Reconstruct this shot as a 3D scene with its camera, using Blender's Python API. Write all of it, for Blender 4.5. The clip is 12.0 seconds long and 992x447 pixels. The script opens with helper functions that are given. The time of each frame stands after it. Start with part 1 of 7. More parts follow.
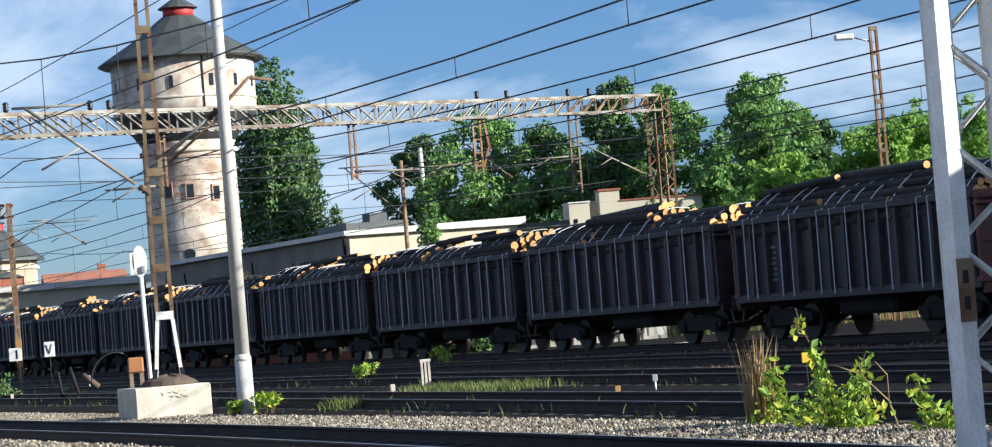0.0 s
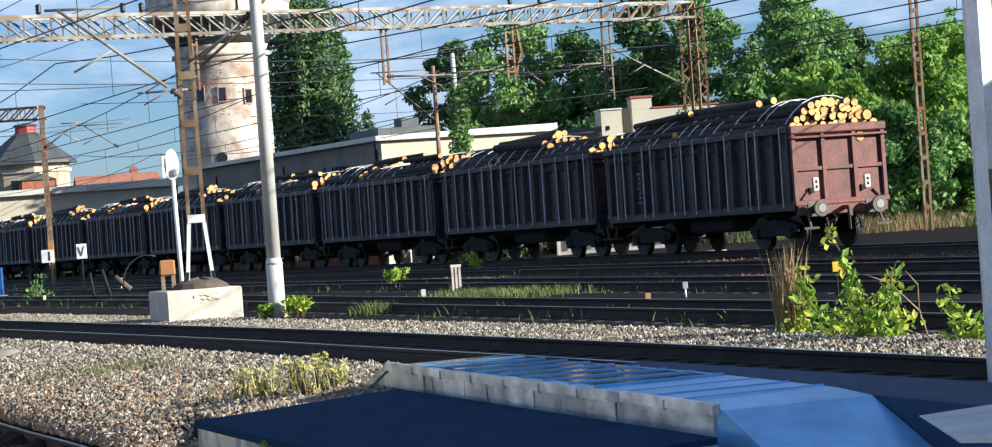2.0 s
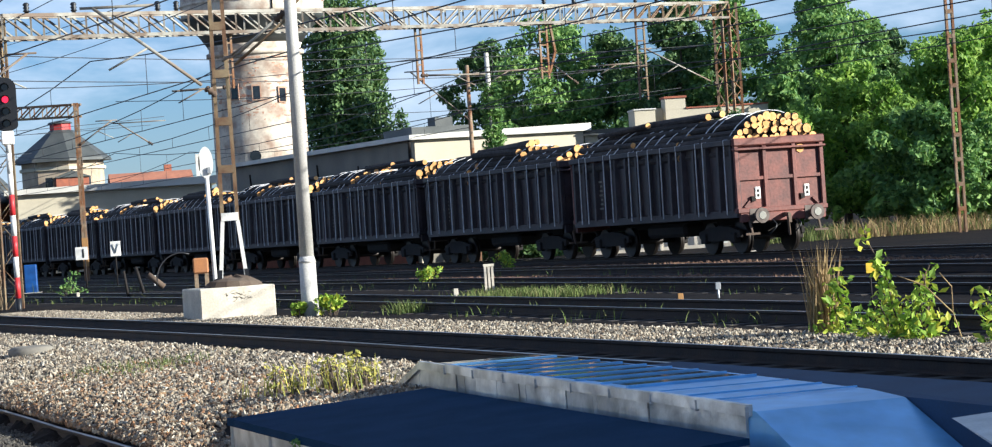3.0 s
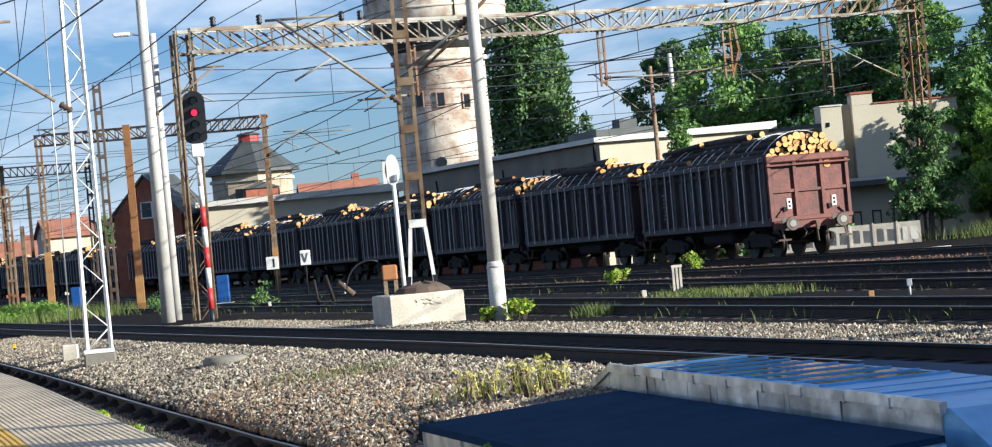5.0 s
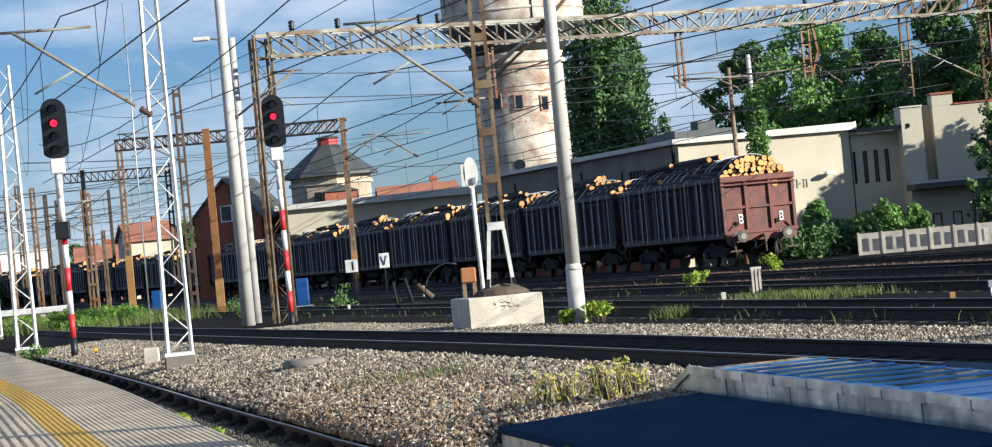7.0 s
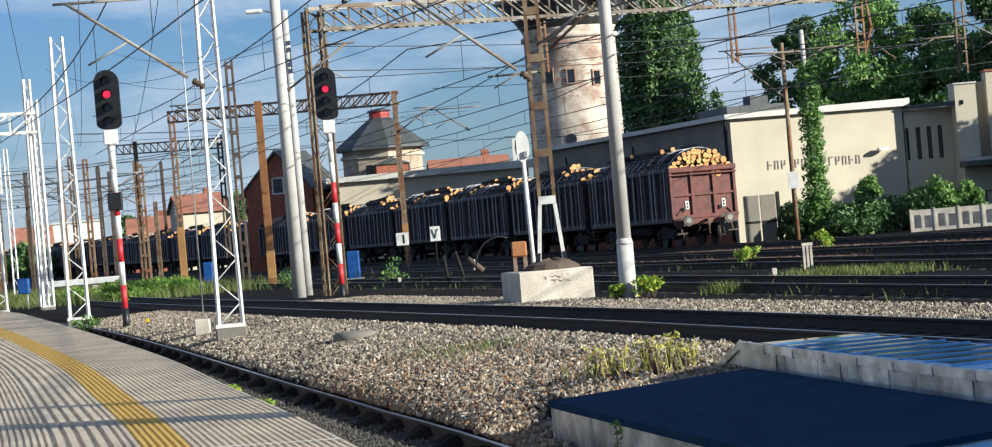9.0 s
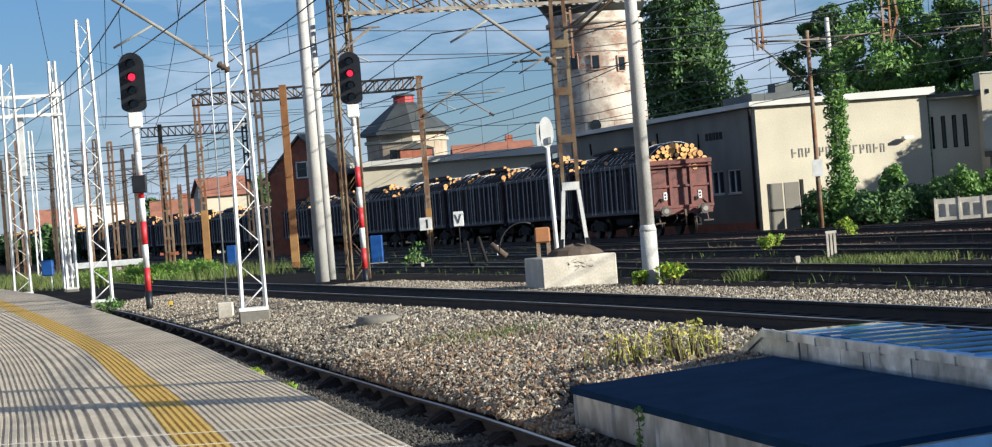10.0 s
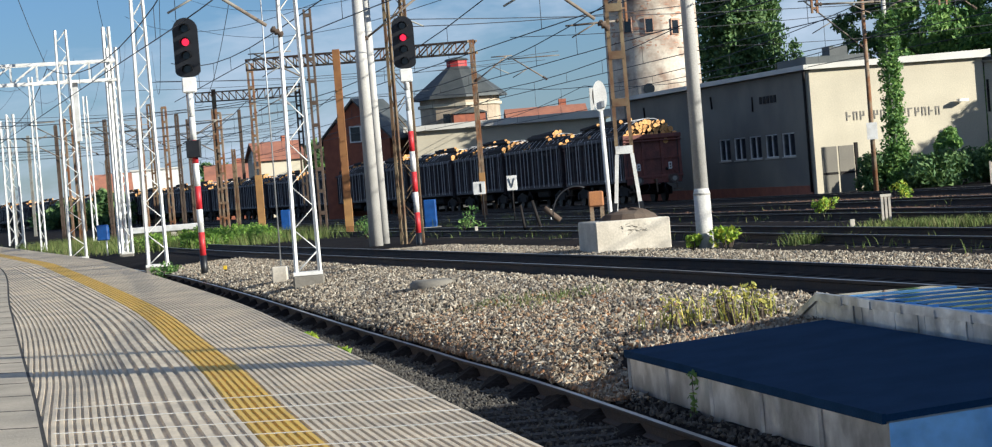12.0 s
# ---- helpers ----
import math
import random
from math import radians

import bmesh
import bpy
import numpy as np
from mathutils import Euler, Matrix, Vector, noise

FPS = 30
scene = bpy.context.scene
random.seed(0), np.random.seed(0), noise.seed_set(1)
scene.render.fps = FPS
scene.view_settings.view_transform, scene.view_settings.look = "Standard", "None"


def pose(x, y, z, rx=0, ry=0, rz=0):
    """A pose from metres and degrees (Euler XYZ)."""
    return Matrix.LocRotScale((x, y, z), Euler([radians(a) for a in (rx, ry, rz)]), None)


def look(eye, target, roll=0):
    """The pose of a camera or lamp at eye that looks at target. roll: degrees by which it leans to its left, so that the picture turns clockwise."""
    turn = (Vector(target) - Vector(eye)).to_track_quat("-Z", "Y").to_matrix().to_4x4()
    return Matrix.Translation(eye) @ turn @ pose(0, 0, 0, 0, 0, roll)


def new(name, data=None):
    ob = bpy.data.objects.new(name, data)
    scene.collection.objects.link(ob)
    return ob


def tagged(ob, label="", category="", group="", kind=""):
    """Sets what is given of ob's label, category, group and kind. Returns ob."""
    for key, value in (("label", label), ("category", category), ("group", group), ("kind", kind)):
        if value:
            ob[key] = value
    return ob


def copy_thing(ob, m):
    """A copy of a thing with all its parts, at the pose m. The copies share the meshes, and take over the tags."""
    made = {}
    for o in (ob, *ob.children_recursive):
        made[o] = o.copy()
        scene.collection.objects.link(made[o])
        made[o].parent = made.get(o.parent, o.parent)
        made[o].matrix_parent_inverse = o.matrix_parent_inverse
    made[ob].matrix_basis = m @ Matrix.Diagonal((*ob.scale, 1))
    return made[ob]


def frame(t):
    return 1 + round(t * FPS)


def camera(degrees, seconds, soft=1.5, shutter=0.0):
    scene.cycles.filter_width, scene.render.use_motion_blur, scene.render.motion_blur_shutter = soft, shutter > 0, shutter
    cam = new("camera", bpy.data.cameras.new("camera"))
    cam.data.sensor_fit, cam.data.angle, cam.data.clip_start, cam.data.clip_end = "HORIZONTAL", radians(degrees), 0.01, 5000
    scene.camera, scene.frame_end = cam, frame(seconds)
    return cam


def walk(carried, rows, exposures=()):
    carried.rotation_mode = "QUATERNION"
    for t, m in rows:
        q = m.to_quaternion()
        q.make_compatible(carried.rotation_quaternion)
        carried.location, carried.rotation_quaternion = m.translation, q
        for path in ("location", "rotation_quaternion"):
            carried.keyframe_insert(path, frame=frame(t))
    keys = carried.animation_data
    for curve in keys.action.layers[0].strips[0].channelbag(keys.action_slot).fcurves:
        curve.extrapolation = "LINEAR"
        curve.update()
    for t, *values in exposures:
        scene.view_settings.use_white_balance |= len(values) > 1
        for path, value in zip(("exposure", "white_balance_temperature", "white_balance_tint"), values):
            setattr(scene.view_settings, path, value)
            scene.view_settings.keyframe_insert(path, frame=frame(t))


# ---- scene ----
EYE = Vector((0, 0, 1.5))
cam = camera(23.14, 12.0, soft=1.15)
# seconds, turn to the left, tilt upwards, roll, in degrees
TURNS = [
    (0, -7.696, 1.928, -4.628),
    (0.5, -7.277, 0.794, -4.784),
    (1, -7.078, 0.562, -4.783),
    (1.5, -7.006, -0.084, -4.613),
    (2, -6.789, -0.229, -4.106),
    (2.5, -6.535, -0.265, -3.940),
    (3, -6.008, -0.187, -3.813),
    (3.5, -4.791, -0.121, -4.145),
    (3.7, -3.864, -0.039, -4.244),
    (5.3, -1.364, 0.237, -5.162),
    (5.5, -1.116, 0.207, -5.176),
    (6, -0.301, 0.206, -5.213),
    (6.5, 0.000, 0.310, -5.400),
    (7, 0.228, 0.448, -5.273),
    (9, 1.484, -0.061, -4.867),
    (9.5, 1.919, -0.230, -4.596),
    (10, 2.064, -0.358, -4.417),
    (10.5, 2.301, -0.532, -4.333),
    (11, 2.578, -0.737, -4.396),
    (11.5, 3.148, -0.926, -4.438),
    (12, 3.392, -1.107, -4.554),
]

def facing(turn, tilt, roll):
    a, b = radians(turn), radians(tilt)
    return look(EYE, EYE + Vector((-math.sin(a) * math.cos(b), math.cos(a) * math.cos(b), math.sin(b))), roll)


walk(cam, [(t, facing(a, b, c)) for t, a, b, c in TURNS], exposures=[(0.0, 0.74, 5400, 5), (3.5, 0.86, 5420, 5), (6.0, 0.60, 5460, 5), (12.0, 0.44, 5500, 5)])

# ---- world, sun ----
SUN = Vector((0.84, -0.40, 0.31)).normalized()
world = bpy.data.worlds.new("world")
scene.world = world
world.use_nodes = True
wn, wl = world.node_tree.nodes, world.node_tree.links
wbg = wn["Background"]
sky = wn.new("ShaderNodeTexSky")
sky.sky_type, sky.sun_disc = "NISHITA", False
sky.sun_elevation, sky.sun_rotation = math.asin(SUN.z), math.atan2(SUN.x, SUN.y)
sky.dust_density, sky.ozone_density = 0.15, 5.0
tc = wn.new("ShaderNodeTexCoord")
wmap = wn.new("ShaderNodeMapping")
wmap.inputs["Scale"].default_value = (6.0, 6.0, 17.0)
wmap.inputs["Location"].default_value = (2.3, 1.4, 0.7)
cloud = wn.new("ShaderNodeTexNoise")
cloud.inputs["Scale"].default_value, cloud.inputs["Detail"].default_value, cloud.inputs["Roughness"].default_value = 1.0, 9, 0.56
cloud.inputs["Distortion"].default_value = 0.35
cramp = wn.new("ShaderNodeValToRGB")
cramp.color_ramp.elements[0].position, cramp.color_ramp.elements[1].position = 0.475, 0.63
cramp.color_ramp.elements[0].color, cramp.color_ramp.elements[1].color = (0.05, 0.05, 0.05, 1), (0.95, 0.95, 0.95, 1)
cmix = wn.new("ShaderNodeMixRGB")
cmix.inputs["Color2"].default_value = (7.4, 7.8, 8.5, 1)
wl.new(tc.outputs["Generated"], wmap.inputs["Vector"])
wl.new(wmap.outputs["Vector"], cloud.inputs["Vector"])
wl.new(cloud.outputs["Fac"], cramp.inputs["Fac"])
wl.new(cramp.outputs["Color"], cmix.inputs["Fac"])
deep = wn.new("ShaderNodeMixRGB")
deep.blend_type = "MULTIPLY"
deep.inputs["Fac"].default_value = 1.0
deep.inputs["Color2"].default_value = (0.92, 0.94, 1.08, 1)
wl.new(sky.outputs["Color"], deep.inputs["Color1"])
wl.new(deep.outputs["Color"], cmix.inputs["Color1"])
wl.new(cmix.outputs["Color"], wbg.inputs["Color"])
wbg.inputs["Strength"].default_value = 0.061
lamp = bpy.data.lights.new("sun", "SUN")
lamp.energy, lamp.angle, lamp.color = 6.4, radians(0.5), (1.0, 0.86, 0.67)
sun = new("sun", lamp)
sun.matrix_world = look(SUN * 200, (0, 0, 0))


# ---- materials ----
def material(name, colour, rough=0.7, metal=0.0, other=None, scale=4.0, detail=6.0, low=0.35, high=0.65, bump=0.0, bump_scale=40.0,
             shift=0.0, emit=0.0, grain=0.12):
    """colour and other mix over large stains; grain darkens finely; shift varies by object."""
    m = bpy.data.materials.new(name)
    m.use_nodes = True
    n, l = m.node_tree.nodes, m.node_tree.links
    b = n["Principled BSDF"]
    b.inputs["Roughness"].default_value, b.inputs["Metallic"].default_value = rough, metal
    co = n.new("ShaderNodeTexCoord")
    big = n.new("ShaderNodeTexNoise")
    big.inputs["Scale"].default_value, big.inputs["Detail"].default_value = scale, detail
    l.new(co.outputs["Object"], big.inputs["Vector"])
    ramp = n.new("ShaderNodeValToRGB")
    ramp.color_ramp.elements[0].position, ramp.color_ramp.elements[1].position = low, high
    o = other or tuple(c * 0.7 for c in colour)
    ramp.color_ramp.elements[0].color, ramp.color_ramp.elements[1].color = (*colour, 1), (*o, 1)
    l.new(big.outputs["Fac"], ramp.inputs["Fac"])
    fine = n.new("ShaderNodeTexNoise")
    fine.inputs["Scale"].default_value, fine.inputs["Detail"].default_value = bump_scale, 4
    l.new(co.outputs["Object"], fine.inputs["Vector"])
    hsv = n.new("ShaderNodeHueSaturation")
    l.new(ramp.outputs["Color"], hsv.inputs["Color"])
    span = n.new("ShaderNodeMapRange")
    span.inputs["From Min"].default_value, span.inputs["From Max"].default_value = 0.3, 0.7
    span.inputs["To Min"].default_value, span.inputs["To Max"].default_value = 1 - grain, 1 + grain
    l.new(fine.outputs["Fac"], span.inputs["Value"])
    last = span.outputs["Result"]
    if shift:
        info = n.new("ShaderNodeObjectInfo")
        var = n.new("ShaderNodeMapRange")
        var.inputs["To Min"].default_value, var.inputs["To Max"].default_value = 1 - shift, 1 + shift
        l.new(info.outputs["Random"], var.inputs["Value"])
        mul = n.new("ShaderNodeMath")
        mul.operation = "MULTIPLY"
        l.new(last, mul.inputs[0])
        l.new(var.outputs["Result"], mul.inputs[1])
        last = mul.outputs["Value"]
    l.new(last, hsv.inputs["Value"])
    l.new(hsv.outputs["Color"], b.inputs["Base Color"])
    if bump:
        bm_ = n.new("ShaderNodeBump")
        bm_.inputs["Strength"].default_value, bm_.inputs["Distance"].default_value = bump, 0.02
        l.new(fine.outputs["Fac"], bm_.inputs["Height"])
        l.new(bm_.outputs["Normal"], b.inputs["Normal"])
    if emit:
        b.inputs["Emission Color"].default_value, b.inputs["Emission Strength"].default_value = (*colour, 1), emit
    return m


def islands(name, colours, rough=0.85, translucent=0.0):
    """A material whose loose pieces differ in colour, piece by piece."""
    m = bpy.data.materials.new(name)
    m.use_nodes = True
    n, l = m.node_tree.nodes, m.node_tree.links
    b = n["Principled BSDF"]
    b.inputs["Roughness"].default_value = rough
    geo = n.new("ShaderNodeNewGeometry")
    ramp = n.new("ShaderNodeValToRGB")
    els = ramp.color_ramp.elements
    while len(els) < len(colours):
        els.new(0.5)
    for i, c in enumerate(colours):
        els[i].position, els[i].color = i / (len(colours) - 1), (*c, 1)
    l.new(geo.outputs["Random Per Island"], ramp.inputs["Fac"])
    l.new(ramp.outputs["Color"], b.inputs["Base Color"])
    if translucent:
        tr = n.new("ShaderNodeBsdfTranslucent")
        mx = n.new("ShaderNodeMixShader")
        mx.inputs["Fac"].default_value = translucent
        l.new(ramp.outputs["Color"], tr.inputs["Color"])
        l.new(b.outputs["BSDF"], mx.inputs[1])
        l.new(tr.outputs["BSDF"], mx.inputs[2])
        l.new(mx.outputs["Shader"], n["Material Output"].inputs["Surface"])
    return m


# dark ballast ground, its colour lowered further for the shade over the yard
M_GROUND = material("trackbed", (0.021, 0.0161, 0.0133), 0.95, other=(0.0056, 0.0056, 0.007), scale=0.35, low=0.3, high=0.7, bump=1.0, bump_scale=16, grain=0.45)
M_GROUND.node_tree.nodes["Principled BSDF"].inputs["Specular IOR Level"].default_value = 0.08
M_STONE = islands("ballast", [(0.03, 0.025, 0.020), (0.40, 0.335, 0.245), (0.10, 0.08, 0.058), (0.62, 0.55, 0.43), (0.045, 0.037, 0.029), (0.24, 0.175, 0.115), (0.45, 0.395, 0.305), (0.13, 0.105, 0.08)], 0.9)
M_STONERUST = islands("rusty_ballast", [(0.04, 0.03, 0.024), (0.34, 0.22, 0.12), (0.12, 0.075, 0.045), (0.46, 0.36, 0.24), (0.06, 0.042, 0.03), (0.38, 0.19, 0.085), (0.28, 0.20, 0.13), (0.17, 0.10, 0.055)], 0.9)
M_EARTH = islands("rusty_earth", [(0.05, 0.03, 0.022), (0.16, 0.085, 0.05), (0.09, 0.052, 0.034), (0.22, 0.14, 0.09)], 0.95)
M_RAIL = material("rail_steel", (0.0224, 0.016, 0.0136), 0.75, 0.2, other=(0.044, 0.0256, 0.016), scale=3, bump=0.4, bump_scale=30)
M_RAILTOP = material("rail_head", (0.42, 0.42, 0.43), 0.3, 0.9, other=(0.25, 0.23, 0.21), scale=2)
M_SLEEPER = material("sleeper", (0.04, 0.032, 0.0264), 0.9, other=(0.024, 0.02, 0.0176), scale=2.5, bump=0.6, bump_scale=25, shift=0.3)
# the shade on wagon sides and in the gaps is mixed into this paint
M_WAGONSHADE = material("wagon_paint", (0.043, 0.030, 0.034), 0.55, 0.0, other=(0.016, 0.012, 0.017), scale=1.3, detail=9, bump=0.3, bump_scale=14, shift=0.25, grain=0.25)
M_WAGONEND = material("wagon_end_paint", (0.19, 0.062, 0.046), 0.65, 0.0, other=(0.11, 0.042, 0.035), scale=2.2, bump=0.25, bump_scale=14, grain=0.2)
M_LETTER = material("letter_grey", (0.24, 0.22, 0.185), 0.7)
M_UNDER = material("underframe", (0.0088, 0.0072, 0.0072), 0.85, 0.1, other=(0.0176, 0.0128, 0.0104), scale=3)
M_BUFFER = material("buffer_steel", (0.13, 0.105, 0.09), 0.65, 0.2, other=(0.07, 0.05, 0.042), scale=5)
M_WHEEL = material("wheel_steel", (0.03, 0.024, 0.021), 0.55, 0.6)
M_BARK = material("bark", (0.052, 0.042, 0.037), 0.9, other=(0.018, 0.015, 0.016), scale=5, bump=0.9, bump_scale=30, shift=0.4, grain=0.3)
M_CUT = material("cut_wood", (0.66, 0.29, 0.07), 0.8, other=(0.76, 0.45, 0.18), scale=9, bump=0.15, bump_scale=50, shift=0.22)
M_STRAP = material("strap", (0.74, 0.73, 0.74), 0.5, other=(0.56, 0.55, 0.56))
M_WHITE = material("white_paint", (0.78, 0.77, 0.74), 0.55, other=(0.62, 0.60, 0.55), scale=3, shift=0.06)
M_GALV = material("galvanised", (0.50, 0.51, 0.52), 0.45, 0.55, other=(0.36, 0.37, 0.38), scale=3)
M_RUST = material("rusty_paint", (0.20, 0.09, 0.038), 0.85, 0.1, other=(0.24, 0.18, 0.12), scale=1.6, low=0.42, high=0.58, bump=0.4, bump_scale=25, shift=0.2, grain=0.25)
M_RUSTDARK = material("dark_rust", (0.08, 0.05, 0.035), 0.85, 0.1, other=(0.12, 0.09, 0.065), scale=1.6, bump=0.3, shift=0.2)
M_OLD = material("old_light_paint", (0.20, 0.15, 0.085), 0.75, other=(0.11, 0.055, 0.027), scale=1.8, low=0.40, high=0.60, bump=0.3, shift=0.15)
M_RUSTPALE = material("pale_rust", (0.15, 0.11, 0.08), 0.85, other=(0.29, 0.28, 0.245), scale=1.2, low=0.4, high=0.6, bump=0.3, shift=0.2)
M_GREYOLD = material("old_grey_paint", (0.28, 0.27, 0.235), 0.75, other=(0.18, 0.12, 0.075), scale=1.1, low=0.5, high=0.68, bump=0.2, shift=0.15)
M_CONC = material("concrete", (0.64, 0.58, 0.48), 0.9, other=(0.47, 0.42, 0.34), scale=2.2, detail=9, bump=0.25, bump_scale=22)
M_POLE = material("pole_concrete", (0.55, 0.53, 0.49), 0.85, other=(0.42, 0.40, 0.37), scale=1.2, bump=0.3, bump_scale=35)
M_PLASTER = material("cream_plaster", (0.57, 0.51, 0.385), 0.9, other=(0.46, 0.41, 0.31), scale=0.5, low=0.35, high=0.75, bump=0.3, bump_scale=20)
# workshop plaster with the shade mixed in, also plain grey for small things
M_GREYSHADE = material("grey_plaster", (0.234, 0.2145, 0.1716), 0.9, other=(0.1716, 0.156, 0.1326), scale=0.4, bump=0.3, bump_scale=20)
M_TOWER = material("tower_plaster", (0.62, 0.55, 0.45), 0.92, other=(0.34, 0.24, 0.18), scale=0.9, detail=9, low=0.44, high=0.66, bump=0.5, bump_scale=6)
M_SLATE = material("roof_sheet", (0.045, 0.052, 0.052), 0.6, other=(0.075, 0.08, 0.078), scale=0.8, bump=0.3, bump_scale=12)
M_RED = material("red_paint", (0.42, 0.035, 0.03), 0.6, other=(0.30, 0.03, 0.03))
M_SIGRED = material("signal_red_paint", (0.62, 0.03, 0.04), 0.5, other=(0.45, 0.03, 0.03))
M_BLACK = material("black_plastic", (0.012, 0.013, 0.016), 0.45)
M_REDLAMP = material("red_lamp", (1.0, 0.02, 0.06), 0.3, emit=1.0)
M_GLASS = material("dark_glass", (0.02, 0.026, 0.035), 0.08)
M_PANE = material("window_pane", (0.03, 0.035, 0.045), 0.1)
M_BRICK = material("brick_red", (0.36, 0.12, 0.065), 0.9, other=(0.26, 0.09, 0.055), scale=2, bump=0.4)
M_BRICKPALE = material("bare_brick", (0.40, 0.20, 0.13), 0.95, other=(0.50, 0.36, 0.26), scale=6, bump=0.4)
M_TILE = material("roof_tile", (0.36, 0.15, 0.09), 0.85, other=(0.25, 0.11, 0.075), scale=1, bump=0.4, bump_scale=8)
M_ROOFWHITE = material("light_roof", (0.66, 0.64, 0.58), 0.7, other=(0.52, 0.50, 0.45), scale=0.4)
# dark felt, its navy tint painted in for the blue skylit shade
M_TARSHADE = material("tar_felt", (0.010, 0.033, 0.074), 0.85, other=(0.015, 0.042, 0.092), scale=2, bump=0.25, bump_scale=60)
M_SHEET = material("zinc_sheet", (0.66, 0.66, 0.65), 0.38, 0.55, other=(0.34, 0.34, 0.33), scale=2.2, detail=10, low=0.40, high=0.62, bump=0.8, bump_scale=4, shift=0.18, grain=0.22)
M_TARSHADE.node_tree.nodes["Principled BSDF"].inputs["Specular IOR Level"].default_value = 0.04
# dark roof colour with the sky's blue in the shade painted in
M_ROOFSKY = material("blue_roof_sheet", (0.013, 0.040, 0.095), 0.75, 0.0, other=(0.010, 0.030, 0.075), scale=2)
# zinc given a blue base colour in place of the reflected sky
M_ZINCSKY = material("blue_zinc", (0.24, 0.50, 0.84), 0.36, 0.3, other=(0.16, 0.37, 0.66), scale=1.5, bump=0.15, bump_scale=4)
M_BLUEPANEL = material("blue_painted_sheet", (0.30, 0.58, 0.92), 0.4, 0.0, other=(0.22, 0.46, 0.80), scale=5, low=0.5, high=0.75, bump=0.2, bump_scale=8)
M_SKYLIGHT = material("canopy_glass", (0.06, 0.09, 0.13), 0.06, 0.0)
M_PAVE = material("ribbed_paving", (0.66, 0.555, 0.405), 0.9, other=(0.49, 0.415, 0.31), scale=1.2, bump=0.4, bump_scale=45, shift=0.05)
M_PAVEPLAIN = material("plain_paving", (0.48, 0.41, 0.31), 0.9, other=(0.34, 0.295, 0.225), scale=1.2, bump=0.4, bump_scale=45)
M_YELLOW = material("yellow_paint", (0.66, 0.43, 0.07), 0.75, other=(0.58, 0.38, 0.08), scale=3, bump=0.2)
M_FADED = material("faded_yellow", (0.40, 0.22, 0.07), 0.8, other=(0.29, 0.15, 0.055), scale=2)
M_OCHRE = material("ochre_paint", (0.27, 0.125, 0.04), 0.8, other=(0.20, 0.085, 0.03), scale=2, bump=0.2)
M_SIGNYELLOW = material("sign_yellow", (0.82, 0.55, 0.03), 0.55)
M_BLUE = material("blue_plastic", (0.015, 0.08, 0.30), 0.45)
M_WIRE = material("wire", (0.05, 0.05, 0.055), 0.6, 0.3)
M_BARKTREE = material("tree_bark", (0.10, 0.075, 0.055), 0.95, other=(0.06, 0.045, 0.035), bump=0.8)
M_LEAF = islands("leaf_green", [(0.06, 0.14, 0.042), (0.15, 0.29, 0.072), (0.28, 0.42, 0.10), (0.10, 0.21, 0.055)], 0.65, 0.33)
M_LEAFDARK = islands("leaf_dark", [(0.035, 0.09, 0.038), (0.10, 0.19, 0.062), (0.18, 0.27, 0.08), (0.06, 0.13, 0.046)], 0.65, 0.3)
M_LEAFMAPLE = islands("leaf_maple", [(0.09, 0.19, 0.035), (0.23, 0.39, 0.065), (0.38, 0.54, 0.09), (0.11, 0.22, 0.038)], 0.65, 0.5)
M_LEAFFRESH = islands("leaf_fresh", [(0.16, 0.28, 0.03), (0.30, 0.45, 0.05), (0.42, 0.54, 0.06), (0.58, 0.52, 0.05)], 0.65, 0.35)
M_GRASS = islands("grass", [(0.07, 0.11, 0.025), (0.15, 0.20, 0.045), (0.11, 0.14, 0.035), (0.22, 0.21, 0.08)], 0.85, 0.2)
M_YELLOWWEED = islands("yellow_weed", [(0.38, 0.38, 0.10), (0.58, 0.50, 0.11), (0.28, 0.32, 0.09), (0.68, 0.55, 0.10)], 0.8, 0.3)
M_DRY = islands("dry_grass", [(0.30, 0.20, 0.09), (0.38, 0.28, 0.13), (0.24, 0.16, 0.08)], 0.9, 0.15)


# ---- building helpers ----
def thing(name, label="", category="", group="", kind="", m=None):
    ob = new(name)
    if m is not None:
        ob.matrix_basis = m
    return tagged(ob, label, category, group, kind)


def mesh_of(bm, name, mats):
    me = bpy.data.meshes.new(name)
    bm.normal_update()
    bm.to_mesh(me)
    bm.free()
    for m in mats if isinstance(mats, (list, tuple)) else [mats]:
        me.materials.append(m)
    return me


def part(name, bm, mats, parent=None, label="", kind=""):
    ob = new(name, mesh_of(bm, name, mats))
    if parent is not None:
        ob.parent = parent
    return tagged(ob, label, kind=kind)


def again(ob, parent, m, name=None):
    """The same mesh once more as a part."""
    o = new(name or ob.name.split(".")[0], ob.data)
    o.parent = parent
    o.matrix_basis = m
    for k in ("label", "kind"):
        if k in ob:
            o[k] = ob[k]
    return o


def box(bm, x0, x1, y0, y1, z0, z1, mat=0, bevel=0.0):
    vs = [bm.verts.new((x, y, z)) for x in (x0, x1) for y in (y0, y1) for z in (z0, z1)]
    fs = [bm.faces.new([vs[i] for i in q]) for q in ((0, 1, 3, 2), (4, 6, 7, 5), (0, 4, 5, 1), (2, 3, 7, 6), (0, 2, 6, 4), (1, 5, 7, 3))]
    for f in fs:
        f.material_index = mat
    if bevel:
        r = bmesh.ops.bevel(bm, geom=list({e for f in fs for e in f.edges}), offset=bevel, segments=1, affect="EDGES")
        for f in r["faces"]:
            f.material_index = mat
    return bm


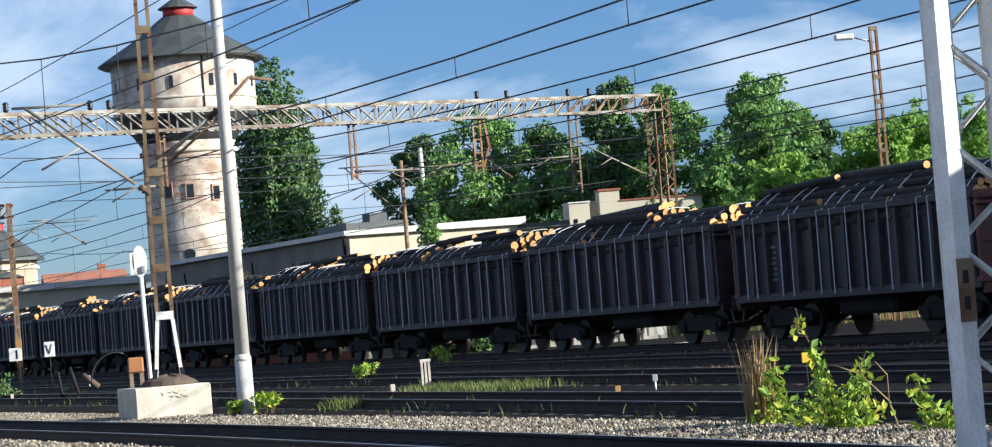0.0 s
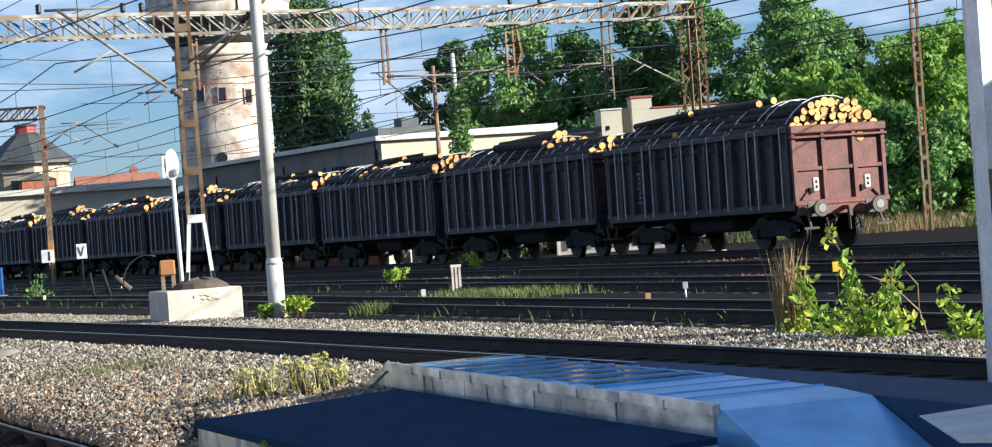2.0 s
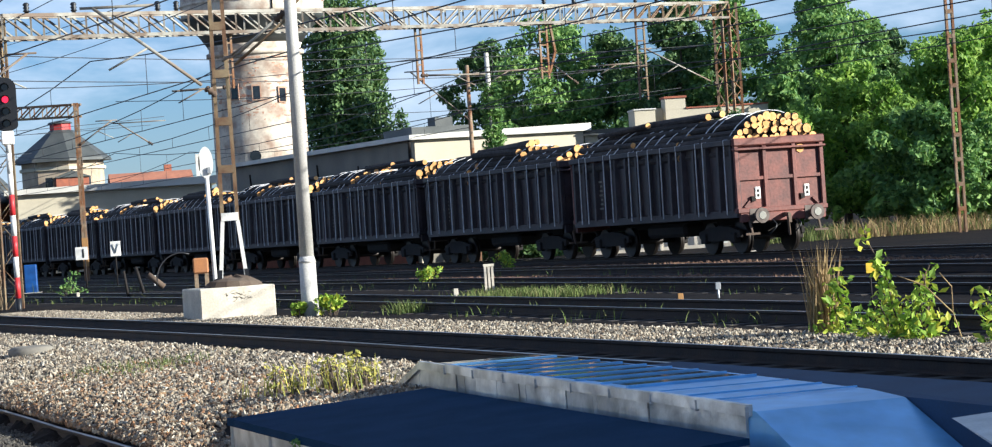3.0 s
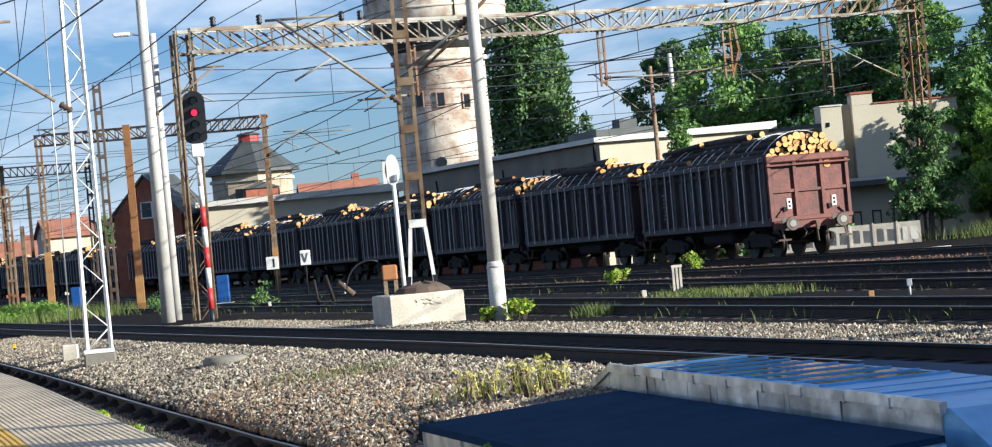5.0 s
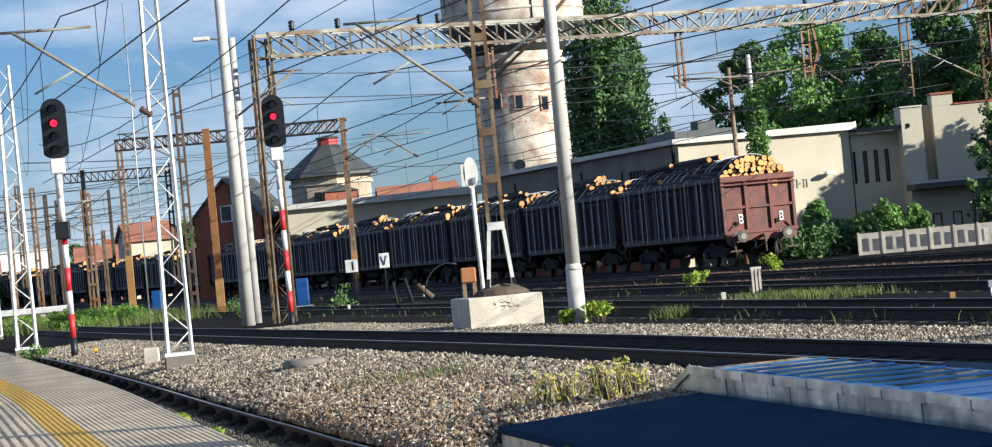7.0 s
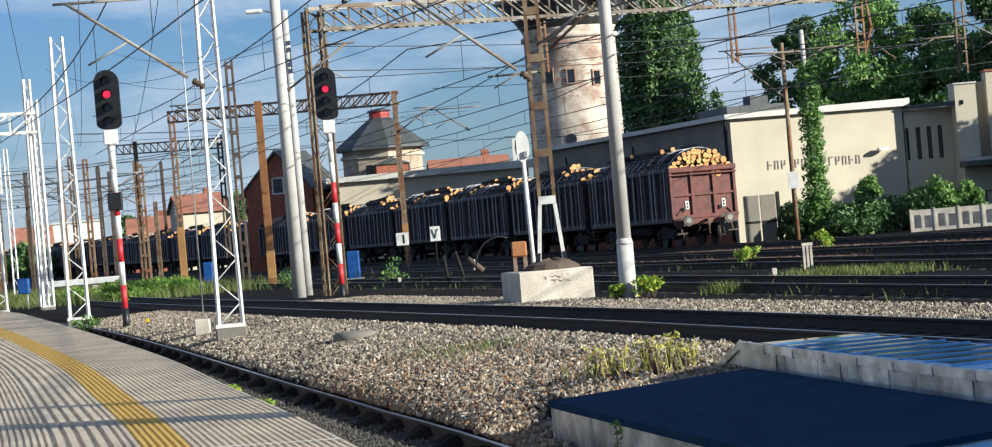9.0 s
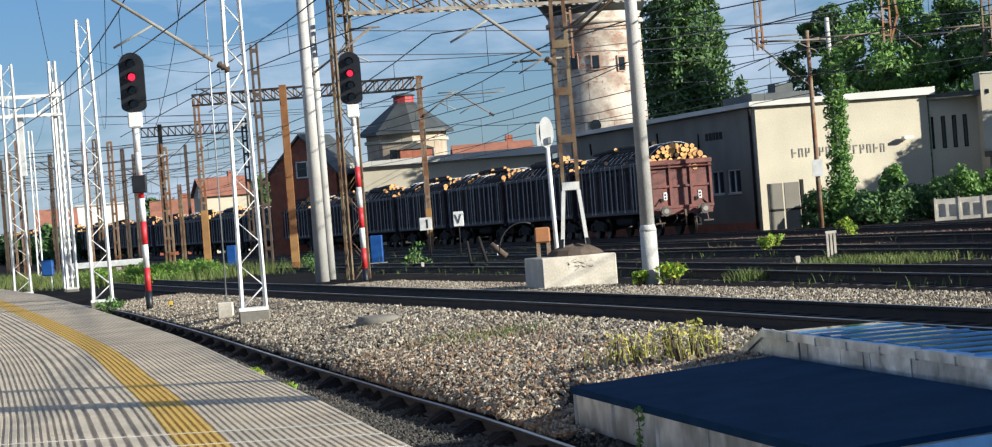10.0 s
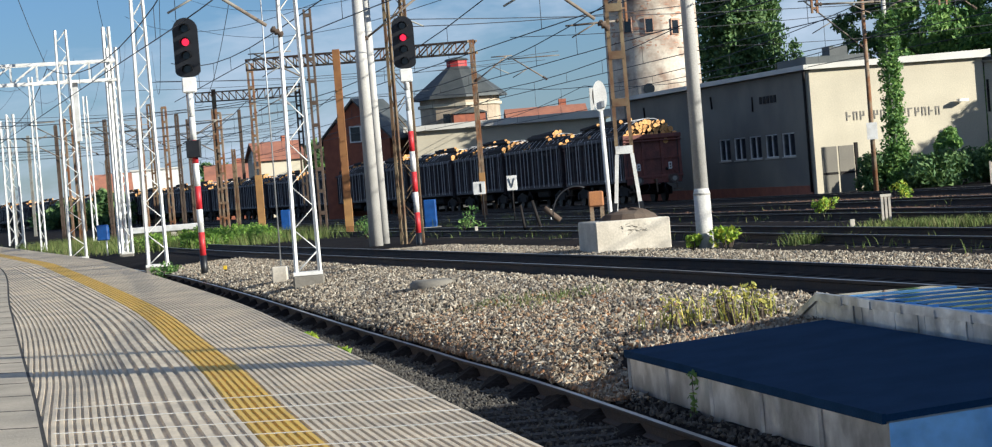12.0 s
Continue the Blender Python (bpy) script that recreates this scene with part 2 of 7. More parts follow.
def rod(bm, a, b, r0, r1=None, n=8, mat=0, capmat=None, smooth=True):
    """A tapered round bar from a to b."""
    a, b = Vector(a), Vector(b)
    r1 = r0 if r1 is None else r1
    q = (b - a).to_track_quat("Z", "Y")
    rings = []
    for p, r in ((a, r0), (b, r1)):
        rings.append([bm.verts.new(p + q @ Vector((r * math.cos(2 * math.pi * i / n), r * math.sin(2 * math.pi * i / n), 0))) for i in range(n)])
    for i in range(n):
        f = bm.faces.new((rings[0][i], rings[0][(i + 1) % n], rings[1][(i + 1) % n], rings[1][i]))
        f.material_index, f.smooth = mat, smooth
    for ring in (rings[0][::-1], rings[1]):
        f = bm.faces.new(ring)
        f.material_index = mat if capmat is None else capmat
    return bm


def tube(bm, pts, r, n=5, mat=0):
    """One bent round bar through the points."""
    pts = [Vector(p) for p in pts]
    rings = []
    for i, p in enumerate(pts):
        q = (pts[min(i + 1, len(pts) - 1)] - pts[max(i - 1, 0)]).to_track_quat("Z", "Y")
        rings.append([bm.verts.new(p + q @ Vector((r * math.cos(2 * math.pi * k / n), r * math.sin(2 * math.pi * k / n), 0))) for k in range(n)])
    for a, b in zip(rings, rings[1:]):
        for k in range(n):
            f = bm.faces.new((a[k], a[(k + 1) % n], b[(k + 1) % n], b[k]))
            f.material_index, f.smooth = mat, True
    bm.faces.new(rings[0][::-1])
    bm.faces.new(rings[-1])
    return bm


def bar(bm, a, b, w, h, mat=0):
    """A square bar from a to b, w across, h in the other way."""
    a, b = Vector(a), Vector(b)
    q = (b - a).to_track_quat("Z", "Y")
    vs = [bm.verts.new(p + q @ Vector((sx * w / 2, sy * h / 2, 0))) for p in (a, b) for sx, sy in ((-1, -1), (1, -1), (1, 1), (-1, 1))]
    for f in ((3, 2, 1, 0), (4, 5, 6, 7), (0, 1, 5, 4), (1, 2, 6, 5), (2, 3, 7, 6), (3, 0, 4, 7)):
        bm.faces.new([vs[i] for i in f]).material_index = mat
    return bm


def upright(bm, x0, z0, x1, z1, wx, wy):
    """A standing bar that leans only along x."""
    return prism(bm, [(x0 - wx / 2, -wy / 2, z0), (x0 + wx / 2, -wy / 2, z0), (x0 + wx / 2, wy / 2, z0), (x0 - wx / 2, wy / 2, z0)],
                 [(x1 - wx / 2, -wy / 2, z1), (x1 + wx / 2, -wy / 2, z1), (x1 + wx / 2, wy / 2, z1), (x1 - wx / 2, wy / 2, z1)])


def lathe(bm, profile, n=24, mat=0, smooth=True):
    rings = [[bm.verts.new((r * math.cos(2 * math.pi * i / n), r * math.sin(2 * math.pi * i / n), z)) for i in range(n)] for r, z in profile]
    for a, b in zip(rings, rings[1:]):
        for i in range(n):
            f = bm.faces.new((a[i], a[(i + 1) % n], b[(i + 1) % n], b[i]))
            f.smooth, f.material_index = smooth, mat
    bm.faces.new(rings[0][::-1]).material_index = mat
    bm.faces.new(rings[-1]).material_index = mat
    return bm


def stuff(name, verts, faces, mats, label, category, picks=None, parent=None):
    me = bpy.data.meshes.new(name)
    me.from_pydata(verts, [], faces)
    for m in mats if isinstance(mats, (list, tuple)) else [mats]:
        me.materials.append(m)
    if picks is not None:
        me.polygons.foreach_set("material_index", picks)
    ob = new(name, me)
    if parent is not None:
        ob.parent = parent
        return tagged(ob, label, kind="stuff")
    return tagged(ob, label, category, kind="stuff")


def leaf_cloud(rng, centres, count, size, flat=0.6):
    """Small bent leaves round a set of clump balls (x, y, z, r)."""
    c = np.array(centres)
    w = c[:, 3] ** 2
    pick = rng.choice(len(c), count, p=w / w.sum())
    d = rng.normal(size=(count, 3))
    d /= np.linalg.norm(d, axis=1)[:, None]
    rad = c[pick, 3] * (0.35 + 0.85 * rng.random(count) ** 0.7)
    p = c[pick, :3] + d * rad[:, None] * np.array([1, 1, 0.85])
    a = rng.normal(size=(count, 3))
    a = a / np.linalg.norm(a, axis=1)[:, None]
    nrm = d * flat + rng.normal(size=(count, 3)) * 0.55
    b = np.cross(nrm, a)
    b /= np.linalg.norm(b, axis=1)[:, None] + 1e-9
    a = np.cross(b, nrm)
    a /= np.linalg.norm(a, axis=1)[:, None] + 1e-9
    s = size * rng.uniform(0.55, 1.25, count)[:, None]
    nn = np.cross(a, b)
    v0, v1, v2, v3 = p - a * s, p - b * s * 0.55 + nn * s * 0.15, p + a * s, p + b * s * 0.55 + nn * s * 0.15
    verts = np.stack([v0, v1, v2, v3], 1).reshape(-1, 3)
    k = np.arange(count)[:, None] * 4
    faces = np.hstack([k, k + 1, k + 2, k + 3])
    return verts, faces


def spline(points):
    """x over y through a few points, straight on beyond the ends."""
    ys = [p[1] for p in points]
    xs = [p[0] for p in points]

    def f(y):
        if y <= ys[0]:
            return xs[0] + (y - ys[0]) * (xs[1] - xs[0]) / (ys[1] - ys[0])
        if y >= ys[-1]:
            return xs[-1] + (y - ys[-1]) * (xs[-1] - xs[-2]) / (ys[-1] - ys[-2])
        i = max(k for k in range(len(ys) - 1) if ys[k] <= y)
        t = (y - ys[i]) / (ys[i + 1] - ys[i])
        s0 = (xs[i + 1] - xs[max(i - 1, 0)]) / (ys[i + 1] - ys[max(i - 1, 0)]) * (ys[i + 1] - ys[i])
        j = min(i + 2, len(ys) - 1)
        s1 = (xs[j] - xs[i]) / (ys[j] - ys[i]) * (ys[i + 1] - ys[i])
        return ((2 * t**3 - 3 * t**2 + 1) * xs[i] + (t**3 - 2 * t**2 + t) * s0 + (-2 * t**3 + 3 * t**2) * xs[i + 1] + (t**3 - t**2) * s1)
    return f


# ---- the lie of the land ----
def clamp(v, a, b):
    return max(a, min(b, v))


def yard_level(y):
    """Top of the rails in the yard, which falls gently away."""
    return -0.0055 * clamp(y - 60, 0, 130)


def rail1_level(y):
    return -0.75 + 0.0138 * clamp(y - 30, 0, 29)


def platform_level(y):
    return -0.10 + 0.0117 * clamp(y - 28, 0, 30)


RAIL1 = spline([(0.59, 18.9), (-1.24, 26.2), (-2.70, 31.3), (-4.53, 37.2), (-7.85, 48.2), (-11.3, 59.0), (-19.5, 84.0)])
EDGE = spline([(-0.66, 14.15), (-1.55, 17.76), (-2.84, 23.19), (-5.35, 32.9), (-7.75, 41.0), (-10.2, 48.9), (-13.4, 59.0), (-21.6, 84.0)])
BORDER = spline([(-3.70, 14.6), (-4.24, 16.62), (-5.33, 20.67), (-7.16, 27.36), (-10.03, 37.84), (-15.7, 58.44), (-24.4, 84.0)])
MIDDLE = spline([(6.2, 17.7), (4.55, 23.3), (2.90, 28.6), (0.45, 36.2), (-6.9, 56.9), (-9.9, 66.0), (-17.0, 90.0)])
SLOPE = -0.2925
ALONG = Vector((SLOPE, 1, 0)).normalized()
ACROSS = Vector((ALONG.y, -ALONG.x, 0))
TURN = math.degrees(math.atan2(-ALONG.x, ALONG.y))


def smooth01(v):
    v = clamp(v, 0, 1)
    return v * v * (3 - 2 * v)


def land(x, y):
    yard = yard_level(y) - 0.165
    if y > 95:
        return yard
    low = rail1_level(y) - 0.17
    side = rail1_level(y) - 0.05
    edge = -0.20 + (24.4 - y) * 0.24
    if 9 < y < 23.5 and edge + 0.3 < x < MIDDLE(y) - 1.35:
        return -1.15
    a, b = RAIL1(y) + 0.06, MIDDLE(y) - 0.75 - 0.45
    z = low if x < a else side + (yard - side) * clamp((x - a) / max(b - a, 0.3), 0, 1) ** 0.5
    if y < 27.5 and x < edge + 0.5:
        z = min(z, side + 0.04 + (z - side) * smooth01((y - 24.3) / 3.2))
    return z + (yard - z) * smooth01((y - 70) / 20)


def under_cover(x, y):
    """Whether a place lies below the roofs between the tracks."""
    return 11 < y < 24.6 and x > -0.24 + (24.4 - y) * 0.24 - 0.02


def build_ground():
    xs = sorted({*np.arange(-24, 14, 0.4).round(2), *np.arange(-90, 90, 3.0), *np.arange(-1500, 1501, 100.0)})
    ys = sorted({*np.arange(8, 70, 0.5), *np.arange(-30, 200, 4.0), *np.arange(-600, 2500, 100.0)})
    vs = [(x, y, land(x, y) + (0.025 * noise.noise((x * 1.7, y * 1.7, 0)) if 8 < y < 70 and -24 < x < 14 else 0)) for y in ys for x in xs]
    w = len(xs)
    fs = [(j * w + i, j * w + i + 1, j * w + w + i + 1, j * w + w + i) for j in range(len(ys) - 1) for i in range(w - 1)]
    me = bpy.data.meshes.new("ground")
    me.from_pydata(vs, [], fs)
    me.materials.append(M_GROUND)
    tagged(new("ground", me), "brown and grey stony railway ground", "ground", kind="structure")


build_ground()


def scatter_stones(name, count, place, r0, r1, label, mats=None):
    """Loose crushed stones as one sheet of small broken lumps."""
    rng = np.random.default_rng(7 + count)
    base = np.array([(1, 0, 0), (-1, 0, 0), (0, 1, 0), (0, -1, 0), (0, 0, 1), (0, 0, -1)], float)
    tri = np.array([(0, 2, 4), (2, 1, 4), (1, 3, 4), (3, 0, 4), (2, 0, 5), (1, 2, 5), (3, 1, 5), (0, 3, 5)])
    verts, faces, k = [], [], 0
    while k < count:
        x, y = place(rng)
        if x is None:
            continue
        s = rng.uniform(r0, r1)
        q = Euler(rng.uniform(0, 6.3, 3)).to_matrix()
        p = base * rng.uniform(0.6, 1.15, (6, 1)) * s * np.array([1, 0.8, 0.65])
        z = land(x, y) + s * 0.25
        verts.append(p @ np.array(q).T + (x, y, z))
        faces.append(tri + 6 * k)
        k += 1
    return stuff(name, np.vstack(verts).tolist(), np.vstack(faces).tolist(), mats or M_STONE, label, "gravel")


def near_ballast(rng):
    y = 23.6 + 42.4 * rng.random() ** 1.2
    x = rng.uniform(RAIL1(y) + 0.10, MIDDLE(y) - 1.12)
    return (None, None) if under_cover(x, y) else (x, y)


def far_ballast(rng):
    y = 17 + 46 * rng.random() ** 1.15
    x = rng.uniform(MIDDLE(y) + 0.88, min(MIDDLE(y) + 3.9, 3.25 - 0.2925 * (y - 44.2)))
    return x, y


def rusty_ballast(rng):
    y = 23.4 + 12 * rng.random() ** 1.1
    x = RAIL1(y) + 0.10 + 2.6 * rng.random() ** 1.6
    return (None, None) if under_cover(x, y) else (x, y)


def yard_earth(rng):
    y = rng.uniform(48, 92)
    k = rng.integers(3)
    x = (5.27 + 0.63, 6.5 + 0.95, 6.5 + 3.2)[k] + SLOPE * (y - (65, 72, 72)[k]) + rng.normal() * (0.35, 0.5, 0.7)[k]
    return x, y


scatter_stones("ballast_stones", 44000, near_ballast, 0.022, 0.060, "grey crushed stone ballast between the tracks")
scatter_stones("rusty_stones", 6500, rusty_ballast, 0.022, 0.058, "rust-stained brown ballast beside the platform track", M_STONERUST)
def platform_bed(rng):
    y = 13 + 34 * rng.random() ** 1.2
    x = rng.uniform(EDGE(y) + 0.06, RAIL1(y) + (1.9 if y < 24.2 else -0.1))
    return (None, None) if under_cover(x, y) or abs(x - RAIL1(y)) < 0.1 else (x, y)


# beside the cover the dark stone colour paints in its shade
scatter_stones("platform_track_stones", 21000, platform_bed, 0.016, 0.040, "dark oily ballast between the platform rails, shade-coloured beside the cover", islands("oily_ballast", [(0.03, 0.026, 0.022), (0.09, 0.085, 0.075), (0.05, 0.042, 0.035), (0.13, 0.12, 0.10)], 0.9))
scatter_stones("yard_earth", 16000, yard_earth, 0.03, 0.085, "rusty brown earth and stones between the yard tracks", M_EARTH)
scatter_stones("shoulder_stones", 40000, far_ballast, 0.018, 0.044, "pale crushed stone beside the curved track")


# ---- tracks ----
def rail_profile():
    half = [(0.0675, 0.0), (0.0675, 0.012), (0.012, 0.03), (0.009, 0.11), (0.034, 0.125), (0.036, 0.152), (0.028, 0.159)]
    return [(x, z - 0.159) for x, z in half] + [(-x, z - 0.159) for x, z in half[::-1]]


def sweep_rail(bm, pts):
    prof = rail_profile()
    rings = []
    for i, p in enumerate(pts):
        d = (pts[min(i + 1, len(pts) - 1)] - pts[max(i - 1, 0)])
        s = Vector((d.y, -d.x, 0)).normalized()
        rings.append([bm.verts.new(p + s * x + Vector((0, 0, z))) for x, z in prof])
    n = len(prof)
    for a, b in zip(rings, rings[1:]):
        for i in range(n):
            f = bm.faces.new((a[i], b[i], b[(i + 1) % n], a[(i + 1) % n]))
            f.material_index = 1 if i == 6 else 0


SLEEPER_MESH = []


def track(name, centre, level, y0, y1, step, label, sleepers=(0, 0), rails=(-0.75, 0.75)):
    t = thing(name, label, "railway track", kind="structure")
    ys = np.arange(y0, y1 + 0.01, step)
    for off in rails:
        pts = []
        for y in ys:
            d = Vector((centre(y + 0.5) - centre(y - 0.5), 1, 0)).normalized()
            pts.append(Vector((centre(y) + d.y * off, y - d.x * off, level(y))))
        bm = bmesh.new()
        sweep_rail(bm, pts)
        part("rail", bm, [M_RAIL, M_RAILTOP], t)
    if not SLEEPER_MESH:
        bm = box(bmesh.new(), -1.28, 1.28, -0.125, 0.125, -0.30, -0.158, bevel=0.015)
        SLEEPER_MESH.append(mesh_of(bm, "sleeper", M_SLEEPER))
    y = sleepers[0]
    while y < sleepers[1]:
        d = Vector((centre(y + 0.5) - centre(y - 0.5), 1, 0)).normalized()
        s = new("sleeper", SLEEPER_MESH[0])
        s.parent = t
        s.matrix_basis = pose(centre(y), y, level(y), 0, 0, math.degrees(math.atan2(-d.x, d.y)) + random.uniform(-0.6, 0.6))
        y += 0.62 * d.y
    return t


def straight(x, y):
    return lambda v: x + SLOPE * (v - y)


S_LINE = 33.29 + 1.42 * 1.042
TRAIN = lambda y: S_LINE + SLOPE * y - (max(0.0, y - 130) ** 2) / 2350.0
track("platform_track", lambda y: RAIL1(y) - 0.77, rail1_level, 8, 84, 2.0, "rusty rails with dark sleepers beside the platform", (14, 62))
track("curved_track", MIDDLE, yard_level, 10, 90, 1.5, "curved running track on stone ballast", (15, 62))
track("yard_track_1", straight(4.0, 44.2), yard_level, 10, 230, 8, "dark yard track with weeds", (22, 75))
track("yard_track_2", straight(5.27, 58.2), yard_level, 12, 260, 8, "dark yard track", (38, 85))
track("yard_track_3", straight(6.5, 72.0), yard_level, 15, 260, 8, "dark yard track", (50, 95))
track("freight_track", TRAIN, yard_level, 15, 420, 6, "rails under the freight train", (50, 125))


# ---- platform ----
def strip(bm, left, right, y0, y1, step, top, depth, mat=0):
    """A long slab between two lines over the ground, with its sides."""
    ys = list(np.arange(y0, y1 + 0.01, step))
    rows = []
    for y in ys:
        z = top(y)
        rows.append([bm.verts.new(v) for v in ((left(y), y, z), (right(y), y, z), (right(y), y, z - depth), (left(y), y, z - depth))])
    for a, b in zip(rows, rows[1:]):
        for i in range(4):
            bm.faces.new((a[i], a[(i + 1) % 4], b[(i + 1) % 4], b[i])).material_index = mat
    bm.faces.new(rows[0][::-1])
    bm.faces.new(rows[-1])
    return bm


def build_platform():
    p = thing("platform", "grey ribbed station platform with a yellow safety line", "platform", kind="structure")
    body = strip(bmesh.new(), lambda y: EDGE(y) - 30, lambda y: EDGE(y) - 0.03, -8, 150, 2, lambda y: platform_level(y) - 0.09, 1.2)
    part("platform_body", body, M_CONC, p)
    # long ribbed slabs of the edge, each row of ribs real
    bands = [(0.0, 1.16, 0.062, M_PAVE, 0.0), (1.16, 1.54, 0.066, M_YELLOW, 0.0), (1.54, 1.68, 0.066, M_PAVE, 0.0), (1.68, 2.25, 0.105, M_PAVE, 0.006), (2.25, 3.34, 0.066, M_PAVE, 0.0)]
    for o0, o1, pitch, mat, extra in bands:
        n = max(1, round((o1 - o0) / pitch))
        w = (o1 - o0) / n
        for seg in range(9):
            y0, y1 = -4 + seg * 12.0, -4 + (seg + 1) * 12.0 - 0.02
            bm = bmesh.new()
            for i in range(n):
                a, b = o0 + i * w, o0 + (i + 1) * w
                g = w * 0.32
                ys = np.linspace(y0, y1, 7)
                rows = []
                for y in ys:
                    z = platform_level(y)
                    e = EDGE(y)
                    rows.append([bm.verts.new(v) for v in ((e - b, y, z - 0.016 - extra), (e - b + g, y, z - 0.016 - extra), (e - b + g * 1.3, y, z), (e - a - 0.004, y, z), (e - a, y, z - 0.016 - extra))])
                for r0, r1 in zip(rows, rows[1:]):
                    for k in range(4):
                        bm.faces.new((r0[k], r0[k + 1], r1[k + 1], r1[k]))
            part("paving_strip", bm, mat, p, "yellow line of ribbed paving" if mat is M_YELLOW else "")
    plain = strip(bmesh.new(), lambda y: BORDER(y) - 6, lambda y: BORDER(y) - 0.02, -8, 104, 2, lambda y: platform_level(y) + 0.004, 0.08)
    part("plain_paving", plain, M_PAVEPLAIN, p)
    joint = bmesh.new()
    strip(joint, lambda y: BORDER(y) - 0.02, lambda y: BORDER(y) + 0.012, -8, 104, 2, lambda y: platform_level(y) + 0.003, 0.03)
    part("joint", joint, M_SLEEPER, p)
    for k in range(26):
        y = 13.0 + k * 1.6
        bm = bmesh.new()
        bar(bm, (BORDER(y) - 0.03, y, platform_level(y) + 0.004), (BORDER(y + 1.5) - 5.8, y + 1.5, platform_level(y) + 0.004), 0.02, 0.006)
        part("slab_joint", bm, M_SLEEPER, p)
    # pale cross joints between slabs
    for y in (14.1, 15.0, 15.9, 16.8, 17.9, 19.0):
        bm = bmesh.new()
        bar(bm, (EDGE(y) - 0.03, y, platform_level(y) + 0.001), (EDGE(y + 0.5) - 2.9, y + 0.45, platform_level(y) + 0.001), 0.012, 0.006)
        part("slab_joint", bm, M_WHITE, p)
    lip = strip(bmesh.new(), lambda y: EDGE(y) - 0.05, lambda y: EDGE(y) + 0.02, -8, 110, 2, lambda y: platform_level(y) - 0.018, 0.28)
    part("edge_beam", lip, M_CONC, p)


build_platform()


# ---- the underpass covers between the tracks ----
def prism(bm, low, high, mat=0):
    """A solid between a lower and an upper ring of corners."""
    a = [bm.verts.new(v) for v in low]
    b = [bm.verts.new(v) for v in high]
    n = len(a)
    bm.faces.new(a[::-1]).material_index = mat
    bm.faces.new(b).material_index = mat
    for i in range(n):
        bm.faces.new((a[i], a[(i + 1) % n], b[(i + 1) % n], b[i])).material_index = mat
    return bm


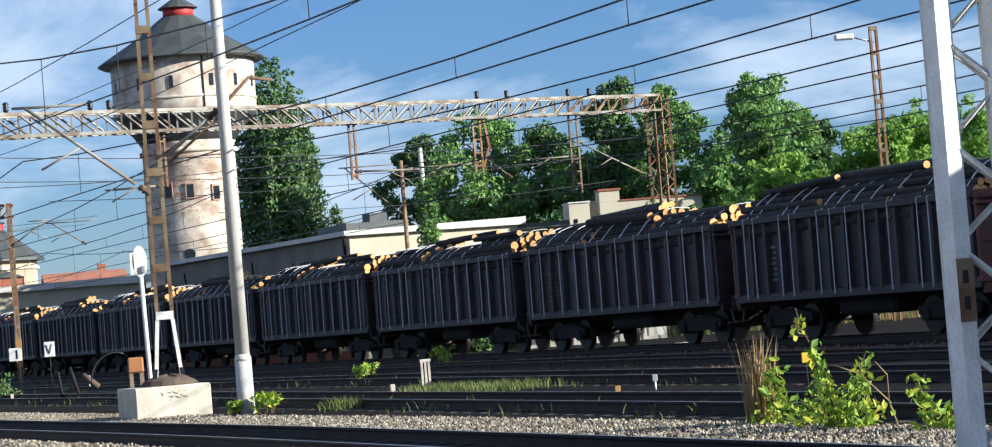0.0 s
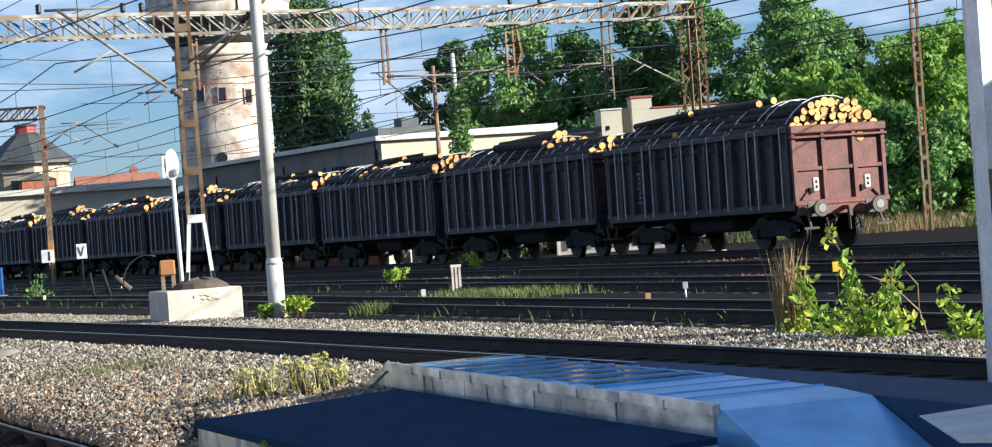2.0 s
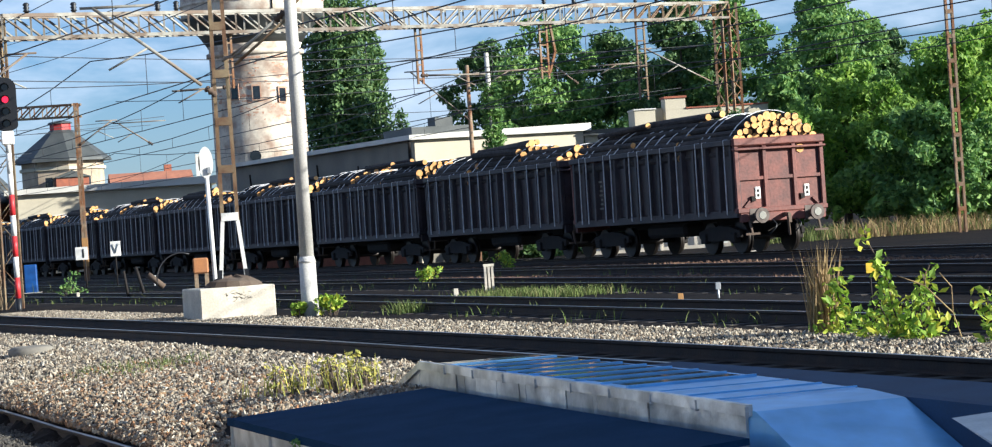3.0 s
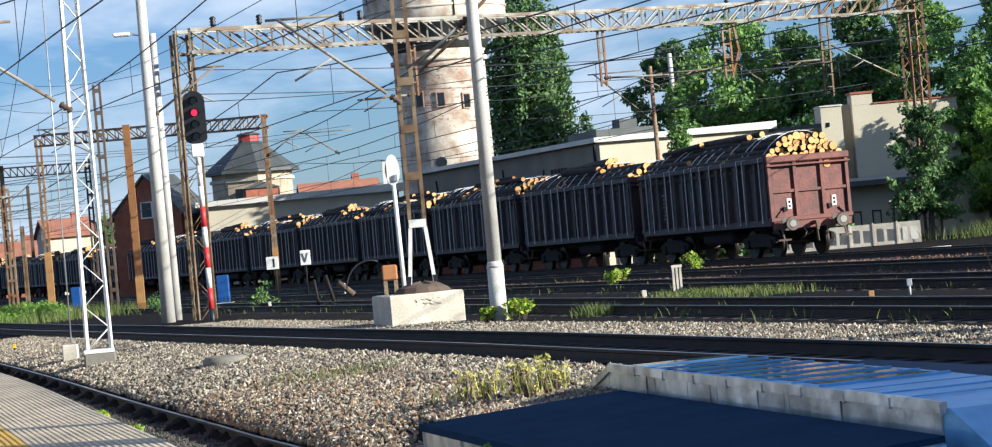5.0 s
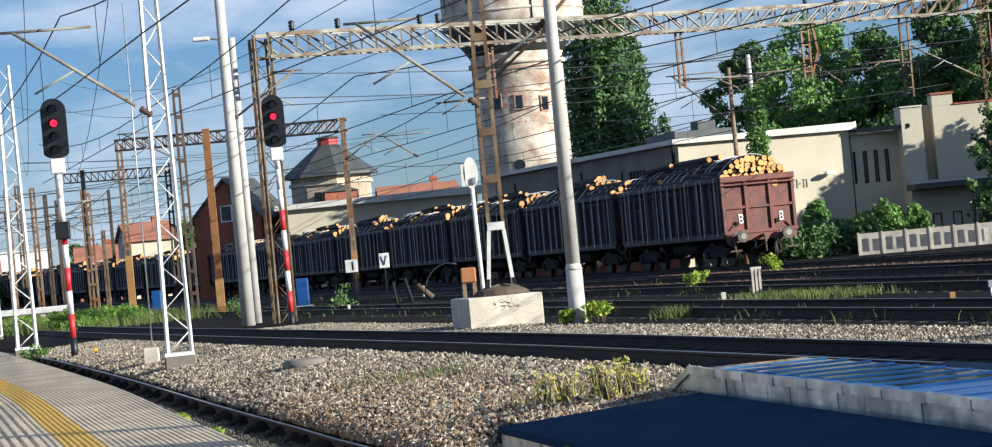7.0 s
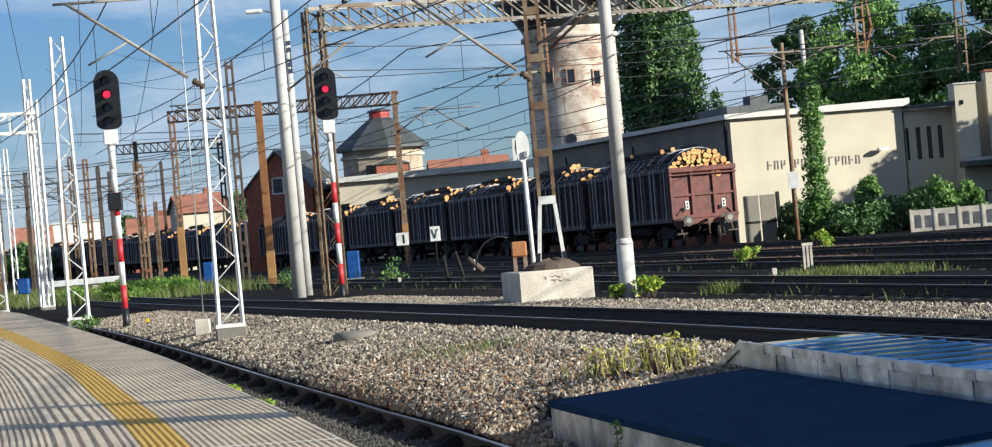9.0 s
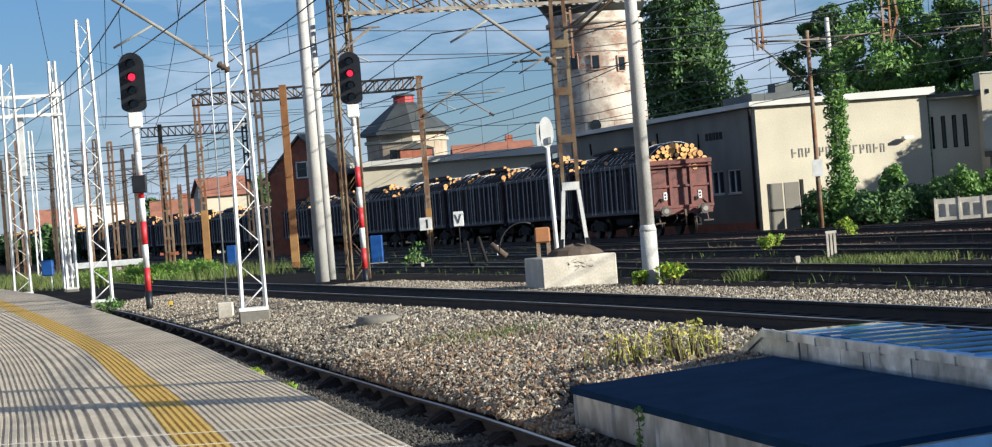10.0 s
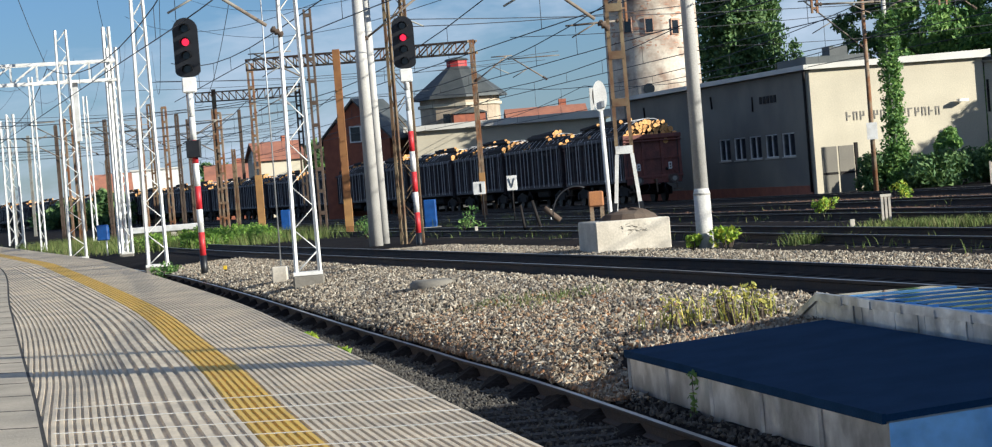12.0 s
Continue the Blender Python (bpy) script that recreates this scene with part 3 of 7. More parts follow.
def build_covers():
    c = thing("underpass_cover", "low tar-felted roof with dented zinc sides beside the track", "roof cover")
    A, B = Vector((-0.24, 24.42, -0.35)), Vector((1.80, 24.55, -0.20))
    F, C = Vector((1.58, 16.8, -0.35)), Vector((3.49, 16.95, -0.20))
    u = (F - A).normalized()
    F2, C2 = F, C
    down = Vector((0, 0, 1))
    roof = prism(bmesh.new(), [v - down * 0.05 for v in (A, F2, C2, B)], [A, F2, C2, B])
    part("roof_sheet", roof, M_TARSHADE, c)
    wall = prism(bmesh.new(), [Vector((v.x, v.y, -1.3)) + o for v, o in ((A, Vector((0.06, -0.05, 0))), (F2, Vector((0.06, 0.06, 0))), (C2, Vector((0, 0.06, 0))), (B, Vector((0, -0.05, 0))))],
                 [v - down * 0.051 + o for v, o in ((A, Vector((0.03, -0.03, 0))), (F2, Vector((0.03, 0.03, 0))), (C2, Vector((0, 0.03, 0))), (B, Vector((0, -0.03, 0))))])
    part("zinc_side", wall, M_SHEET, c, "dented zinc side panels")
    face = [F2 + Vector((0.02, -0.035, -0.06)), C2 + Vector((0, -0.035, -0.06)), Vector((C2.x, C2.y - 0.03, -1.25)), Vector((F2.x + 0.02, F2.y - 0.03, -1.25))]
    part("end_panel", prism(bmesh.new(), [q + Vector((0, 0.03, 0)) for q in face], face), M_BLUEPANEL, c, "scuffed blue sheet end panel")
    n = 5
    for i in range(n):
        p0 = A.lerp(F2, i / n)
        bm = bmesh.new()
        bar(bm, p0 + Vector((0.018, 0, -0.055)), p0 + Vector((0.018, 0, -0.9)), 0.03, 0.02)
        part("seam", bm, M_SHEET, c)
    lip = bmesh.new()
    bar(lip, A + Vector((-0.01, 0, -0.03)), F2 + Vector((-0.01, 0, -0.03)), 0.03, 0.075)
    part("roof_edge", lip, M_TARSHADE, c)

    sprig = thing("sprig", "small green sprig growing against the zinc side", "weed", "weeds")
    q = A.lerp(F2, 0.36)
    rng = np.random.default_rng(77)
    v_, f_ = leaf_cloud(rng, [(q.x - 0.06, q.y, -0.75 + 0.07 * m, 0.035 + 0.006 * (m % 3)) for m in range(6)], 46, 0.035)
    stuff("leaves", v_.tolist(), f_.tolist(), M_LEAF, "", "", parent=sprig)
    part("stem", rod(bmesh.new(), (q.x - 0.06, q.y, -0.95), (q.x - 0.06, q.y, -0.40), 0.006, 0.004, 5), M_BARKTREE, sprig)

    k = thing("stair_canopy", "long zinc-clad stair canopy with skylight panes and sloping ends", "canopy")
    v = Vector((0.975, 0.22, 0))
    P0, P1 = Vector((1.80, 25.2, 0)), Vector((3.62, 17.3, 0))
    w = 1.22
    u = (P1 - P0).normalized()
    L = (P1 - P0).length

    def at(s, q, z):
        return P0 + u * s + v * q + Vector((0, 0, z))
    outline = [(-1.15, -0.50), (-0.95, -0.28), (-0.05, -0.01), (0.12, 0.0), (L * 0.6, 0.015), (L - 0.55, -0.01), (L, -0.045), (L + 2.4, -0.98), (L + 2.4, -1.4), (-1.15, -1.4)]
    bm = prism(bmesh.new(), [at(s, 0.0, z) for s, z in outline], [at(s, w, z) for s, z in outline])
    part("canopy_body", bm, M_ZINCSKY, k)
    for i in range(13):
        s0, s1 = -0.12 + i * L / 13, -0.12 + (i + 0.985) * L / 13
        dz = 0.012 * math.sin(i * 2.3)
        lo = [at(s0, -0.002, -0.30), at(s1, -0.002, -0.30), at(s1, -0.002, -0.012), at(s0, -0.002, -0.012)]
        part("zinc_plate", prism(bmesh.new(), lo, [q - v * (0.016 + dz * (1 if j < 2 else 0.3)) for j, q in enumerate(lo)]), M_SHEET, k, "dented zinc cladding plate")
    for i in range(12):
        s0, s1 = 0.2 + i * (L - 0.9) / 12, 0.2 + (i + 0.93) * (L - 0.9) / 12
        z = 0.013
        glass = i not in (9, 10, 11)
        if not glass:
            bm = bmesh.new()
            bar(bm, at(s1, 0.02, 0.004), at(s1, w - 0.01, 0.004), 0.012, 0.012)
            part("sheet_seam", bm, M_ZINCSKY, k)
            continue
        bm = prism(bmesh.new(), [at(s0, 0.12, z - 0.01), at(s1, 0.12, z - 0.01), at(s1, w - 0.08, z - 0.01), at(s0, w - 0.08, z - 0.01)],
                   [at(s0, 0.12, z + 0.004), at(s1, 0.12, z + 0.004), at(s1, w - 0.08, z + 0.004), at(s0, w - 0.08, z + 0.004)])
        part("pane" if glass else "sheet_panel", bm, M_SKYLIGHT if glass else M_ZINCSKY, k)
        bm = bmesh.new()
        bar(bm, at(s1 + 0.02, 0.02, z + 0.006), at(s1 + 0.02, w - 0.03, z + 0.006), 0.03, 0.022)
        part("glazing_bar", bm, M_ZINCSKY, k)
        bm = bmesh.new()
        bar(bm, at(s1, -0.004, -0.02), at(s1, -0.004, -0.22), 0.02, 0.03)
        part("seam", bm, M_SHEET, k)
    lo = [at(-1.13, -0.002, -0.62), at(-0.13, -0.002, -0.30), at(-0.13, -0.002, -0.045), at(-0.95, -0.002, -0.29), at(-1.13, -0.002, -0.50)]
    part("zinc_plate", prism(bmesh.new(), lo, [q - v * 0.016 for q in lo]), M_SHEET, k, "dented zinc cladding plate")
    # a folded edge strip, laid in short lengths that don't quite line up
    for i in range(9):
        s0, s1 = -0.05 + i * L / 9, -0.05 + (i + 0.995) * L / 9
        bm = bmesh.new()
        lift = 0.006 * math.sin(i * 1.9)
        bar(bm, at(s0, -0.024, -0.005 + lift - 0.03 * s0 / L), at(s1, -0.022, -0.008 + 0.004 * math.sin(i * 3.1) - 0.03 * s1 / L), 0.05, 0.085)
        part("edge_trim", bm, M_SHEET, k, "folded zinc edge strip")
        bm = bmesh.new()
        bar(bm, at(s1, -0.045, 0.02 - 0.03 * s1 / L), at(s1, -0.045, -0.06 - 0.03 * s1 / L), 0.028, 0.02)
        part("clip", bm, M_GALV, k)
    bm = bmesh.new()
    bar(bm, at(-0.98, -0.02, -0.30), at(-0.05, -0.02, -0.01), 0.05, 0.07)
    part("edge_trim", bm, M_SHEET, k)
    r = thing("flat_roof", "low flat felted roof along the curved track", "roof cover")
    P = [at(2.6, w + 0.01, -0.03), at(L + 2.4, w + 0.01, -0.05), Vector((5.0, 11.0, -0.05)), Vector((7.2, 11.0, 0.0))]
    P += [Vector((MIDDLE(y) - 0.83, y, 0.022)) for y in (16.0, 18.0, 20.0, 21.3, 22.4)]
    part("roof_sheet", prism(bmesh.new(), [Vector((q.x, q.y, -1.2)) for q in P], P), M_ROOFSKY, r)
    f = thing("metal_flap", "bent bright sheet metal flap", "sheet metal")
    bm = bmesh.new()
    prism(bm, [Vector(q) for q in ((4.36, 14.75, 0.03), (5.3, 14.9, 0.03), (5.2, 12.2, 0.03), (4.1, 13.2, 0.03))], [Vector(q) for q in ((4.34, 14.8, 0.045), (5.3, 14.9, 0.10), (5.2, 12.2, 0.10), (4.1, 13.2, 0.045))])
    part("sheet", bm, M_GALV, f)


build_covers()


# ---- masts, poles, signals ----
def lattice_mast(x, y, z, height, w0, w1, rz, mat, label, leg=0.06, pitch=0.42, foot=True, lean=None, group="lattice masts"):
    t = thing("lattice_mast", label, "mast", group, m=pose(x, y, z, 0, 0, rz))
    for sx in (-1, 1):
        for sy in (-1, 1):
            bm = bmesh.new()
            a = Vector((sx * w0 / 2, sy * w0 * 0.35, 0.0))
            b = Vector((sx * w1 / 2, sy * w1 * 0.35, height))
            bar(bm, a, b, leg, leg)
            part("leg", bm, mat, t)
    n = int(height / pitch)
    for sy in (-1, 1):
        line = []
        for i in range(n + 1):
            w = w0 + (w1 - w0) * i / n
            line.append(((1 if i % 2 else -1) * w / 2, sy * w * 0.35, 0.03 + (height - 0.05) * i / n))
        part("lacing", tube(bmesh.new(), line, leg * 0.27, 6), mat, t)
    for sx in (-1, 1):
        line = []
        for i in range(n + 1):
            w = w0 + (w1 - w0) * i / n
            line.append((sx * w / 2, (1 if i % 2 else -1) * w * 0.35, 0.03 + (height - 0.05) * i / n))
        part("side_lacing", tube(bmesh.new(), line, leg * 0.27, 6), mat, t)
    if foot:
        part("base_plate", box(bmesh.new(), -w0 * 0.62, w0 * 0.62, -w0 * 0.5, w0 * 0.5, -0.02, 0.05), mat, t)
        part("footing", box(bmesh.new(), -w0 * 0.66, w0 * 0.66, -w0 * 0.5, w0 * 0.5, -0.5, -0.021, bevel=0.03), M_GREYSHADE, t)
    return t


lattice_mast(-6.51, 46.9, -0.10, 9.4, 0.46, 0.24, 8, M_WHITE, "white painted lattice mast on a concrete footing")
lattice_mast(-13.05, 64.8, -0.18, 7.6, 0.50, 0.30, 8, M_WHITE, "white painted lattice mast on a concrete footing")
lattice_mast(-19.65, 83.8, -0.2, 8.0, 0.55, 0.36, 10, M_WHITE, "white painted lattice mast beside the platform")


def signal(x, y, z, height, head, rz, label, box_at=None, ladder=False):
    t = thing("railway_signal", label, "signal", "light signals", m=pose(x, y, z, 0, 0, rz))
    pole_top = height - head - 0.05
    k = 0
    a = 0.0
    part("pole_foot", rod(bmesh.new(), (0, 0, -0.25), (0, 0, 0.38), 0.085, n=12), M_BLACK, t)
    a = 0.38
    while a < pole_top - 0.05:
        b = min(a + 0.56, pole_top)
        red = k % 2 == 0 and a < 3.6
        part("pole_band", rod(bmesh.new(), (0, 0, a), (0, 0, b), 0.075, n=12), M_SIGRED if red else M_WHITE, t, "red band of the pole" if red else "")
        a, k = b, k + 1
    part("collar", box(bmesh.new(), -0.17, 0.17, -0.1, 0.1, pole_top - 0.32, pole_top + 0.05, bevel=0.03), M_WHITE, t)
    bm = bmesh.new()
    n, w = 10, 0.30
    ring = [(w * math.cos(math.pi * i / n), pole_top + head - w + w * math.sin(math.pi * i / n)) for i in range(n + 1)]
    ring += [(w * math.cos(math.pi + math.pi * i / n), pole_top + 0.05 + w * 0.5 + w * 0.5 * math.sin(math.pi + math.pi * i / n)) for i in range(n + 1)]
    prism(bm, [(px, -0.05, pz) for px, pz in ring], [(px, 0.09, pz) for px, pz in ring])
    back = part("backboard", bm, M_BLACK, t, "black rounded signal head")
    for i in range(4):
        zz = pole_top + head - 0.27 - i * (head - 0.42) / 3.3
        lit = i == 1
        bm = bmesh.new()
        rod(bm, (0, -0.10, zz), (0, -0.05, zz), 0.088, n=16)
        part("lens", bm, M_REDLAMP if lit else M_GLASS, back, "lit red lamp" if lit else "dark lamp")
        bm = bmesh.new()
        m = 10
        r0 = [bm.verts.new((0.13 * math.cos(math.pi * (j / m * 1.2 - 0.1)), -0.05, zz + 0.13 * math.sin(math.pi * (j / m * 1.2 - 0.1)))) for j in range(m + 1)]
        r1 = [bm.verts.new((0.12 * math.cos(math.pi * (j / m * 1.2 - 0.1)), -0.30, zz - 0.02 + 0.12 * math.sin(math.pi * (j / m * 1.2 - 0.1)))) for j in range(m + 1)]
        for j in range(m):
            bm.faces.new((r0[j], r0[j + 1], r1[j + 1], r1[j]))
        ext = bmesh.ops.solidify(bm, geom=bm.faces[:], thickness=0.012)
        part("hood", bm, M_BLACK, back)
    if box_at:
        part("relay_box", box(bmesh.new(), -0.17, 0.17, -0.28, -0.05, box_at, box_at + 0.42, bevel=0.02), M_BLACK, t, "black box on the pole")
    return t


signal(-10.6, 58.2, -0.22, 6.2, 1.5, 4, "red-lit four-lamp signal on a red and white banded pole", box_at=2.75)
signal(-6.08, 66.4, -0.25, 6.4, 1.5, 4, "red-lit four-lamp signal on a banded pole beside a gantry")


def round_pole(x, y, z, height, r0, r1, mat, label, collar=True, group="round poles"):
    t = thing("pole", label, "pole", group, m=pose(x, y, z))
    part("shaft", rod(bmesh.new(), (0, 0, 1.15 if collar else -0.3), (0, 0, height), r0, r1, 20), mat, t)
    if collar:
        part("foot", rod(bmesh.new(), (0, 0, -0.3), (0, 0, 1.15), r0 * 1.22, r0 * 1.16, 20), mat, t)
        part("ring", rod(bmesh.new(), (0, 0, 1.10), (0, 0, 1.22), r0 * 1.24, r0 * 1.0, 20), mat, t)
    return t


pole1 = round_pole(1.20, 45.8, -0.25, 10.5, 0.135, 0.095, M_POLE, "tall pale concrete pole with a bracket arm")
bm = bmesh.new()
rod(bm, (0.08, 0, 6.0), (0.52, 0.4, 6.45), 0.035)
part("arm", bm, M_OLD, pole1)
bm = bmesh.new()
rod(bm, (0.52, 0.4, 6.45), (0.98, 0.8, 6.42), 0.035)
part("arm_end", bm, M_OLD, pole1)
bm = bmesh.new()
rod(bm, (-0.1, 0, 5.7), (-1.1, 0.6, 4.95), 0.03)
part("stay", bm, M_OLD, pole1)
pole2 = round_pole(-7.53, 68.8, -0.25, 11.0, 0.20, 0.13, M_POLE, "tall grey steel lighting pole", collar=False)
pole3 = round_pole(-7.58, 71.6, -0.25, 8.5, 0.15, 0.10, M_POLE, "grey lighting pole with a small lamp arm", collar=False)
bm = bmesh.new()
rod(bm, (0, 0, 8.4), (-0.7, 0, 8.55), 0.03)
part("lamp_arm", bm, M_GALV, pole3)
part("lamp_head", box(bmesh.new(), -1.15, -0.65, -0.1, 0.1, 8.48, 8.6, bevel=0.03), M_WHITE, pole3)


def channel_post(x, y, z, height, gap, mat, label, white=0.0, rz=0, yellow=(0, 0), top=None, spread=0.0, ch=0.09, name="catenary_mast"):
    """Two channels joined by batten plates."""
    t = thing(name, label, "mast", "channel masts", m=pose(x, y, z, 0, 0, rz))
    w = gap
    tw = top if top is not None else gap
    for s in (-1, 1):
        bm = bmesh.new()
        upright(bm, s * (w / 2 + spread), -0.3, s * w / 2, white or 0.6, ch, 0.16)
        part("leg_foot", bm, M_WHITE if white else mat, t)
        bm = bmesh.new()
        upright(bm, s * w / 2, white or 0.6, s * tw / 2, height, ch, 0.16)
        part("channel", bm, mat, t)
    k = 0.9 if not white else white
    while k < height:
        ww = w + (tw - w) * k / height
        part("batten", box(bmesh.new(), -ww / 2 - 0.03, ww / 2 + 0.03, -0.095, 0.095, k, k + 0.16), M_WHITE if white and k == white else mat, t)
        k += 0.95
    if yellow[1]:
        part("yellow_band", box(bmesh.new(), -w / 2 - ch * 0.6, w / 2 + ch * 0.6, -0.1, 0.1, yellow[0], yellow[1]), M_FADED, t, "faded yellow band")
    return t


# concrete block with the A-shaped mast
blk = thing("foundation_block", "large pale concrete foundation block with scribbles", "foundation", m=pose(-0.33, 48.55, -0.3, 0, 0, 16))
part("block", box(bmesh.new(), -0.77, 0.77, -0.68, 0.68, -0.2, 0.745, bevel=0.025), M_CONC, blk)
bm = bmesh.new()
for i in range(26):
    a = Vector((random.uniform(-0.25, 0.3), -0.683, random.uniform(0.50, 0.66)))
    bar(bm, a, a + Vector((random.uniform(-0.12, 0.12), 0, random.uniform(-0.06, 0.06))), 0.012, 0.004)
part("scribble", bm, M_UNDER, blk, "grey scribbled marks")
heap = bmesh.new()
lathe(heap, [(0.52, 0.0), (0.45, 0.10), (0.28, 0.17), (0.05, 0.2)], 14, smooth=False)
for v in heap.verts:
    v.co.x *= 1.15
    v.co.z *= random.uniform(0.8, 1.2)
h = part("earth_mound", heap, M_RUSTDARK)
h.matrix_basis = pose(-0.22, 48.55, 0.445)
tagged(h, "dark earth mound on the concrete block", "earth")
am = channel_post(-0.20, 48.55, 0.50, 8.85, 0.30, M_OLD, "rusty cream steel mast with white splayed feet on a block", white=1.25, spread=0.14, top=0.20, ch=0.075)
for s in (-1, 1):
    bm = bmesh.new()
    upright(bm, s * 0.29, -0.02, s * 0.255, 0.28, 0.085, 0.17)
    part("black_foot", bm, M_BLACK, am)
ws = thing("shunting_signal", "white rounded signal plate on a slim post", "signal", m=pose(-0.62, 49.6, -0.25))
part("post", rod(bmesh.new(), (0.05, 0, -0.1), (0.0, 0, 3.0), 0.045), M_WHITE, ws)
bm = bmesh.new()
ring = [(0.15 * math.cos(2 * math.pi * i / 20), 3.2 + (0.34 if math.sin(2 * math.pi * i / 20) > 0 else 0.3) * math.sin(2 * math.pi * i / 20)) for i in range(20)]
prism(bm, [(a, -0.05, b) for a, b in ring], [(a, 0.02, b) for a, b in ring])
part("plate", bm, M_WHITE, ws)
part("bracket", box(bmesh.new(), -0.2, -0.12, -0.05, 0.05, 2.95, 3.4), M_WHITE, ws)
part("lens_box", box(bmesh.new(), 0.02, 0.10, -0.10, -0.05, 2.98, 3.12, bevel=0.01), M_GALV, ws)
cb = thing("cable_box", "weathered orange-brown cable box behind the block", "box", m=pose(-0.86, 49.7, 0.62))
part("leg", box(bmesh.new(), -0.14, -0.06, -0.1, 0.1, -0.9, 0.10), M_RUST, cb)
part("leg", box(bmesh.new(), 0.07, 0.15, -0.1, 0.1, -0.9, 0.10), M_RUST, cb)
part("body", box(bmesh.new(), -0.16, 0.16, -0.12, 0.12, 0.101, 0.42, bevel=0.03), material("orange_rust", (0.40, 0.17, 0.06), 0.8, other=(0.30, 0.14, 0.07), scale=4), cb)
bm = bmesh.new()
pts = [Vector((-0.9 + 0.5 * math.cos(a) - 0.2, 0, 0.0 + 0.55 * math.sin(a))) for a in np.linspace(1.2, 3.3, 10)]
tube(bm, [q + Vector((0.7, 0, 0)) for q in pts], 0.014, 6)
part("cable", bm, M_WIRE, cb)
# big lattice mast close by
lattice_mast(6.17, 17.9, -0.75, 10.0, 0.46, 0.42, -14, M_WHITE, "broad white lattice mast with wavy lacing", leg=0.15, pitch=0.40, group="near mast")
ys_ = thing("mast_plate", "yellowed number plate on the white mast", "sign", m=pose(5.93, 17.70, 1.37, 0, 0, -14))
part("plate", box(bmesh.new(), -0.062, 0.062, -0.018, -0.006, -0.28, 0.20), M_OLD, ys_)
for zz in (0.06, -0.14):
    part("bar_mark", box(bmesh.new(), -0.022, 0.022, -0.022, -0.0185, zz - 0.05, zz + 0.05), M_UNDER, ys_)
gb = thing("grey_cabinet", "pale grey cabinet beside the white mast", "cabinet", m=pose(6.32, 17.55, -0.75, 0, 0, -14))
part("body", box(bmesh.new(), -0.42, 0.42, -0.2, 0.2, -0.3, 0.78, bevel=0.02), M_GALV, gb)
part("lid", box(bmesh.new(), -0.45, 0.45, -0.23, 0.23, 0.782, 0.83, bevel=0.01), M_WHITE, gb)

# a slim pole further along, out of view, added for a shadow line on the platform
round_pole(8.6, 19.3, -0.5, 9.0, 0.145, 0.13, M_GALV, "slim grey pole out of view, added for its shadow", collar=False)
# an unseen building, added so its shade falls across the freight track
sb = thing("station_building", "plain building out of view, added to shade the freight track", "building", m=pose(27, 41, -0.5))
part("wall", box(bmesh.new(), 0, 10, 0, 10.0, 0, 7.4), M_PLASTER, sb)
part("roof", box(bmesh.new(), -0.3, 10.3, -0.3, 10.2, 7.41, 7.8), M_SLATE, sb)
# an unseen roof on posts, added to shade the covers
stb = thing("platform_roof", "plain grey roof on posts out of view, added to shade the covers", "roof", m=pose(16.3, 19.2, -0.3, 0, 0, TURN))
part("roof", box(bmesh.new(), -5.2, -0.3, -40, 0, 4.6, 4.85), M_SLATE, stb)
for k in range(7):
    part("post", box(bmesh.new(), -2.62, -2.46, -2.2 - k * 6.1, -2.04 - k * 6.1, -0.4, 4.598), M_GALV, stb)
# further masts of the yard
channel_post(-11.42, 95.2, -0.4, 7.4, 0.14, M_OCHRE, "square orange-brown painted post", yellow=(0.4, 1.5), ch=0.14)
channel_post(-13.6, 104.1, -0.45, 9.8, 0.26, M_RUSTDARK, "dark steel twin-channel catenary mast")
channel_post(-7.6, 119.8, -0.55, 8.9, 0.14, M_RUST, "rust-brown mast with a small sign", yellow=(0.9, 2.3), ch=0.12)
lp = channel_post(27.6, 90.9, -0.4, 11.4, 0.24, M_RUST, "rusty channel mast with a white lamp arm", ch=0.09)
part("lamp_arm", rod(bmesh.new(), (0, 0, 10.9), (-0.9, 0, 11.15), 0.035), M_GALV, lp)
part("lamp_head", box(bmesh.new(), -1.55, -0.8, -0.14, 0.14, 11.05, 11.28, bevel=0.05), M_WHITE, lp)
channel_post(-22.2, 142.0, -0.7, 10.0, 0.26, M_RUST, "rust-brown steel channel gantry mast", yellow=(0.2, 3.4), ch=0.12)
channel_post(-34.5, 189.0, -0.8, 10.8, 0.3, M_RUST, "rust-brown steel channel gantry mast", ch=0.14)
channel_post(-24.0, 175.0, -0.8, 10.2, 0.3, M_RUSTDARK, "dark steel channel gantry mast", ch=0.12)
for x, y, hgt in ((-40, 200, 10.5), (-44, 215, 11), (-37, 172, 9.5), (-52, 240, 11), (-31, 160, 8.6), (-28.5, 165, 8.4), (-60, 260, 11), (-35.5, 150, 8.0), (-26, 152, 7.6)):
    channel_post(x, y, -0.75, hgt, 0.26, random.choice((M_RUST, M_RUSTDARK, M_OLD)), "distant rusty steel catenary mast", ch=0.13)
for x, y, hgt in ((-38.8, 150, 8.5), (-45, 172, 9.0)):
    lattice_mast(x, y, -0.7, hgt, 0.5, 0.4, 6, M_WHITE, "distant white lattice mast", leg=0.09, pitch=0.7, foot=False)


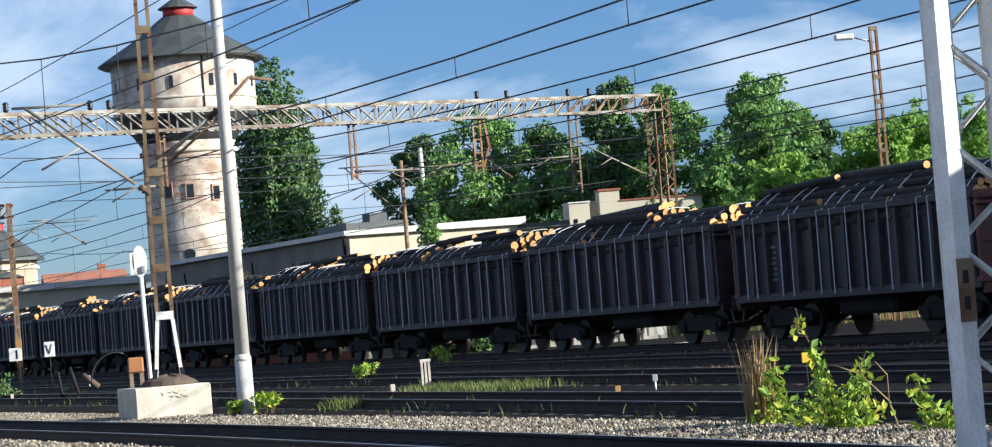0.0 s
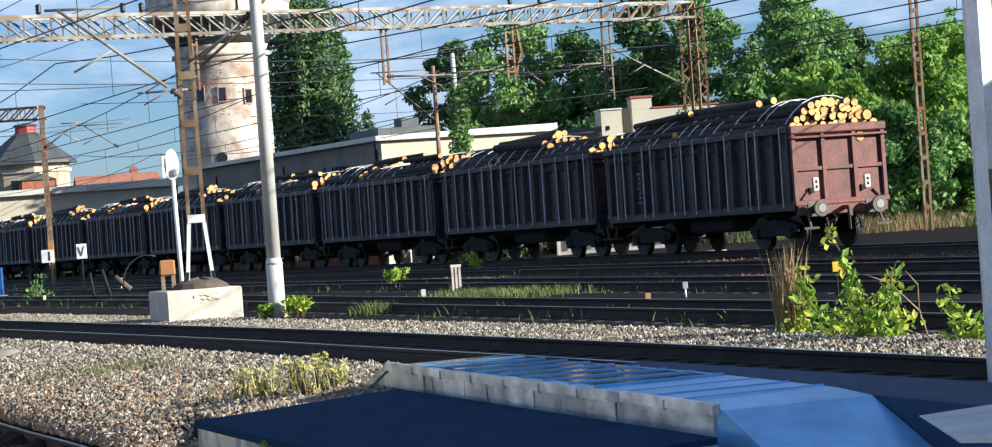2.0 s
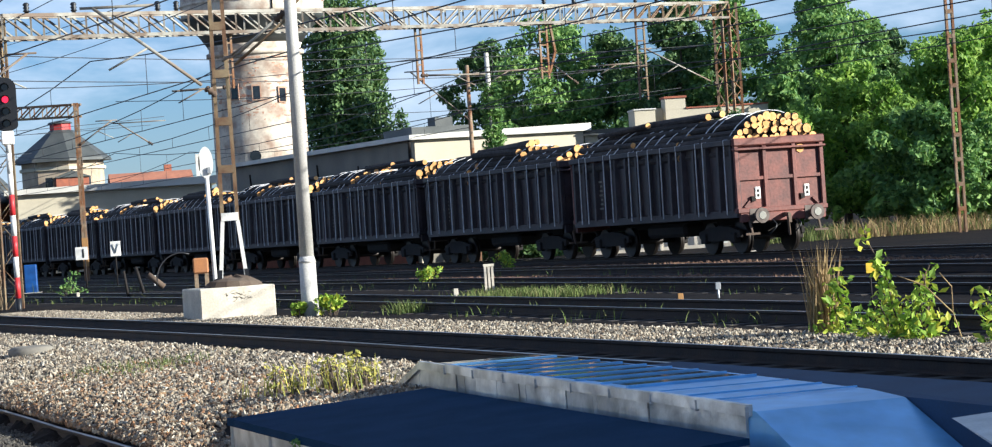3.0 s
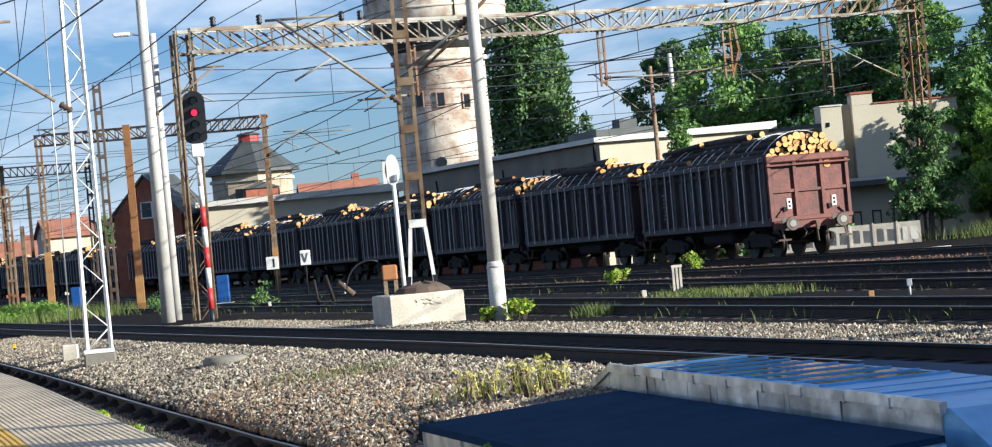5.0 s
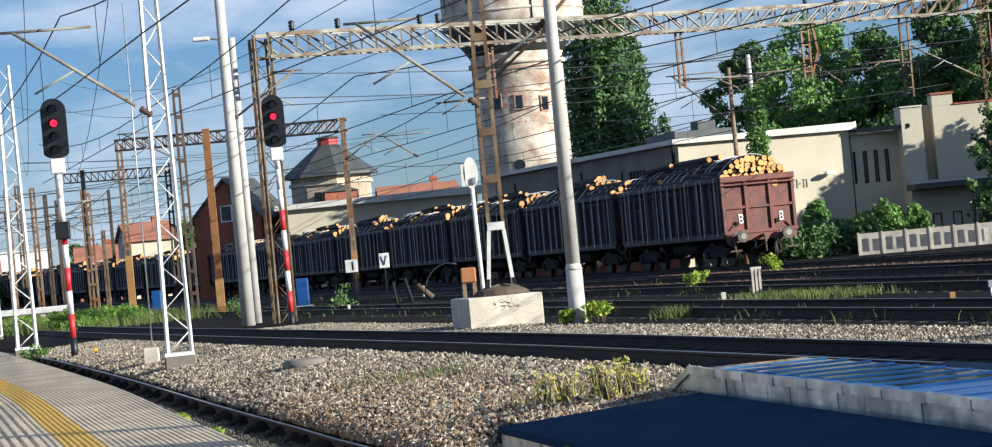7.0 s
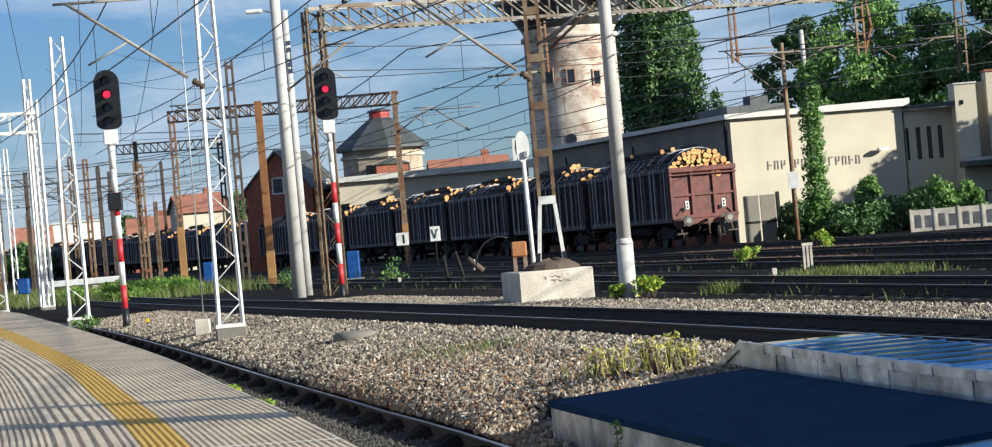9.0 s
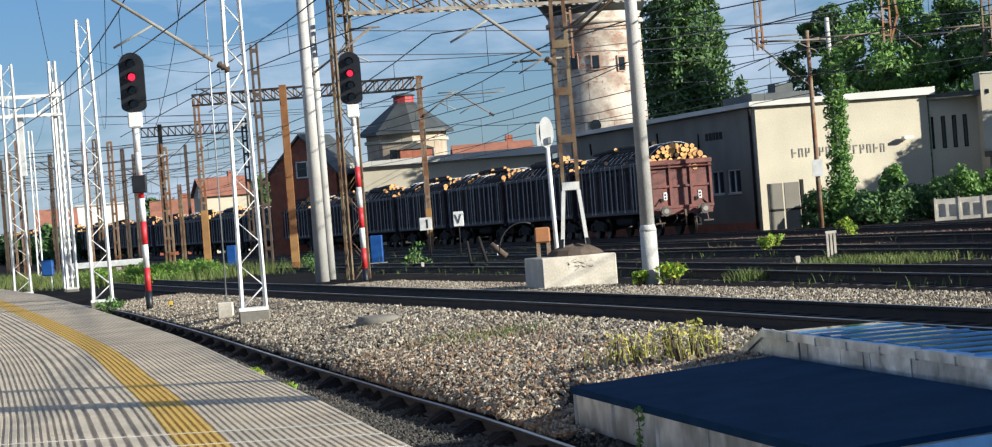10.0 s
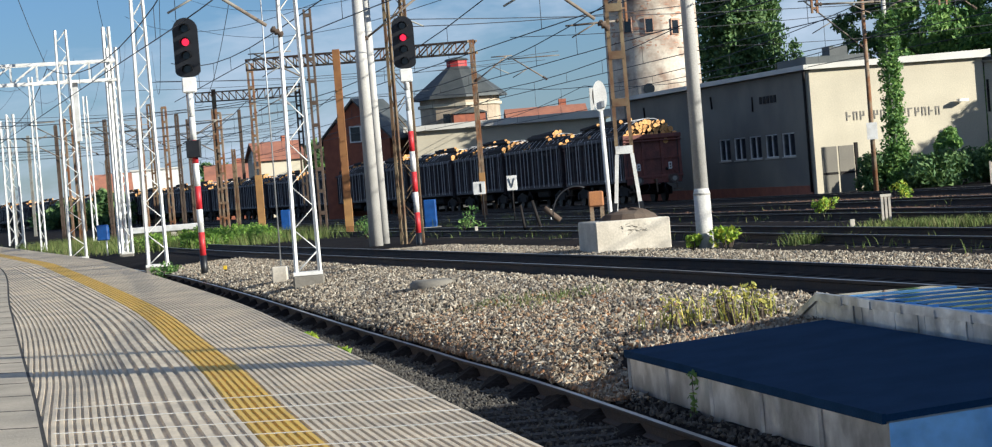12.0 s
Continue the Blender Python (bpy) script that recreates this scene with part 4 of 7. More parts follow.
for x, y, hgt, m in ((-28.6, 140, 7.4, M_RUST), (-28.3, 150, 7.6, M_RUSTDARK), (-27.6, 150, 7.3, M_RUSTDARK), (-24.9, 150, 5.2, M_OLD), (-33.0, 142, 8.4, M_RUST), (-34.6, 158, 8.0, M_RUSTDARK)):
    channel_post(x, y, -0.7, hgt, 0.15, m, "weathered steel channel mast among the far tracks", ch=0.11)
far = random.Random(21)
for i in range(10):
    y = 175 + 14 * i
    x = -(0.155 + 0.105 * far.random()) * y
    channel_post(x, y, -0.8, far.uniform(7.5, 11.5), 0.16, far.choice((M_RUST, M_RUSTDARK, M_OLD, M_GREYOLD)), "distant weathered steel catenary mast", ch=0.14)
for x, y, hgt in ((-31.1, 125, 9.2), (-29.9, 132, 8.3)):
    lattice_mast(x, y, -0.6, hgt, 0.26, 0.18, 6, M_WHITE, "slim white lattice mast by the far platform", leg=0.06, pitch=0.6, foot=False)
kerb = thing("white_kerb", "low white-painted concrete kerb beyond the grass", "kerb", m=pose(-27.9, 130, -0.5))
part("kerb", box(bmesh.new(), 0, 4.2, 0, 0.5, 0.45, 0.78, bevel=0.03), M_WHITE, kerb)
for x in (0.3, 1.5, 2.7, 3.9):
    part("foot", box(bmesh.new(), x - 0.15, x + 0.15, 0.1, 0.4, -0.3, 0.449), M_CONC, kerb)


def truss(a, b, depth, width, panels, mats, label, name="gantry_beam", chord=0.10):
    a, b = Vector(a), Vector(b)
    t = thing(name, label, "gantry", m=Matrix.Translation(a))
    d = b - a
    s = Vector((d.y, -d.x, 0)).normalized() * width / 2
    dz = Vector((0, 0, depth))
    for sg, nm in ((-1, "front"), (1, "back")):
        for lo in (0, 1):
            bm = bmesh.new()
            bar(bm, s * sg + dz * lo, d + s * sg + dz * lo, chord, chord)
            part("chord", bm, mats[lo % len(mats)], t)
    for i in range(panels):
        f0, f1 = i / panels, (i + 1) / panels
        m = mats[min(len(mats) - 1, int(len(mats) * f0))]
        bm = bmesh.new()
        for sg in (-1, 1):
            p0, p1 = d * f0 + s * sg, d * f1 + s * sg
            bar(bm, p0, p0 + dz, chord * 0.55, chord * 0.5)
            if i < panels / 2:
                bar(bm, p0 + dz, p1, chord * 0.6, chord * 0.5)
            else:
                bar(bm, p0, p1 + dz, chord * 0.6, chord * 0.5)
        bar(bm, d * f0 - s, d * f1 + s, chord * 0.4, chord * 0.4)
        part("web_panel", bm, m, t)
    return t


GA, GB = Vector((-6.45, 68.7, 7.33)), Vector((21.0, 101.85, 9.28))
truss(GA, GB, 0.64, 0.6, 38, [M_RUSTPALE, M_RUSTPALE, M_GREYOLD, M_GREYOLD, M_OLD], "long rusty lattice gantry beam spanning the yard tracks")
lattice_mast(-6.5, 68.9, -0.35, 8.25, 0.52, 0.50, 25, M_OLD, "rusty cream lattice gantry leg", leg=0.075, pitch=0.6, group="gantry legs")
lattice_mast(21.15, 102.0, -0.5, 10.4, 0.85, 0.80, 25, M_RUST, "rusty lattice gantry leg", leg=0.11, pitch=0.7, group="gantry legs")
truss((-21.6, 138.3, 8.7), (-7.7, 122.0, 7.8), 0.6, 0.5, 20, [M_OLD, M_RUST], "lattice gantry beam over distant tracks")
truss((-33.4, 187.0, 9.1), (-23.7, 173.4, 8.4), 0.7, 0.6, 14, [M_RUSTDARK, M_RUST], "distant lattice gantry beam")
truss((-30.0, 83.4, 6.25), (-18.3, 86.1, 6.05), 0.68, 0.5, 13, [M_WHITE], "white lattice gantry beam over the platform end", chord=0.10)
lattice_mast(-18.4, 86.1, -0.2, 7.4, 0.34, 0.30, 10, M_WHITE, "slim white lattice gantry leg", leg=0.09, pitch=0.5)
lattice_mast(-18.95, 88.0, -0.2, 8.3, 0.26, 0.2, 10, M_WHITE, "slim white lattice gantry leg", leg=0.09, pitch=0.5)
hg = thing("gantry_hanger", "white hanging post under the white gantry", "bracket", m=pose(-19.75, 85.8, 6.05))
part("upright", box(bmesh.new(), -0.1, 0.1, -0.08, 0.08, -2.1, 0.05), M_WHITE, hg)


def hanger(f, drop, w, mat, label, brace=False):
    p = GA.lerp(GB, f)
    t = thing("gantry_hanger", label, "bracket", "hangers under the gantry", m=pose(p.x, p.y, p.z, 0, 0, 20))
    for s in (-1, 1):
        bm = bmesh.new()
        bar(bm, (s * w / 2, 0, 0.05), (s * w / 2, 0, -drop), 0.07, 0.07)
        part("upright", bm, mat, t)
    k = -0.3
    while k > -drop:
        part("tie", box(bmesh.new(), -w / 2, w / 2, -0.03, 0.03, k - 0.05, k), mat, t)
        k -= 0.5
    part("head_plate", box(bmesh.new(), -w, w, -0.1, 0.1, -0.06, -0.006), mat, t)
    if brace:
        bm = bmesh.new()
        bar(bm, (w, 0, 0), (w * 1.6, 0, -drop * 0.55), 0.1, 0.08)
        part("brace", bm, mat, t)
        bm = bmesh.new()
        bar(bm, (w * 1.6, 0, -drop * 0.5), (w * 0.6, 0, -drop * 0.9), 0.1, 0.08)
        part("lower_brace", bm, mat, t)
    return t


hanger(0.235, 1.75, 0.16, M_RUST, "rusty hanging bracket under the gantry")
hanger(0.475, 2.0, 0.2, M_RUST, "rust-red hanging bracket under the gantry")
hanger(0.665, 2.1, 0.3, M_RUST, "dark rusty hanging bracket with a brace", True)
hanger(0.835, 3.2, 0.36, M_OLD, "long pale hanging frame under the gantry")
for f in (0.03, 0.075, 0.16, 0.18, 0.67, 0.72, 0.83, 0.87):
    p = GA.lerp(GB, f)
    t = thing("insulator", "dark insulator on top of the gantry beam", "insulator", "insulators", m=pose(p.x, p.y, p.z + 0.70))
    part("body", lathe(bmesh.new(), [(0.06, 0), (0.06, 0.05), (0.10, 0.08), (0.06, 0.12), (0.10, 0.17), (0.06, 0.21), (0.10, 0.26), (0.05, 0.32)], 10), M_BLACK, t)


def cantilever(root, tip, mat=None, back=0.5, label="slanted tubular bracket holding the wires"):
    """A slanted tube from its mast to its tip, an insulator by the mast and a level tube at the tip."""
    root, tip = Vector(root), Vector(tip)
    mat = mat or M_RUSTPALE
    t = thing("wire_bracket", label, "bracket", "wire brackets", m=Matrix.Translation(root))
    d = tip - root
    part("tube", rod(bmesh.new(), d * 0.12, d, 0.034), mat, t)
    bm = lathe(bmesh.new(), [(0.03, 0), (0.08, 0.05), (0.04, 0.09), (0.08, 0.14), (0.04, 0.18), (0.08, 0.23), (0.04, 0.27)], 8)
    o = part("insulator", bm, M_RUSTDARK, t)
    o.matrix_basis = d.to_track_quat("Z", "Y").to_matrix().to_4x4()
    level = Vector((d.x, d.y, 0)).normalized()
    part("level_tube", rod(bmesh.new(), d + level * 0.25, d - level * back, 0.028), mat, t)
    part("pull_off", rod(bmesh.new(), d * 0.55, d * 0.55 + Vector((0, 0, -0.4)) + level * 0.8, 0.022), mat, t)
    return t


# ---- the log train ----
M_WAGONMARK = M_WHITE


def log_mesh(length, r, seed):
    rnd = random.Random(seed)
    bm = bmesh.new()
    n = 9
    rings = []
    for y in (0, 0.5, 1):
        rr = r * rnd.uniform(0.94, 1.06)
        rings.append([bm.verts.new((rr * math.cos(2 * math.pi * i / n) * rnd.uniform(0.95, 1.05), (y - 0.5) * length, rr * math.sin(2 * math.pi * i / n))) for i in range(n)])
    for a, b in zip(rings, rings[1:]):
        for i in range(n):
            bm.faces.new((a[i], b[i], b[(i + 1) % n], a[(i + 1) % n]))
    bm.faces.new(rings[0]).material_index = 1
    bm.faces.new(rings[-1][::-1]).material_index = 1
    return mesh_of(bm, "log", [M_BARK, M_CUT])


LOGS = [log_mesh(random.uniform(3.8, 4.05), random.uniform(0.085, 0.145), i) for i in range(14)]
HALF_W, TOP = 1.42, 3.2


def dome(x, height):
    return TOP - 0.05 + height * max(0.0, 1 - (abs(x) / 1.40) ** 2.3)


def load_places(seed, height):
    """Places of the logs of one stack, packed under a domed top."""
    rnd = random.Random(seed)
    out = []
    z = TOP - 0.32
    row = 0
    while z < TOP + height:
        x = -1.26 + (row % 2) * 0.1 + rnd.uniform(0, 0.06)
        while x < 1.28:
            if z < dome(x, height) - 0.02:
                out.append((x + rnd.uniform(-0.03, 0.03), z + rnd.uniform(-0.035, 0.035), rnd.randrange(14)))
            x += rnd.uniform(0.20, 0.25)
        z += 0.185
        row += 1
    return out


def joined_logs(name, places, y, seed, parent):
    rnd = random.Random(seed)
    verts, faces, picks = [], [], []
    for x, z, k in places:
        me = LOGS[k]
        off = len(verts)
        m = pose(x, y + rnd.uniform(-0.16, 0.16), z, rnd.uniform(-0.9, 0.9), rnd.uniform(0, 360), rnd.uniform(-1.2, 1.2))
        verts += [tuple(m @ v.co) for v in me.vertices]
        for p in me.polygons:
            faces.append([off + i for i in p.vertices])
            picks.append(p.material_index)
    return stuff(name, verts, faces, [M_BARK, M_CUT], "stack of bark-covered logs with orange cut ends", "", picks, parent)


def build_wagon(seed, heights, label, half, rear, singles=()):
    """An open wagon heaped with logs; half is half its body length, rear the paint of its end walls."""
    rnd = random.Random(seed)
    h = half
    t = thing("freight_wagon", label, "railway wagon", "log train wagons")
    # box
    part("floor", box(bmesh.new(), -1.36, 1.36, -h + 0.03, h - 0.03, 1.14, 1.26), M_UNDER, t)
    for s in (-1, 1):
        x0, x1 = (s * 1.30, s * 1.25)
        part("side_sheet", box(bmesh.new(), min(x0, x1), max(x0, x1), -h, h, 1.22, 3.12), M_WAGONSHADE, t)
        part("top_rail", box(bmesh.new(), s * 1.42 - 0.08, s * 1.42 + 0.03, -h - 0.02, h + 0.02, 3.06, 3.22, bevel=0.02), M_WAGONSHADE, t)
        part("sole_bar", box(bmesh.new(), s * 1.38 - 0.05, s * 1.38 + 0.05, -h - 0.02, h + 0.02, 1.02, 1.24, bevel=0.015), M_WAGONSHADE, t)
        stake = None
        for i in range(15):
            y = -h + 0.18 + i * (2 * h - 0.36) / 14
            if stake is None:
                bm = bmesh.new()
                prism(bm, [(-0.12, -0.10, 1.2), (0.05, -0.06, 1.2), (0.05, 0.06, 1.2), (-0.12, 0.10, 1.2)], [(-0.12, -0.10, 3.07), (0.02, -0.06, 3.07), (0.02, 0.06, 3.07), (-0.12, 0.10, 3.07)])
                stake = part("stake", bm, M_WAGONSHADE, t)
                stake.matrix_basis = pose(s * 1.415, y, 0, 0, 0, 0 if s > 0 else 180)
            else:
                again(stake, t, pose(s * 1.415, y, 0, 0, 0, 0 if s > 0 else 180))
        for i in range(14):
            if rnd.random() < 0.5:
                y = -h + 0.18 + (i + 0.5) * (2 * h - 0.36) / 14
                part("drop_door", box(bmesh.new(), s * 1.305 - 0.012, s * 1.305 + 0.012, y - 0.32, y + 0.32, 1.28, 2.0 if rnd.random() < 0.5 else 2.9), M_WAGONSHADE, t)
    for s in (-1, 1):
        y = s * (h - 0.02)
        e = part("end_wall", box(bmesh.new(), -1.36, 1.36, min(y, y - s * 0.06), max(y, y - s * 0.06), 1.22, 3.12), rear, t, "red-brown panelled end wall")
        for x in (-1.36, -0.47, 0.47, 1.36):
            part("post", box(bmesh.new(), x - 0.065, x + 0.065, min(y, y + s * 0.09), max(y, y + s * 0.09), 1.16, 3.08, bevel=0.015), rear, e)
        part("mid_rail", box(bmesh.new(), -1.29, 1.29, min(y, y + s * 0.07), max(y, y + s * 0.07), 2.06, 2.15), rear, e)
        part("top_beam", box(bmesh.new(), -1.46, 1.46, min(y - s * 0.05, y + s * 0.14), max(y - s * 0.05, y + s * 0.14), 3.02, 3.24, bevel=0.03), rear, e)
        part("top_ledge", box(bmesh.new(), -1.46, 1.46, min(y, y + s * 0.17), max(y, y + s * 0.17), 2.90, 2.96, bevel=0.01), rear, e)
        part("low_beam", box(bmesh.new(), -1.44, 1.44, min(y - s * 0.1, y + s * 0.13), max(y - s * 0.1, y + s * 0.13), 1.14, 1.28, bevel=0.02), rear, e)
        part("buffer_beam", box(bmesh.new(), -1.36, 1.36, min(y, y + s * 0.12), max(y, y + s * 0.12), 0.88, 1.135, bevel=0.02), rear, e)
        for x in (-1.18, 1.18):
            bm = bmesh.new()
            bar(bm, (x, y + s * 0.04, 1.30), (x - 0.17 * (1 if x > 0 else -1), y + s * 0.04, 1.30 + 0.17), 0.05, 0.05)
            part("gusset", bm, rear, e)
        for x in (-0.88, 0.88):
            bm = bmesh.new()
            rod(bm, (x, y + s * 0.10, 1.05), (x, y + s * 0.44, 1.05), 0.105, n=14)
            rod(bm, (x, y + s * 0.44, 1.05), (x, y + s * 0.50, 1.05), 0.225, 0.215, n=20)
            box(bm, x - 0.2, x + 0.2, min(y + s * 0.1, y + s * 0.14), max(y + s * 0.1, y + s * 0.14), 0.85, 1.25)
            bmp = bmesh.new()
            rod(bmp, (x, y + s * 0.501, 1.05), (x, y + s * 0.508, 1.05), 0.12, 0.10, n=16)
            part("buffer", bm, M_BUFFER, e, "worn grey buffer")
            part("buffer_face", bmp, M_GREYOLD, e, "pale worn buffer face")
        bm = bmesh.new()
        bar(bm, (0, y + s * 0.1, 1.03), (0, y + s * 0.42, 1.03), 0.07, 0.12)
        bar(bm, (0, y + s * 0.42, 1.06), (0, y + s * 0.46, 0.80), 0.09, 0.06)
        bar(bm, (0.0, y + s * 0.35, 1.0), (0.05, y + s * 0.30, 0.45), 0.06, 0.05)
        part("coupling_hook", bm, M_RUSTDARK, e)
        for x in (-0.42, 0.36):
            bm = bmesh.new()
            q = [Vector((x + 0.10 * math.sin(a * 1.3), y + s * (0.16 + 0.10 * math.sin(a)), 0.92 - 0.13 * a)) for a in np.linspace(0, 3.1, 7)]
            tube(bm, q, 0.022, 6)
            part("brake_hose", bm, M_BLACK, e)
        for x in (-1.12, 1.06):
            bm = bmesh.new()
            bar(bm, (x, y + s * 0.16, 0.92), (x, y + s * 0.30, 0.55), 0.05, 0.05)
            bar(bm, (x - 0.22, y + s * 0.30, 0.55), (x + 0.22, y + s * 0.30, 0.55), 0.06, 0.06)
            part("step", bm, M_RUSTDARK, e)
        for x in (-0.72, 0.85):
            p = part("lamp_bracket", box(bmesh.new(), x - 0.085, x + 0.085, min(y + s * 0.004, y + s * 0.03), max(y + s * 0.004, y + s * 0.03), 1.52, 1.86, bevel=0.02), M_WAGONMARK, e, "white lamp bracket plate")
            part("socket", box(bmesh.new(), x - 0.035, x + 0.035, min(y + s * 0.02, y + s * 0.036), max(y + s * 0.02, y + s * 0.036), 1.58, 1.66), M_UNDER, e)
            part("socket", box(bmesh.new(), x - 0.035, x + 0.035, min(y + s * 0.02, y + s * 0.036), max(y + s * 0.02, y + s * 0.036), 1.71, 1.79), M_UNDER, e)
            part("lamp_iron", box(bmesh.new(), x - 0.24, x - 0.12, min(y, y + s * 0.09), max(y, y + s * 0.09), 1.46, 1.60), M_UNDER, e)
    # stencilled data, too worn to read, on the side towards the platform
    for k in range(7):
        for m in range(2):
            part("stencil_mark", box(bmesh.new(), -1.325, -1.318, h - 2.05 + m * 0.34, h - 1.80 + m * 0.34 - 0.05 * (k % 3), 1.55 + k * 0.14, 1.61 + k * 0.14), M_LETTER, t, "worn pale stencil marks")
    # underframe and bogies
    part("centre_sill", box(bmesh.new(), -0.24, 0.24, -h + 0.08, h - 0.08, 0.82, 1.13), M_UNDER, t)
    part("brake_gear", box(bmesh.new(), -0.9, 0.9, -1.2, 1.4, 0.55, 0.95, bevel=0.1), M_UNDER, t)
    wheels = []
    for yb in (-h + 1.88, h - 1.88):
        bg = new("bogie")
        bg.parent = t
        bg.location = (0, yb, 0)
        for s in (-1, 1):
            bm = bmesh.new()
            x = s * 1.0
            prism(bm, [(x - 0.05, -1.25, 0.48), (x - 0.05, -0.75, 0.38), (x - 0.05, 0.75, 0.38), (x - 0.05, 1.25, 0.48), (x - 0.05, 1.25, 0.66), (x - 0.05, 0.55, 0.80), (x - 0.05, -0.55, 0.80), (x - 0.05, -1.25, 0.66)],
                  [(x + 0.05, -1.25, 0.48), (x + 0.05, -0.75, 0.38), (x + 0.05, 0.75, 0.38), (x + 0.05, 1.25, 0.48), (x + 0.05, 1.25, 0.66), (x + 0.05, 0.55, 0.80), (x + 0.05, -0.55, 0.80), (x + 0.05, -1.25, 0.66)])
            part("side_frame", bm, M_UNDER, bg)
            for yy in (-0.9, 0.9):
                part("axle_box", box(bmesh.new(), x + s * 0.02 - 0.1, x + s * 0.02 + 0.1, yy - 0.16, yy + 0.16, 0.32, 0.62, bevel=0.03), M_UNDER, bg)
        part("bolster", box(bmesh.new(), -1.0, 1.0, -0.2, 0.2, 0.5, 0.82), M_UNDER, bg)
        for yy in (-0.9, 0.9):
            bm = bmesh.new()
            rod(bm, (-0.95, 0, 0), (0.95, 0, 0), 0.08, n=10)
            for x in (-0.78, 0.78):
                rod(bm, (x - 0.065, 0, 0), (x + 0.065, 0, 0), 0.455, n=24)
                rod(bm, (x - 0.09 * (1 if x > 0 else -1), 0, 0), (x - 0.06 * (1 if x > 0 else -1), 0, 0), 0.485, n=24)
                for a in range(4):
                    an = a * math.pi / 2
                    rod(bm, (x + 0.066, 0.25 * math.cos(an), 0.25 * math.sin(an)), (x + 0.069, 0.25 * math.cos(an), 0.25 * math.sin(an)), 0.05, n=8)
            w = part("wheelset", bm, M_WHEEL, bg)
            w.location = (0, yy, 0.46)
            wheels.append(w)
    # logs
    for i, yc in enumerate((-h + 2.1, 0.0, h - 2.1)):
        places = load_places(seed * 10 + i, heights[i])
        if i in singles:
            for x, z, k in places:
                o = new("log", LOGS[k])
                o.parent = t
                o.matrix_basis = pose(x, yc + rnd.uniform(-0.12, 0.12), z, rnd.uniform(-0.8, 0.8), rnd.uniform(0, 360), rnd.uniform(-1, 1))
        else:
            joined_logs("log_load", places, yc, seed * 7 + i, t)
    # a few loose logs lying high
    for i in range(4):
        o = new("log", LOGS[rnd.randrange(14)])
        o.parent = t
        x = rnd.uniform(-0.9, 0.4)
        yc = rnd.choice((-3.6, -0.6, 0.5, 3.2))
        o.matrix_basis = pose(x, yc, dome(x, max(heights)) + 0.06, rnd.uniform(-2, 2), 0, rnd.uniform(-4, 4))
    # straps
    for i in range(12):
        y = -h + 0.6 + i * (2 * h - 1.2) / 11 + rnd.uniform(-0.28, 0.28)
        hgt = heights[0 if y < -h / 3 else 1 if y < h / 3 else 2]
        line = [(-1.50, y + 0.02, 1.12), (-1.49, y, 3.22)]
        for k in range(9):
            x = -1.35 + k * 2.7 / 8
            line.append((x, y + rnd.uniform(-0.03, 0.03), dome(x, hgt) + 0.01))
        line += [(1.49, y, 3.22), (1.50, y + 0.02, 1.12)]
        bm = bmesh.new()
        for a, b in zip(line, line[1:]):
            bar(bm, a, b, 0.034, 0.018)
        part("lashing_strap", bm, M_STRAP, t)
    return t, wheels


LAST_HALF, HALF, GAP = 5.54, 6.17, 1.02
WAGON_KINDS = [
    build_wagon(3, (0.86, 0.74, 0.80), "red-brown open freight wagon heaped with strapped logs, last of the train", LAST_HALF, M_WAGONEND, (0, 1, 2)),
    build_wagon(5, (0.62, 0.80, 0.72), "dark brown open freight wagon heaped with strapped logs", HALF, M_WAGONSHADE),
    build_wagon(8, (0.78, 0.66, 0.84), "dark brown open freight wagon heaped with strapped logs", HALF, M_WAGONSHADE),
]
WAGONS = [w for w, _ in WAGON_KINDS]
for i in range(3, 24):
    WAGONS.append(copy_thing(WAGONS[1 + (i % 2)], Matrix()))


# ---- buildings ----
def window_part(parent, x, z, w, h, y, frame_mat=M_WHITE, mullions=1, depth=0.10):
    """A framed pane set into a wall that faces -y; the pane lies behind the face."""
    f = bmesh.new()
    t = 0.05
    for x0, x1, z0, z1 in ((x - w / 2, x - w / 2 + t, z, z + h), (x + w / 2 - t, x + w / 2, z, z + h), (x - w / 2 + t, x + w / 2 - t, z, z + t), (x - w / 2 + t, x + w / 2 - t, z + h - t, z + h)):
        box(f, x0, x1, y - 0.03, y + depth, z0, z1)
    for i in range(mullions):
        xm = x - w / 2 + w * (i + 1) / (mullions + 1)
        box(f, xm - 0.03, xm + 0.03, y - 0.02, y + depth, z + t, z + h - t)
    wd = part("window", f, frame_mat, parent)
    part("pane", box(bmesh.new(), x - w / 2 + t, x + w / 2 - t, y + 0.03, y + 0.06, z + t, z + h - t), M_PANE, wd)
    part("sill", box(bmesh.new(), x - w / 2 - 0.06, x + w / 2 + 0.06, y - 0.10, y + 0.02, z - 0.07, z - 0.004), M_CONC, wd)
    return wd


def wall_with_holes(bm, x0, x1, z0, z1, y, thick, holes):
    """A wall along x with rectangular openings (xa, xb, za, zb) that do not overlap in x."""
    holes = sorted(holes)
    x = x0
    for xa, xb, za, zb in holes:
        box(bm, x, xa, y, y + thick, z0, z1)
        box(bm, xa, xb, y, y + thick, z0, za)
        box(bm, xa, xb, y, y + thick, zb, z1)
        x = xb
    box(bm, x, x1, y, y + thick, z0, z1)
    bmesh.ops.remove_doubles(bm, verts=bm.verts[:], dist=0.0001)
    return bm


